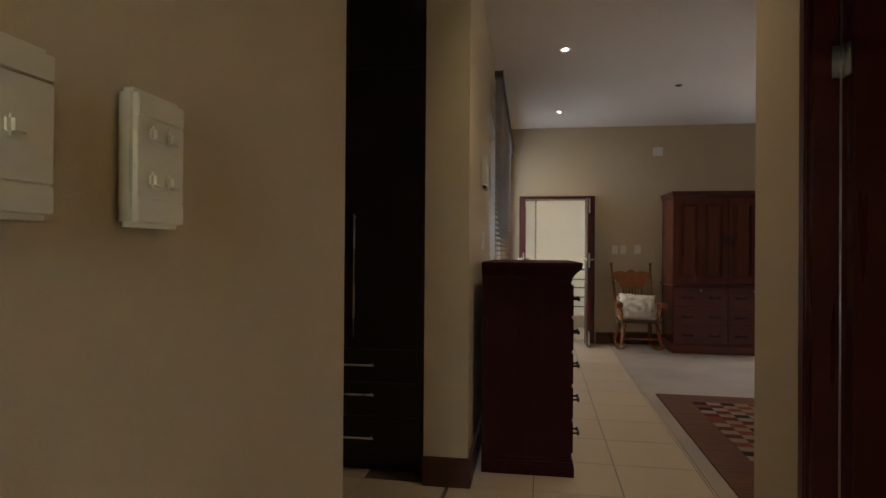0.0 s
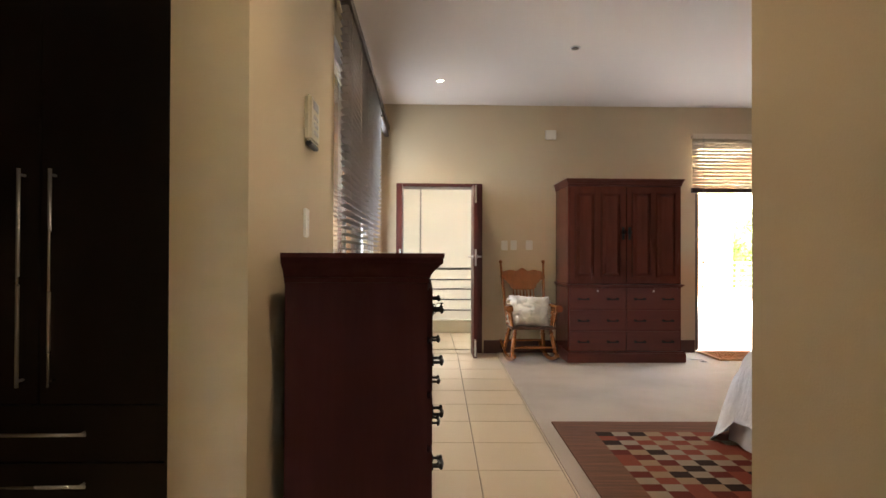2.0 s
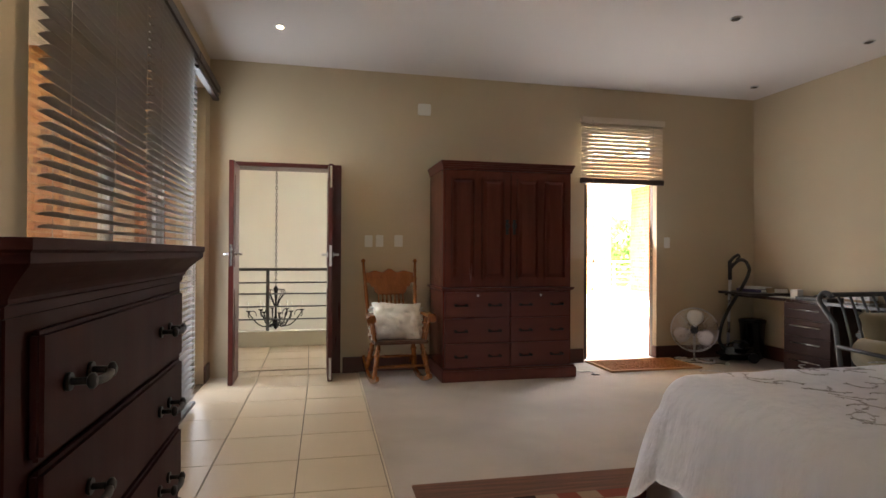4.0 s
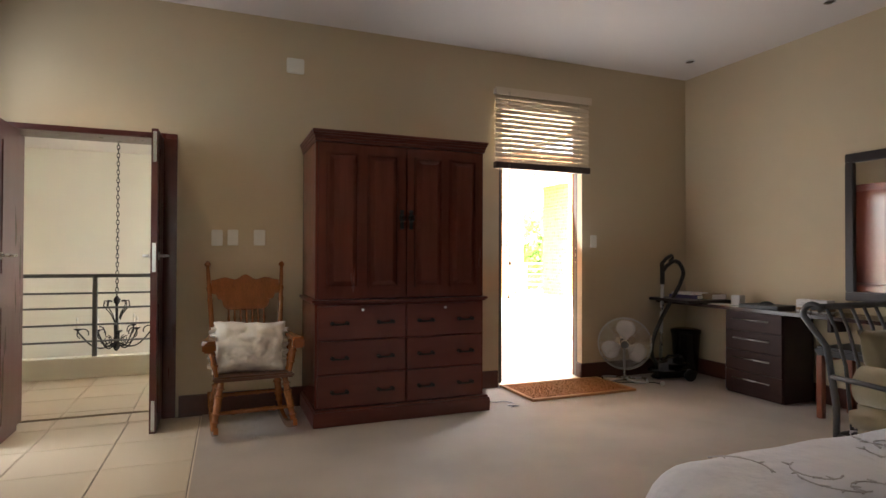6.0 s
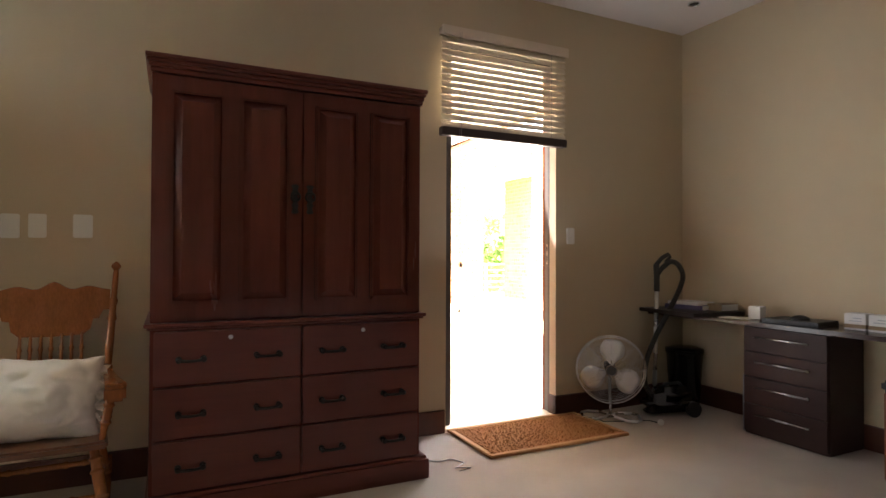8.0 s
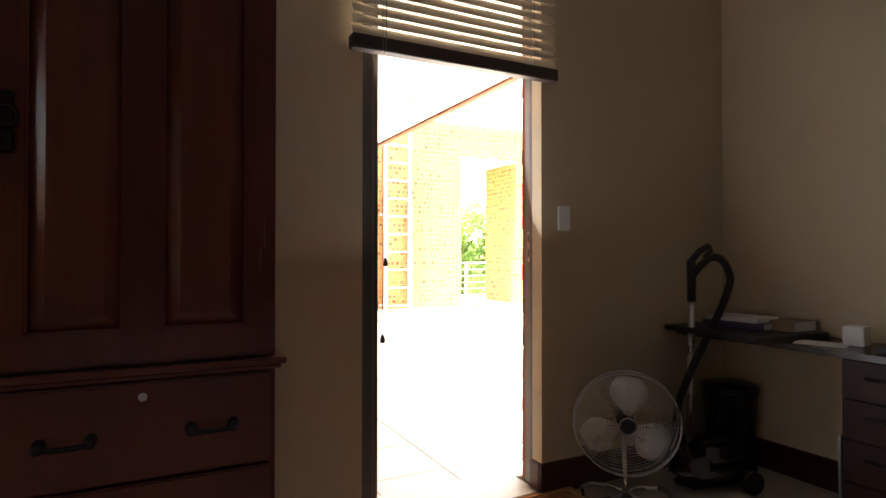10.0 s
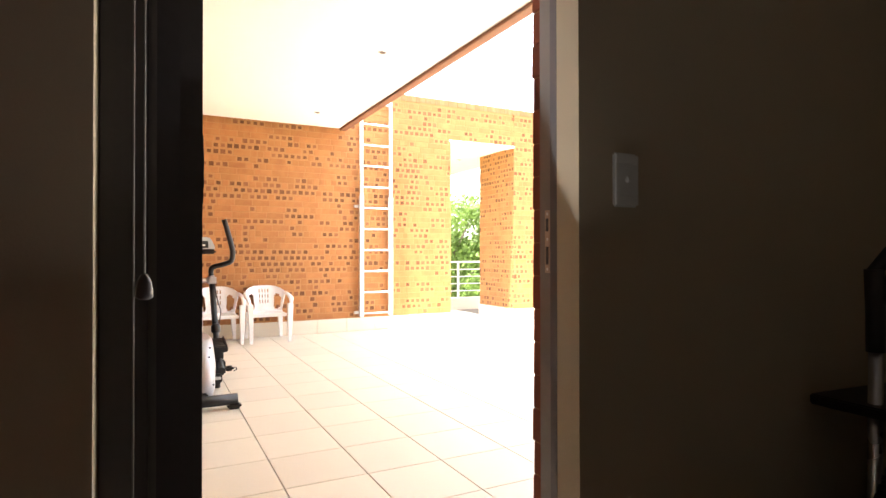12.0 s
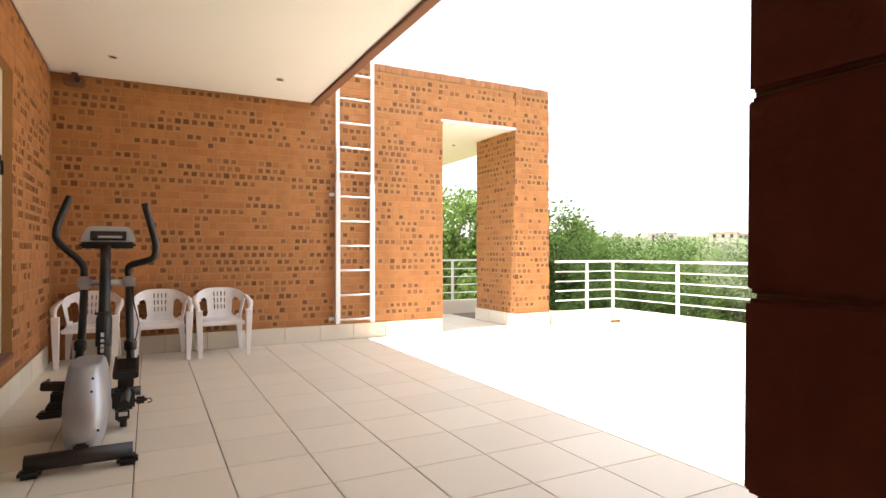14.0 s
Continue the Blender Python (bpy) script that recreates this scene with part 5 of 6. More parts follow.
def downlight(x, y, z, lit):
    d = thing("downlight", pose(x, y, z), ("lit" if lit else "unlit") + " recessed ceiling downlight with a steel ring", "downlight", "ceiling downlights")
    bm = bmesh.new()
    pts = arc((0, 0, -0.003), 0.040, 0, 360, 24, (1, 0, 0), (0, 1, 0))[:-1]
    tube(bm, pts, 0.006, 8, closed=True)
    part("ring", bm, STEEL, d)
    part("bulb", lathe(bmesh.new(), [(0.022 if lit else 0.036, -0.003), (0.022 if lit else 0.036, -0.0005)], 20), LAMPON if lit else LAMPOFF, d, "glowing bulb" if lit else "")


for x, y, lit in ((0.079, 7.31, True), (0.011, 5.11, True), (1.237, 6.305, False), (3.503, 6.307, False), (4.99, 7.79, False), (4.94, 6.45, False), (0.0, 2.9, True), (-0.02, 0.72, True), (1.237, 4.2, False), (3.503, 4.2, False)):
    downlight(x, y, CH, lit)
for x, y in ((3.65, 14.68), (5.23, 14.68), (5.19, 12.2), (3.62, 12.22), (5.2, 9.7), (3.62, 9.7)):
    downlight(x, y, CH, False)
downlight(8.72, 17.15, 3.0, False)

# made-up window, never in view, round the corridor's fill lamp
w3 = tagged(new("window_3"), "unseen narrow window added at the corridor's end for its fill lamp", "", "", "structure")
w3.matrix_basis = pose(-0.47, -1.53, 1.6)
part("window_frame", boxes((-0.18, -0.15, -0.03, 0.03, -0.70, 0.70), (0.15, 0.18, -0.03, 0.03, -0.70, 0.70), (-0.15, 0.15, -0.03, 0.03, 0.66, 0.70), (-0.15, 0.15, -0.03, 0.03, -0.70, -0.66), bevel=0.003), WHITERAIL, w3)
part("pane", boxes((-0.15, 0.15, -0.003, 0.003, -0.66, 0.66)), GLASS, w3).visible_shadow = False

# ---- stair hall ----


def railing(name, label, a, b, posts, bars, top, z0, mat, category="railing", flat=0.03):
    """A straight rail: top bar, thin bars and posts (given as parts of the way)."""
    a, b = Vector((*a, 0)), Vector((*b, 0))
    r = thing(name, pose(0, 0, 0), label, category)
    d = (b - a).normalized()
    rot = math.degrees(math.atan2(d.y, d.x))
    L = (b - a).length
    M = pose(a.x, a.y, 0, 0, 0, rot)
    part("top_rail", boxes((0, L, -flat, flat, top - 0.035, top), bevel=0.006), mat, r, m=M)
    for z in bars:
        part("bar", tube(bmesh.new(), [(0, 0, z), (L, 0, z)], 0.0095, 8), mat, r, m=M)
    for t in posts:
        part("post", boxes((L * t - 0.02, L * t + 0.02, -0.022, 0.022, z0, top - 0.034), bevel=0.004), mat, r, m=M)
    return r


railing("railing", "dark grey steel railing on the landing kerb", (-3.0, 10.10), (2.80, 10.10), (0.07, 0.275, 0.483, 0.69, 0.90), (0.335, 0.496, 0.657, 0.80), 0.985, 0.185, GREYRAIL)
ch = thing("chandelier", pose(-0.16, 11.15, 0.10), "black wrought-iron chandelier with candle lamps on a chain", "chandelier")
bm = tube(bmesh.new(), [(0, 0, 0.0), (0, 0, 0.60)], 0.014, 10)
lathe(bm, [(0.006, -0.03), (0.028, 0.0), (0.040, 0.03), (0.024, 0.07), (0.034, 0.12), (0.016, 0.16)], 16)
lathe(bm, [(0.012, 0.50), (0.032, 0.53), (0.036, 0.56), (0.012, 0.60)], 16)
part("stem", bm, IRON, ch)
for k in range(8):
    a = 2 * math.pi * k / 8 + 0.2
    u = Vector((math.cos(a), math.sin(a), 0))
    bm = bmesh.new()
    rr = 0.38 if k % 2 == 0 else 0.27
    pts = [u * (rr * t) + Vector((0, 0, 0.09 - 0.10 * math.sin(math.pi * t) + 0.14 * t * t)) for t in [i / 14 for i in range(15)]]
    tube(bm, pts, 0.008, 8)
    tube(bm, arc(u * (rr - 0.055) + Vector((0, 0, 0.19)), 0.055, -60, 200, 12, u, (0, 0, 1)), 0.006, 6)
    tube(bm, arc(u * 0.11 + Vector((0, 0, 0.10)), 0.045, 90, 380, 12, u, (0, 0, 1)), 0.005, 6)
    tube(bm, [u * 0.02 + Vector((0, 0, 0.30)), u * 0.06 + Vector((0, 0, 0.40)), u * 0.13 + Vector((0, 0, 0.49)), u * 0.12 + Vector((0, 0, 0.55)), u * 0.07 + Vector((0, 0, 0.54))], 0.006, 6)
    p = pts[-1]
    lathe(bm, [(0.008, 0), (0.030, 0.010), (0.034, 0.020), (0.012, 0.022)], 14, Matrix.Translation(p))
    armp = part("arm", bm, IRON, ch)
    part("candle", tube(bmesh.new(), [p + Vector((0, 0, 0.02)), p + Vector((0, 0, 0.10))], 0.011, 10), CANDLE, armp, "cream candle sleeve")
    part("bulb", lathe(bmesh.new(), [(0.006, 0.10), (0.012, 0.115), (0.009, 0.135), (0.002, 0.15)], 10, Matrix.Translation(p)), WHITEPL, armp)
bm = bmesh.new()
z = 0.60
k = 0
while z < 2.88:
    c = Vector((0, 0, z + 0.025))
    u = (1, 0, 0) if k % 2 else (0, 1, 0)
    tube(bm, [Vector(p) for p in [c + Vector(u) * (0.014 * math.cos(2 * math.pi * i / 12)) + Vector((0, 0, 0.03 * math.sin(2 * math.pi * i / 12))) for i in range(12)]], 0.0045, 6, closed=True)
    z += 0.048
    k += 1
part("chain", bm, IRON, ch, "black iron chain")
part("ceiling_rose", lathe(bmesh.new(), [(0.02, 2.86), (0.05, 2.88), (0.06, 2.90)], 18), IRON, ch)

# ---- terrace ----
w2 = tagged(new("window_2"), "grey aluminium window of the stair hall", "", "", "structure")
w2.matrix_basis = pose(2.93, 9.9, 0)
WL = 3.80
for a in ((-0.03, 0.03, 0, 0.05, 0.36, 2.46), (-0.03, 0.03, WL - 0.05, WL, 0.36, 2.46), (-0.03, 0.03, 0.05, WL - 0.05, 2.41, 2.46), (-0.03, 0.03, 0.05, WL - 0.05, 0.36, 0.41), (-0.03, 0.03, 0.05, WL - 0.05, 1.05, 1.10)):
    part("window_frame", boxes(a, bevel=0.004), ALU, w2)
for y in (1.25, 2.52):
    part("mullion", boxes((-0.03, 0.032, y - 0.03, y + 0.03, 0.41, 2.41), bevel=0.004), ALU, w2)
for y0, y1 in ((0.05, 1.22), (1.28, 2.49), (2.55, WL - 0.05)):
    sash = part("sash", boxes((0.0, 0.04, y0, y0 + 0.045, 1.10, 2.41), (0.0, 0.04, y1 - 0.045, y1, 1.10, 2.41), (0.0, 0.04, y0 + 0.045, y1 - 0.045, 1.10, 1.145), (0.0, 0.04, y0 + 0.045, y1 - 0.045, 2.365, 2.41), bevel=0.003), ALU, w2)
    for z0, z1 in ((0.41, 1.05), (1.10, 2.41)):
        g = part("pane", boxes((-0.004, 0.002, y0 - 0.003, y1 + 0.003, z0 - 0.003, z1 + 0.003)), GLASS, w2)
        g.visible_shadow = False
bm = boxes((0.04, 0.06, WL - 0.09, WL - 0.065, 1.76, 1.84), (0.055, 0.075, WL - 0.085, WL - 0.07, 1.69, 1.80), bevel=0.003)
part("catch", bm, BLACKPL, w2, "black window catch")
part("window_sill", boxes((-0.03, 0.125, 0.0, WL + 0.035, 0.312, 0.357), bevel=0.006), FASCIA, w2, "sloping brick sill")

lad = thing("ladder", pose(6.355, 15.49, 0), "white painted steel wall ladder fixed to the brick wall", "ladder")
for x in (-0.235, 0.235):
    part("stile", boxes((x - 0.022, x + 0.022, -0.022, 0.022, 0.215, 3.78), bevel=0.004), WHITERAIL, lad)
    part("stile_sleeve", boxes((x - 0.030, x + 0.030, -0.03, 0.03, 0.20, 2.02), bevel=0.004), WHITERAIL, lad)
for i in range(12):
    z = 0.245 + i * 0.318
    part("rung", tube(bmesh.new(), [(-0.235, 0, z), (0.235, 0, z)], 0.013, 10), WHITERAIL, lad)
for z in (0.26, 1.86, 3.4):
    for x in (-0.235, 0.235):
        part("wall_bracket", boxes((x - 0.10 if x < 0 else x - 0.015, x + 0.015 if x < 0 else x + 0.03, 0.02, 0.06, z - 0.02, z + 0.02), bevel=0.003), ALU, lad)


def garden_chair(m):
    """A stackable plastic armchair that faces -y."""
    c = thing("garden_chair", m, "white moulded plastic garden armchair against the brick wall", "chair", "garden chairs")
    bm = boxes((-0.225, 0.225, -0.24, 0.20, 0.405, 0.425), bevel=0.008)
    box(bm, -0.235, 0.235, -0.255, -0.225, 0.375, 0.425, bevel=0.01)
    part("seat", bm, CHAIRPL, c)
    # back shell with slots, curved in plan
    bm = bmesh.new()
    nx, nz = 40, 15
    g = []
    for i in range(nx + 1):
        u = -1 + 2 * i / nx
        col = []
        for j in range(nz + 1):
            v = j / nz
            top = 0.815 - 0.10 * abs(u) ** 3.5
            z = 0.40 + (top - 0.40) * v
            y = 0.20 + 0.09 * v - 0.17 * abs(u) ** 3.2 * (0.3 + 0.7 * v)
            col.append(bm.verts.new((u * (0.235 + 0.055 * v), y, z)))
        g.append(col)
    for i in range(nx):
        for j in range(nz):
            u = -1 + 2 * (i + 0.5) / nx
            slot = i in (15, 18, 21, 24) and j in (5, 6, 8, 9, 11, 12)
            lo, hi = (0.56, 0.88) if 3 <= j <= 9 else (0.62, 0.82)
            gap = lo < abs(u) < hi and 2 <= j <= 10
            if not slot and not gap:
                bm.faces.new((g[i][j], g[i + 1][j], g[i + 1][j + 1], g[i][j + 1])).smooth = True
    thicken(bm, 0.012)
    bmesh.ops.recalc_face_normals(bm, faces=list(bm.faces))
    for f in bm.faces:
        f.smooth = False
    part("backrest", bm, CHAIRPL, c, "slotted curved backrest")
    for s in (-1, 1):
        pts = [(s * 0.285, 0.125, 0.720), (s * 0.298, 0.02, 0.694), (s * 0.304, -0.11, 0.668), (s * 0.303, -0.18, 0.652), (s * 0.298, -0.235, 0.632), (s * 0.291, -0.268, 0.602), (s * 0.284, -0.284, 0.56), (s * 0.279, -0.290, 0.50)]
        bm = bmesh.new()
        rings = []
        for k, p in enumerate(pts):
            a, b = Vector(pts[max(k - 1, 0)]), Vector(pts[min(k + 1, len(pts) - 1)])
            d = (b - a).normalized()
            side = Vector((1, 0, 0))
            up = side.cross(d).normalized()
            wd = 0.020 + 0.016 * math.sin(math.pi * min(1.0, k / 6)) + (0.006 if k > 5 else 0)
            rings.append([bm.verts.new(Vector(p) + side * (x * wd) + up * (y * 0.011)) for x, y in ((-1, -0.7), (-0.8, 1), (0.8, 1), (1, -0.7))])
        for A, B in zip(rings, rings[1:]):
            for k in range(4):
                bm.faces.new((A[k], A[(k + 1) % 4], B[(k + 1) % 4], B[k])).smooth = True
        bm.faces.new(rings[0][::-1])
        bm.faces.new(rings[-1])
        part("armrest", bm, CHAIRPL, c)
        for nm, a, b, w in (("front_leg", (s * 0.275, -0.285, 0.57), (s * 0.262, -0.30, 0.0), 0.030), ("back_leg", (s * 0.225, 0.19, 0.42), (s * 0.255, 0.26, 0.0), 0.028)):
            bm = bmesh.new()
            a, b = Vector(a), Vector(b)
            ring = []
            for p, k in ((a, 1.25), (a.lerp(b, 0.3), 1.15), (b, 0.75)):
                ring.append([bm.verts.new(p + Vector((x * w * k, y * w * k * 0.8, 0))) for x, y in ((-1, -1), (1, -1), (1, 1), (-1, 1))])
            for A, B in zip(ring, ring[1:]):
                for i in range(4):
                    bm.faces.new((A[i], A[(i + 1) % 4], B[(i + 1) % 4], B[i]))
            bm.faces.new(ring[0])
            bm.faces.new(ring[-1])
            bmesh.ops.bevel(bm, geom=list(bm.edges), offset=0.004, segments=1, affect="EDGES")
            part(nm, bm, CHAIRPL, c)
    return c


SIZE = Matrix.Diagonal((0.93, 0.96, 0.89, 1))
gc = garden_chair(pose(4.70, 15.26, TZ) @ SIZE)
copy_thing(gc, pose(4.085, 15.25, TZ, 0, 0, 2))
copy_thing(gc, pose(3.43, 15.25, TZ, 0, 0, -3))

el = thing("elliptical_trainer", pose(3.65, 12.0, TZ), "grey and black elliptical trainer on the terrace tiles", "exercise machine")
bm = tube(bmesh.new(), [(-0.24, -0.12, 0.07), (0.24, -0.12, 0.07)], 0.042, 16)
part("front_foot", bm, BLACKPL, el)
for x in (-0.215, 0.215):
    part("foot_pad", boxes((x - 0.05, x + 0.05, -0.17, -0.07, 0.0, 0.045), bevel=0.015), BLACKPL, el)
part("rear_foot", tube(bmesh.new(), [(-0.26, 1.45, 0.05), (0.26, 1.45, 0.05)], 0.036, 14), BLACKPL, el)
part("frame_rail", boxes((-0.035, 0.035, -0.12, 1.45, 0.05, 0.13), bevel=0.012), BLACKPL, el)
# flywheel housing, tall and narrow
bm = bmesh.new()
rings = []
for z, hw, y0, y1 in ((0.06, 0.085, -0.07, 0.62), (0.14, 0.105, -0.10, 0.68), (0.30, 0.112, -0.06, 0.68), (0.42, 0.100, 0.0, 0.62), (0.49, 0.088, 0.05, 0.52), (0.505, 0.070, 0.09, 0.46)):
    rg = []
    for k in range(20):
        a = 2 * math.pi * k / 20
        cx, cy = math.cos(a), math.sin(a)
        rg.append(bm.verts.new((hw * math.copysign(abs(cx) ** 0.55, cx), (y0 + y1) / 2 + (y1 - y0) / 2 * math.copysign(abs(cy) ** 0.6, cy), z)))
    rings.append(rg)
for A, B in zip(rings, rings[1:]):
    for k in range(20):
        bm.faces.new((A[k], A[(k + 1) % 20], B[(k + 1) % 20], B[k])).smooth = True
bm.faces.new(rings[0][::-1])
bm.faces.new(rings[-1])
part("housing", bm, SILVERPL, el, "silver plastic flywheel housing")
for x, z in ((0.045, 0.39), (0.075, 0.18), (0.05, 0.46)):
    part("screw_cap", lathe(bmesh.new(), [(0.007, 0), (0.007, 0.008)], 8, pose(x, -0.062, z, 90, 0, 0)), BLACKPL, el)
bm = tube(bmesh.new(), [(0.028, 1.02, 0.10), (0.028, 1.12, 0.50), (0.027, 1.24, 0.90), (0.026, 1.34, 1.18)], 0.042, 14, 0.034)
lathe(bm, [(0.048, 0.0), (0.052, 0.02), (0.052, 0.20), (0.040, 0.24)], 16, pose(0.028, 1.115, 0.46, -14, 0, 0))
part("column", bm, BLACKPL, el, "black steering column")
for k in range(7):
    part("column_print", boxes((-0.010, 0.012, 0.0, 0.003, 0.0, 0.022 if k % 3 else 0.030), bevel=0.001), WHITERAIL, el, m=pose(0.022, 1.010 + 0.0086 * k, 0.32 + 0.036 * k, -14, 0, 0))
part("bottle_holder", tube(bmesh.new(), arc((0.028, 1.10, 0.70), 0.050, 0, 360, 18, (1, 0, 0), (0, 1, 0))[:-1], 0.008, 6, closed=True), BLACKPL, el)
# console: a black tray and a leaning silver face with a dark display
part("console", boxes((-0.145, 0.225, 1.34, 1.50, 1.165, 1.215), bevel=0.016), BLACKPL, el, "black console tray")
bm = bmesh.new()
ring = []
for y0, k in ((1.39, 1.0), (1.44, 0.94)):
    o = [(-0.175, 0.0), (0.175, 0.0), (0.185, 0.03), (0.15, 0.115), (0.125, 0.132), (-0.125, 0.132), (-0.15, 0.115), (-0.185, 0.03)]
    ring.append([bm.verts.new((0.040 + x * k, y0 + z * 0.55, 1.205 + z * k)) for x, z in o])
for k in range(8):
    bm.faces.new((ring[0][k], ring[0][(k + 1) % 8], ring[1][(k + 1) % 8], ring[1][k]))
bm.faces.new(ring[0][::-1])
bm.faces.new(ring[1])
bmesh.ops.bevel(bm, geom=list(bm.edges), offset=0.008, segments=2, affect="EDGES")
part("console_face", bm, SILVERPL, el, "silver console surround")
part("display", boxes((-0.12, 0.12, -0.006, 0.006, 0.028, 0.105), bevel=0.004), BLACKPL, el, "dark display", pose(0.040, 1.382, 1.205, -29, 0, 0))
part("button_panel", boxes((-0.07, 0.09, -0.012, -0.004, 0.040, 0.060), bevel=0.002), SILVERPL, el, "", pose(0.040, 1.382, 1.205, -29, 0, 0))
part("axle", tube(bmesh.new(), [(-0.12, 1.30, 0.908), (0.20, 1.30, 0.908)], 0.024, 12), SILVERPL, el, "grey pivot axle")
BARS_L = [(-0.108, 1.30, 0.96), (-0.113, 1.31, 1.03), (-0.153, 1.32, 1.09), (-0.230, 1.33, 1.165), (-0.282, 1.35, 1.23), (-0.290, 1.37, 1.29), (-0.275, 1.40, 1.37), (-0.215, 1.45, 1.555)]
BARS_R = [(0.178, 1.30, 0.96), (0.175, 1.29, 1.01), (0.200, 1.27, 1.042), (0.290, 1.22, 1.068), (0.345, 1.19, 1.095), (0.360, 1.18, 1.15), (0.352, 1.18, 1.24), (0.285, 1.20, 1.50)]
for s, x, top, foot in ((-1, -0.106, BARS_L, ((-0.112, 1.24, 0.60), (-0.120, 1.20, 0.44), (-0.132, 1.16, 0.34))), (1, 0.182, BARS_R, ((0.190, 1.16, 0.64), (0.198, 1.06, 0.44), (0.200, 0.98, 0.30)))):
    part("pivot", boxes((x - 0.040, x + 0.040, 1.25, 1.35, 0.862, 0.955), bevel=0.016), SILVERPL, el)
    part("handlebar", tube(bmesh.new(), glide(top, 4), 0.025, 12), BLACKPL, el, "black foam covered handlebar")
    bm = tube(bmesh.new(), [(x, 1.30, 0.90)] + list(foot), 0.027, 12)
    lathe(bm, [(0.027, 0), (0.042, 0.02), (0.042, 0.07), (0.027, 0.09)], 12, pose(foot[1][0], foot[1][1], foot[1][2] - 0.02))
    part("lever_arm", bm, BLACKPL, el)
    part("pedal_rail", tube(bmesh.new(), [foot[2], (foot[2][0], 0.80, 0.24), (foot[2][0] - s * 0.02, 0.42, 0.19)], 0.028, 10), BLACKPL, el)
# foot pedals on either side of the housing
for m in (pose(0.182, 0.80, 0.335, 9, 0, 0), pose(-0.205, 0.76, 0.262, -6, 6, 0)):
    bm = boxes((-0.072, 0.072, -0.17, 0.19, 0.0, 0.024), bevel=0.010)
    for k in range(7):
        box(bm, -0.055, 0.055, -0.13 + 0.045 * k, -0.112 + 0.045 * k, 0.022, 0.029, bevel=0.003)
    box(bm, -0.072, 0.072, -0.185, -0.160, 0.0, 0.055, bevel=0.008)
    box(bm, -0.075, -0.062, -0.17, 0.17, 0.0, 0.048, bevel=0.005)
    box(bm, 0.062, 0.075, -0.17, 0.17, 0.0, 0.048, bevel=0.005)
    part("pedal", bm, BLACKPL, el, "black ribbed foot pedal", m)
part("linkage", boxes((0.105, 0.235, 0.60, 0.74, 0.11, 0.24), (0.125, 0.205, 0.56, 0.66, 0.045, 0.13), (0.23, 0.305, 0.62, 0.68, 0.135, 0.180), (0.135, 0.225, 0.66, 0.78, 0.23, 0.325), bevel=0.014), BLACKPL, el, "black pedal linkage")
part("linkage", boxes((-0.245, -0.115, 0.56, 0.72, 0.145, 0.20), (-0.285, -0.15, 0.52, 0.62, 0.125, 0.165), (-0.23, -0.16, 0.64, 0.74, 0.19, 0.262), bevel=0.012), BLACKPL, el, "black pedal linkage")
part("caster", tube(bmesh.new(), [(0.150, 0.62, 0.026), (0.190, 0.62, 0.026)], 0.026, 14), BLACKPL, el)
part("sticker", boxes((0.145, 0.195, 0.556, 0.560, 0.085, 0.110)), PAPER, el, "small pale sticker")
part("cable", tube(bmesh.new(), [(0.205, 1.28, 0.90), (0.215, 1.20, 0.76), (0.250, 1.14, 0.62), (0.235, 1.10, 0.52), (0.215, 1.06, 0.46)], 0.005, 6), BLACKPL, el)
part("cable", tube(bmesh.new(), [(0.30, 0.65, 0.155), (0.325, 0.64, 0.165), (0.335, 0.66, 0.14), (0.31, 0.68, 0.125)], 0.004, 6), BLACKPL, el)

seccam = thing("security_camera", pose(3.27, 15.44, CH), "brown security camera under the soffit corner", "camera")
part("bracket", boxes((-0.03, 0.03, -0.03, 0.03, -0.05, 0.0), bevel=0.004), FASCIA, seccam)
part("housing", boxes((-0.10, 0.10, -0.07, 0.07, -0.135, -0.045), bevel=0.018), FASCIA, seccam)
part("lens", lathe(bmesh.new(), [(0.03, 0), (0.03, 0.02), (0.02, 0.022)], 14, pose(0.03, -0.07, -0.09, 90, 0, 0)), BLACKPL, seccam)

dn = thing("drain_outlet", pose(10.60, 15.20, TZ), "dark drain outlet at the terrace corner", "drain")
part("grate", boxes((-0.08, 0.10, -0.02, 0.02, 0.012, 0.05), (-0.05, 0.06, -0.024, -0.02, 0.02, 0.04), bevel=0.004), FASCIA, dn)

BARS = (0.36, 0.51, 0.66, 0.81)
railing("railing", "white painted steel railing on the terrace kerb", (9.58, 15.42), (10.78, 15.42), (0.52,), BARS, 0.985, 0.19, WHITERAIL)
railing("railing", "white painted steel railing on the terrace kerb", (10.78, 15.44), (10.78, 8.6), (0.0, 0.19, 0.38, 0.57, 0.76, 0.95), BARS, 0.985, 0.19, WHITERAIL)
railing("railing", "white painted steel railing beyond the brick pier", (7.0, 17.80), (10.78, 17.80), (0.10, 0.32, 0.54, 0.75, 1.0), BARS, 0.985, 0.22, WHITERAIL)
for n, a in (("kerb_east", (10.70, 10.88, 8.5, 15.34, -0.35, 0.19)), ("kerb_north", (9.575, 10.88, 15.34, 15.52, -0.35, 0.19)), ("kerb_passage", (7.0, 10.88, 17.7, 17.9, -0.35, 0.22))):
    structure(n, boxes(a, bevel=0.004), TTILE, "low tiled kerb round the terrace")

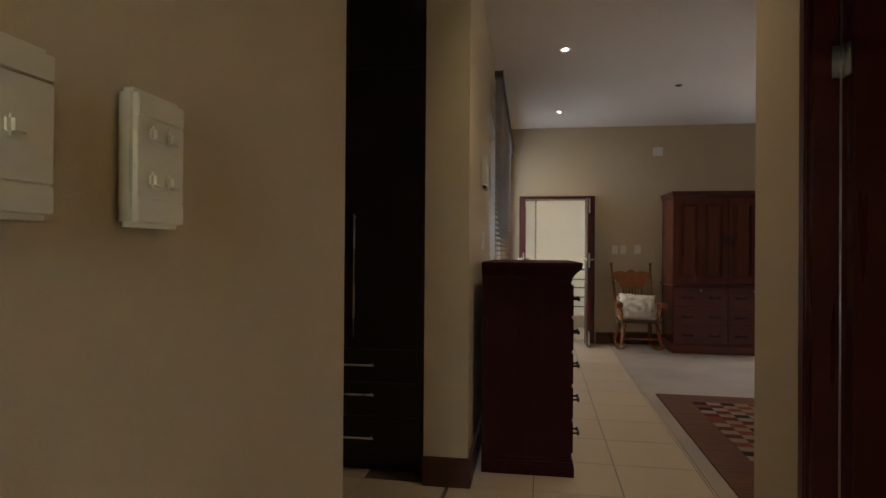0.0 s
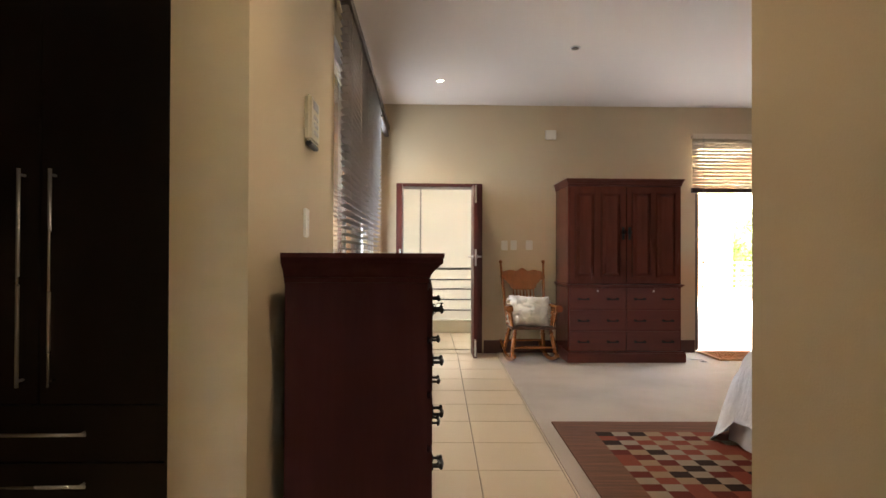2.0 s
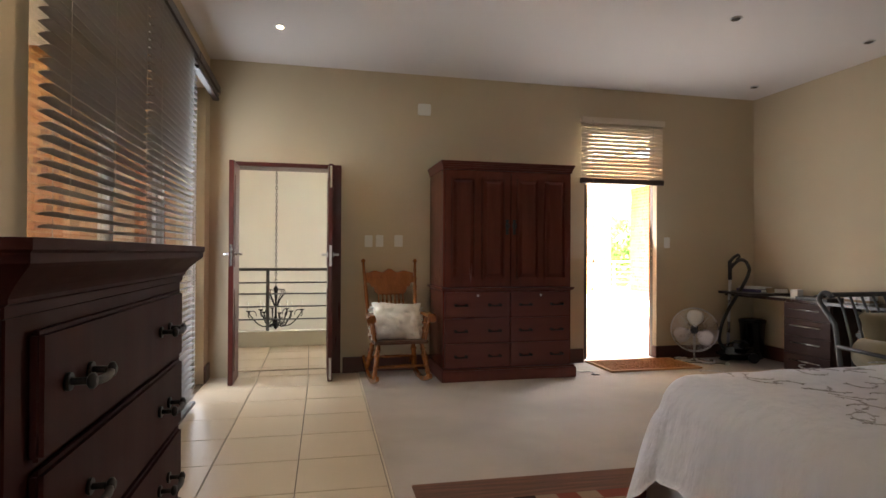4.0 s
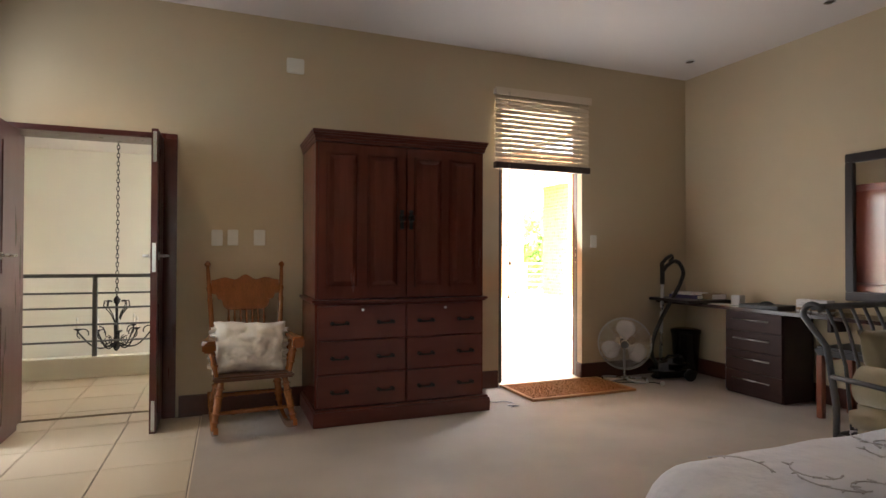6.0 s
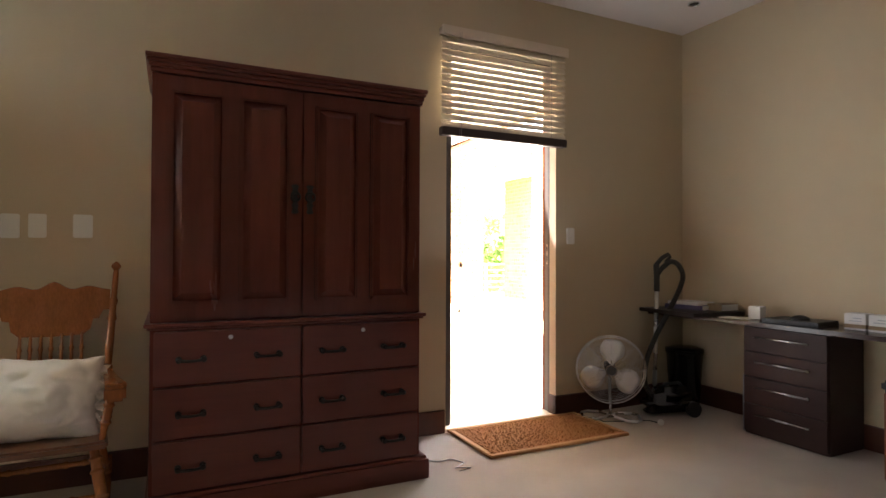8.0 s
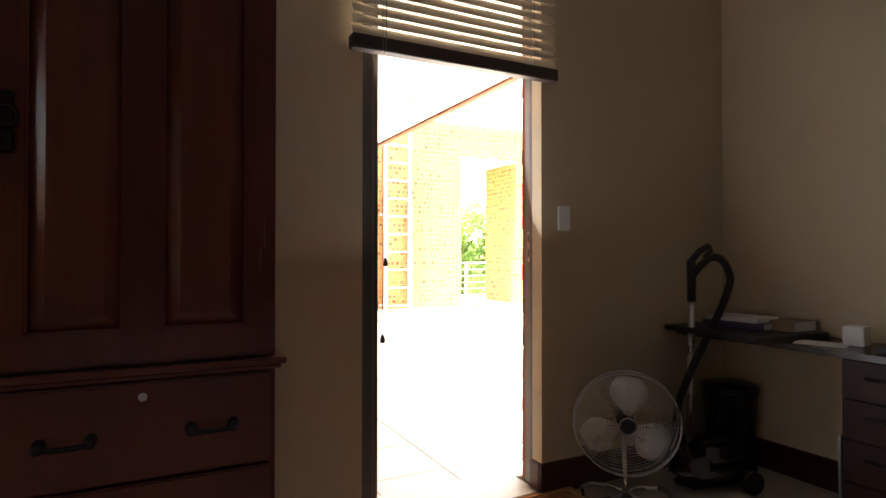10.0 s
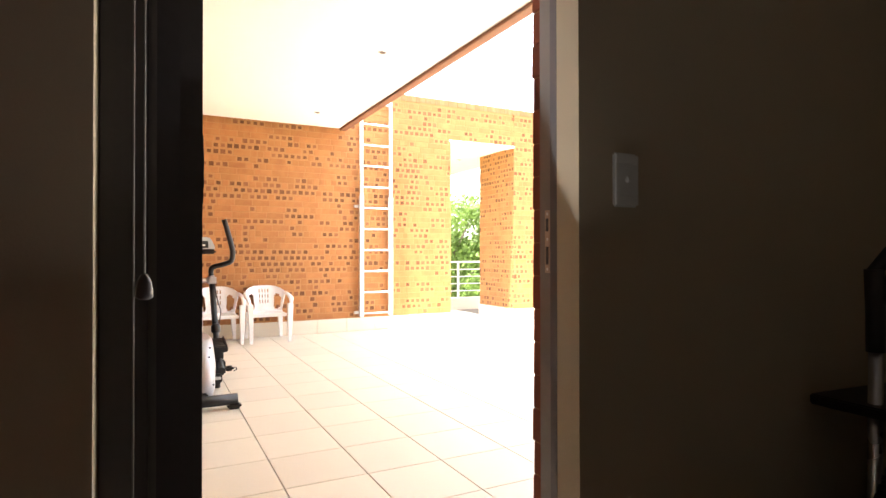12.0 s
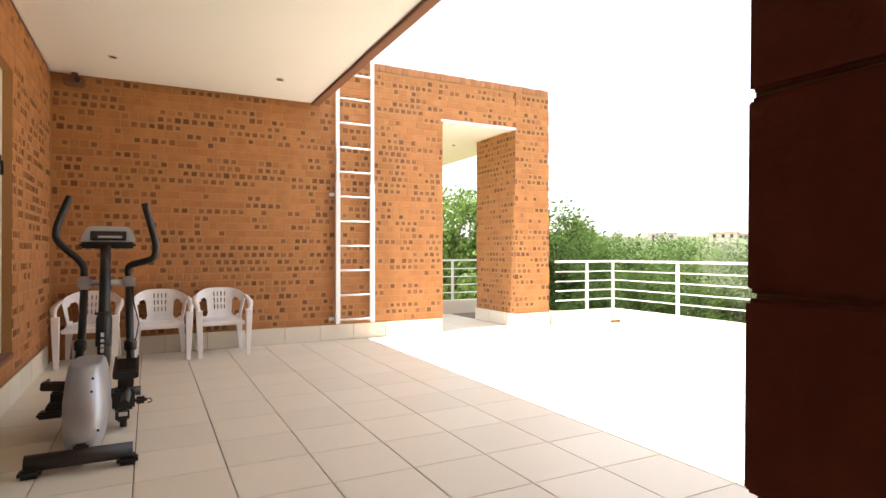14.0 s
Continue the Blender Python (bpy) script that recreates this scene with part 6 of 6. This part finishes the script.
# ---- outside: ground, trees, far houses ----
bm = bmesh.new()
gx = [-400, -60, -10, 0, 12, 20, 30, 45, 60, 85, 120, 170, 240, 330, 460]
gy = [-300, -40, 0, 10, 20, 30, 45, 60, 85, 120, 170, 240, 330, 460]
rows = []
for x in gx:
    r = []
    for y in gy:
        dist = math.hypot(max(0, x - 12), max(0, y - 18))
        rise = max(0, dist - 90) * 0.040 + 0.5 * noise.noise(Vector((x * 0.03, y * 0.03, 0)))
        r.append(bm.verts.new((x, y, -3.25 + (rise if dist > 8 else 0))))
    rows.append(r)
for i in range(len(gx) - 1):
    for j in range(len(gy) - 1):
        bm.faces.new((rows[i][j], rows[i + 1][j], rows[i + 1][j + 1], rows[i][j + 1])).smooth = True
structure("ground", bm, GRASS, "dry grassy ground sloping up to far woods")


def leaf_quads(rng, centres, per, spread, size):
    """Many small leaves round the given centres, as vertices and faces."""
    vs, fs = [], []
    for c, r in centres:
        for _ in range(per):
            d = Vector((rng.gauss(0, 1), rng.gauss(0, 1), rng.gauss(0, 0.8)))
            d = d.normalized() * r * (rng.random() ** 0.45) * spread
            p = c + d
            u = Vector((rng.uniform(-1, 1), rng.uniform(-1, 1), rng.uniform(-1, 1))).normalized()
            v = u.orthogonal().normalized()
            s = size * rng.uniform(0.6, 1.4)
            n = len(vs)
            vs += [p - u * s, p + v * s * 0.45, p + u * s, p - v * s * 0.45]
            fs.append((n, n + 1, n + 2, n + 3))
    return vs, fs


def tree_meshes(seed, height, width, leaf, per=230, size=0.080):
    """The trunk and the crown of one tree: a forked trunk with limbs, and a ragged crown of small leaves."""
    rng = random.Random(seed)
    bm = bmesh.new()
    lean = Vector((rng.uniform(-0.12, 0.12), rng.uniform(-0.12, 0.12), 1))
    fork = lean * height * 0.28
    tube(bm, [Vector((0, 0, -0.4)), fork * 0.5, fork], 0.035 * height, 8, 0.022 * height)
    centres = []
    for k in range(11):
        a = 2 * math.pi * k / 11 + rng.uniform(-0.3, 0.3)
        reach = width * rng.uniform(0.35, 1.0)
        top = Vector((math.cos(a) * reach, math.sin(a) * reach, height * rng.uniform(0.45, 0.97) - 0.18 * reach))
        mid = fork.lerp(top, 0.5) + Vector((0, 0, 0.06 * height))
        tube(bm, [fork, mid, top], 0.012 * height, 6, 0.003 * height)
        for p, r in ((mid, 0.30), (top, 0.36), (fork.lerp(top, 0.78), 0.33)):
            for _ in range(3):
                centres.append((p + Vector((rng.gauss(0, 0.2), rng.gauss(0, 0.2), rng.gauss(0, 0.16))) * width, r * width * rng.uniform(0.5, 1.05)))
    tm = mesh_of("trunk", bm, BARK)
    vs, fs = leaf_quads(rng, centres, per, 1.0, size)
    cm = bpy.data.meshes.new("crown")
    cm.from_pydata(vs, [], fs)
    cm.materials.append(leaf)
    return tm, cm


kinds = [tree_meshes(1, 4.6, 2.1, LEAVES[0]), tree_meshes(2, 5.0, 2.4, LEAVES[1]), tree_meshes(3, 4.2, 2.0, LEAVES[2]), tree_meshes(4, 5.6, 2.2, LEAVES[3], 240), tree_meshes(5, 4.4, 2.5, LEAVES[2]), tree_meshes(6, 6.6, 2.3, LEAVES[0], 250)]
LABELS = ["bright green bushy tree below the terrace", "green spreading tree below the terrace", "grey-green olive-like tree below the terrace", "dark green dense tree below the terrace", "pale grey-green spreading tree below the terrace", "tall bright green tree beside the terrace"]


def tree(k, x, y, s, rot):
    t = thing("tree", Matrix.LocRotScale((x, y, -3.25), Euler((0, 0, rot)), (s, s, s)), LABELS[k], "tree", "trees below the terrace")
    part("trunk", kinds[k][0], None, t)
    part("crown", kinds[k][1], None, t)


rng = random.Random(21)
for k, x, y, s in ((5, 14.2, 25.5, 1.05), (5, 11.4, 24.5, 1.0), (0, 17.8, 27.5, 1.18), (1, 16.2, 24.0, 1.10), (0, 12.6, 28.6, 1.15), (3, 9.6, 27.0, 1.1), (1, 19.4, 24.0, 0.92), (3, 15.2, 20.9, 0.72), (1, 18.3, 21.3, 0.80), (2, 22.4, 21.6, 0.88), (4, 24.0, 25.0, 0.95),
                   (2, 27.0, 21.8, 0.90), (4, 30.0, 25.6, 0.95), (0, 24.4, 29.0, 1.0), (1, 28.5, 31.0, 1.0), (2, 33.0, 29.0, 1.0), (4, 34.5, 23.5, 0.95), (1, 21.5, 31.5, 1.05), (0, 38.0, 33.0, 1.05), (2, 31.0, 36.0, 1.1), (4, 26.0, 37.0, 1.1), (1, 41.0, 27.5, 1.0), (0, 36.5, 41.0, 1.15), (2, 45.0, 36.0, 1.1), (4, 47.0, 44.0, 1.15), (1, 40.0, 48.0, 1.2)):
    tree(k, x, y, s, rng.uniform(0, 6.28))
# far woods
rng = random.Random(8)
centres = []
for _ in range(2300):
    d = rng.uniform(0, 1) ** 1.3
    dist = 52 + 320 * d
    a = radians(rng.uniform(8, 72))
    x, y = 6 + dist * math.sin(a), 8 + dist * math.cos(a)
    rise = max(0, math.hypot(x - 12, y - 18) - 90) * 0.040
    h = rng.uniform(2.2, 4.6)
    centres.append((Vector((x, y, -3.25 + rise + h * 0.62)), h * 0.75))
vs, fs = leaf_quads(rng, centres, 60, 1.0, 0.46)
me = bpy.data.meshes.new("far_woods")
me.from_pydata(vs, [], fs)
me.materials.append(FARLEAF)
tagged(new("far_woods", me), "grey-green woods rising to the skyline", "woods", "", "stuff")


def far_house(x, y, z, w, rot, label):
    h = thing("house", pose(x, y, z, 0, 0, rot), label, "house", "houses on the far ridge")
    part("wall", boxes((-w, w, -3, 3, -3, 3.0)), HOUSEWALL, h)
    bm = extrude_poly(bmesh.new(), [(-w - 0.5, -3.6, 3.0), (-w - 0.5, 3.6, 3.0), (-w - 0.5, 0, 4.1)], (2 * w + 1.0, 0, 0))
    part("roof", bm, HOUSEROOF, h)
    for i in range(3):
        xx = -w * 0.6 + i * w * 0.6
        part("window", boxes((xx - 0.5, xx + 0.5, -3.05, -2.98, 1.0, 2.2)), ALUDARK, h)


far_house(176, 161, 5.4, 5.2, -48, "pale house with a brown roof among the far trees")
far_house(189, 145, 5.4, 4.6, -54, "white house on the far ridge")
far_house(197, 142, 5.0, 2.6, -50, "small white house on the far ridge")

# ---- walls of face brick ----
COURSE, BH, STR, HALF, JOINT = 0.0857, 0.0755, 0.222, 0.0785, 0.0100


def brick_face(wall, origin, rot, length, z0, z1, holes, near, seed, depth=0.0028):
    """Face bricks proud of the mortar: local x along the wall, front towards -y. near: the stretch (x0, x1, z0, z1) with loose bricks."""
    rng = random.Random(seed)
    base = pose(*origin, 0, 0, rot)
    sizes = {}
    for nm, w in (("s", STR), ("h", HALF)):
        for mk, mt in (("o", BRICK), ("f", FLASH)):
            k = 0.0 if mk == "o" else 0.0115
            bm = boxes((k, w - k, -depth - k * 0.1, 0.004, k * 1.1, BH - k * 1.1))
            bmesh.ops.bevel(bm, geom=[e for e in bm.edges if all(v.co.y < -depth + 1e-5 for v in e.verts)], offset=0.0018, segments=1, affect="EDGES")
            sizes[nm + mk] = mesh_of("brick", bm, mt)
    far = {"o": ([], []), "f": ([], [])}
    count = 0
    row = 0
    z = z0
    while z + BH <= z1 + 0.02:
        x = -rng.uniform(0.0, 0.23)
        share = rng.choice((0.30, 0.52, 0.68, 0.82))
        while x < length:
            run = rng.random()
            pieces = [("s", "o")] if run > share else [("h", "f" if rng.random() < 0.66 else "o") for _ in range(rng.choice((2, 2, 3, 3, 4, 5, 6)))]
            for nm, mk in pieces:
                w = STR if nm == "s" else HALF
                a, b = max(x, 0), min(x + w, length)
                x += w + JOINT
                if b - a < 0.03:
                    continue
                if any(a < h[1] - 0.01 and b > h[0] + 0.01 and z < h[3] - 0.01 and z + BH > h[2] + 0.01 for h in holes):
                    # trim against the side of an opening
                    fit = False
                    for h in holes:
                        if z < h[3] - 0.01 and z + BH > h[2] + 0.01:
                            if a < h[0] - 0.03 and b > h[0]:
                                b, fit = h[0], True
                            elif b > h[1] + 0.03 and a < h[1]:
                                a, fit = h[1], True
                    if not fit:
                        continue
                out = rng.uniform(0, 0.0012)
                if near and near[0] <= a and b <= near[1] and near[2] <= z <= near[3] and count < 300 and abs(b - a - w) < 1e-4:
                    part("brick", sizes[nm + mk], None, wall, m=base @ pose(a, -out, z + rng.uniform(-0.0015, 0.0015), 0, rng.uniform(-0.35, 0.35), 0))
                    count += 1
                else:
                    vs, fs = far[mk]
                    n = len(vs)
                    y = -depth - out
                    e = 0.0018
                    k = 0.0 if mk == "o" or b - a < 0.06 else rng.uniform(0.007, 0.016)
                    ka, kb, z_, BT = a + k, b - k, z + k * 1.1, BH - k * 2.2
                    for p in ((ka, 0.004, z_), (kb, 0.004, z_), (kb, 0.004, z_ + BT), (ka, 0.004, z_ + BT), (ka, y + e, z_), (kb, y + e, z_), (kb, y + e, z_ + BT), (ka, y + e, z_ + BT),
                              (ka + e, y, z_ + e), (kb - e, y, z_ + e), (kb - e, y, z_ + BT - e), (ka + e, y, z_ + BT - e)):
                        vs.append(base @ Vector(p))
                    for q in ((0, 1, 5, 4), (1, 2, 6, 5), (2, 3, 7, 6), (3, 0, 4, 7), (4, 5, 9, 8), (5, 6, 10, 9), (6, 7, 11, 10), (7, 4, 8, 11), (8, 9, 10, 11)):
                        fs.append(tuple(n + i for i in q))
        z += COURSE
        row += 1
    for mk, mt in (("o", BRICKJ), ("f", FLASHJ)):
        vs, fs = far[mk]
        if vs:
            me = bpy.data.meshes.new("bricks")
            me.from_pydata(vs, [], fs)
            me.materials.append(mt)
            ob = new("bricks", me)
            ob.parent = wall
            tagged(ob, "orange face bricks" if mk == "o" else "dark flashed half bricks", "", "", "stuff")


OP = (7.675, 8.93, -0.4, 3.02)
wn_ = structure("wall_terrace_north", boxes((3.0, 7.685, 15.575, 15.80, -0.3, 3.655), (7.685, 8.92, 15.575, 15.80, 3.01, 3.655), (8.944, 9.561, 15.575, 16.74, -0.3, 3.655)), MORTAR, "orange face-brick wall with a doorway and pier")
brick_face(wn_, (3.06, 15.575, 0), 0, 9.575 - 3.06, 0.19, 3.56, [(OP[0] - 3.06, OP[1] - 3.06, OP[2], OP[3])], (0.7, 2.85, 0.7, 1.95), 31)
brick_face(wn_, (8.944, 16.745, 0), -90, 1.17, 0.19, 2.99, [], None, 32)
brick_face(wn_, (9.561, 15.575, 0), 90, 1.17, 0.19, 3.66, [], None, 33)
brick_face(wn_, (7.685, 15.58, 0), 90, 0.22, 0.19, 2.99, [], None, 37)
structure("door_head", boxes((7.66, 8.945, 15.565, 15.80, 2.985, 3.015), bevel=0.003), WHITERAIL, "white lintel strip over the passage opening")
wl = structure("wall_terrace_west", boxes((2.972, 3.036, 8.56, 9.9, -0.3, CH), (2.972, 3.036, 9.9, 13.74, -0.3, 0.31), (2.972, 3.036, 9.9, 13.74, 2.50, CH), (2.972, 3.036, 13.74, 15.575, -0.3, CH)), MORTAR, "orange face-brick wall with hall windows")
brick_face(wl, (3.036, 8.56, 0), 90, 7.015, 0.19, 3.0, [(1.34, 5.18, 0.31, 2.50)], (5.18, 6.98, 0.3, 2.6), 34)
ws = structure("wall_terrace_south", boxes((4.1955, 4.44, 8.456, 8.524, -0.3, 3.6), (4.44, 11.0, 8.442, 8.535, -0.3, 3.6), (3.0, 4.237, 8.50, 8.535, 2.605, 3.0), (2.98, 3.23, 8.556, 8.562, -0.02, 3.0)), MORTAR, "orange face-brick outer wall of the bedroom")
bm0 = boxes((0, 0.24, 0, 0.070, 0, COURSE - 0.0012), bevel=0.002)
soften(bm0, 0.0010, 12)
jm = mesh_of("brick", bm0, JAMBRICK)
for i in range(35):
    part("brick", jm, None, ws, m=pose(4.192 + 0.0016 * math.sin(i * 2.9), 8.4565 + 0.0015 * math.sin(i * 1.7), TZ + i * COURSE))
brick_face(ws, (11.0, 8.535, 0), 180, 11.0 - 4.46, 0.0, 3.6, [], None, 36)
wo = structure("wall_outer_west", boxes((-4.2, -0.86, 8.44, 8.498, -3.2, 3.5)), MORTAR, "orange face-brick outer wall seen through the blinds")
brick_face(wo, (-4.2, 8.44, 0), 0, 3.34, -0.6, 3.4, [], (1.9, 3.2, 0.4, 2.0), 35)

# wall added out of view, keeps sky light off the yard behind the blinds
wf = structure("wall_courtyard", boxes((-4.6, -4.36, 3.9, 8.6, -3.3, 2.45)), MORTAR, "unseen brick wall added to dim the side yard")
brick_face(wf, (-4.36, 3.9, 0), 90, 4.6, 0.0, 2.4, [], None, 38)

# bricks on edge along the wall top
ce = mesh_of("coping_brick", boxes((0, 0.0735, -0.006, 0.10, 0, 0.098), bevel=0.002), COPING)
rng = random.Random(4)
for i in range(78):
    part("coping_brick", ce, None, wn_, m=pose(3.06 + i * 0.0834, 15.573 + rng.uniform(-0.004, 0.002), 3.5585 + rng.uniform(-0.003, 0.003), 0, rng.uniform(-0.8, 0.8), 0))

# plinth tiles
pl = mesh_of("plinth_tile", boxes((0, 0.442, -0.014, 0, 0, 0.198), bevel=0.002), TTILE)


def plinth(wall, x, y, rot, n):
    for i in range(n):
        part("plinth_tile", pl, None, wall, m=pose(x, y, TZ, 0, 0, rot) @ pose(i * 0.446, 0, 0))


plinth(wn_, 3.24, 15.570, 0, 9)
part("plinth_tile", boxes((7.256, 7.672, 15.556, 15.570, TZ, 0.178), bevel=0.002), TTILE, wn_)
plinth(wn_, 8.925, 16.745, -90, 2)
part("plinth_tile", boxes((8.913, 8.927, 15.56, 15.85, TZ, 0.178), bevel=0.002), TTILE, wn_)
part("plinth_tile", boxes((8.913, 9.25, 15.547, 15.561, TZ, 0.178), bevel=0.002), TTILE, wn_)
part("plinth_tile", boxes((9.254, 9.578, 15.547, 15.561, TZ, 0.178), bevel=0.002), TTILE, wn_)
plinth(wl, 3.052, 8.58, 90, 15)
kn = bpy.data.objects["kerb_north"]
plinth(kn, 9.60, 15.338, 0, 2)
ke = bpy.data.objects["kerb_east"]
plinth(ke, 10.698, 15.33, -90, 15)

# ---- floor tiles ----


def tiles(parent, x0, x1, y0, y1, ox, oy, px, py, z, mat, skip=None, joint=0.005, th=0.009, turn=Matrix()):
    """Square tiles on a grid, cut at the edges; whole ones share a mesh."""
    def piece(w, d):
        bm = bmesh.new()
        e = 0.0025
        A = [bm.verts.new(p) for p in ((0, 0, -th), (w, 0, -th), (w, d, -th), (0, d, -th))]
        B = [bm.verts.new(p) for p in ((0, 0, -e), (w, 0, -e), (w, d, -e), (0, d, -e))]
        C = [bm.verts.new(p) for p in ((e, e, 0), (w - e, e, 0), (w - e, d - e, 0), (e, d - e, 0))]
        for P, Q in ((A, B), (B, C)):
            for i in range(4):
                bm.faces.new((P[i], P[(i + 1) % 4], Q[(i + 1) % 4], Q[i]))
        bm.faces.new(C)
        return mesh_of("tile", bm, mat)
    made = {}
    i0, i1 = math.floor((x0 - ox) / px), math.ceil((x1 - ox) / px)
    j0, j1 = math.floor((y0 - oy) / py), math.ceil((y1 - oy) / py)
    for i in range(i0, i1):
        for j in range(j0, j1):
            a, b = max(x0, ox + i * px), min(x1, ox + (i + 1) * px)
            c, d = max(y0, oy + j * py), min(y1, oy + (j + 1) * py)
            if b - a < 0.02 or d - c < 0.02 or (skip and skip((a + b) / 2, (c + d) / 2)):
                continue
            key = (round(b - a, 3), round(d - c, 3))
            if key not in made:
                made[key] = piece(b - a - joint, d - c - joint)
            part("tile", made[key], None, parent, m=turn @ pose(a + joint / 2, c + joint / 2, z))


fl = bpy.data.objects["floor_slab"]
TURN = pose(0.312, 7.8, 0, 0, 0, SKEW) @ pose(-0.312, -7.8, 0)
tiles(fl, -0.60, 0.800, 2.466, 8.255, 0.312, 5.464, 0.465, 0.460, 0.0, TILE, turn=TURN)
tiles(fl, -3.9, 0.80, 1.287, 2.466, 0.312, 5.464, 0.465, 0.460, 0.0, TILE, turn=TURN)
tiles(fl, -3.9, -0.60, 2.466, 3.34, 0.312, 5.464, 0.465, 0.460, 0.0, TILE, skip=lambda x, y: x > -0.87 and y > 3.16, turn=TURN)
tiles(fl, -0.668, 0.80, -1.4, 1.287, 0.312, 5.464, 0.465, 0.460, 0.0, TILE, turn=TURN)
tiles(fl, 0.80, 3.0, 0.6, 2.20, 0.312, 5.464, 0.465, 0.460, 0.0, TILE, turn=TURN)
tiles(bpy.data.objects["landing_slab"], -0.42, 0.62, 8.26, 8.50, 0.312, 5.464, 0.465, 0.460, 0.0, TILE)
tiles(bpy.data.objects["landing_slab"], -3.0, 2.80, 8.55, 10.02, 0.312, 5.464, 0.465, 0.460, 0.0, TILE)
ts = bpy.data.objects["terrace_slab"]
tiles(ts, 3.055, 10.70, 8.565, 15.34, 4.335, 11.565, 0.437, 0.456, TZ, TTILE)
tiles(ts, 7.69, 8.91, 15.57, 17.68, 4.335, 11.565, 0.437, 0.456, TZ, TTILE)
tiles(ts, 3.055, 9.56, 15.34, 15.555, 4.335, 11.565, 0.437, 0.456, TZ, TTILE)
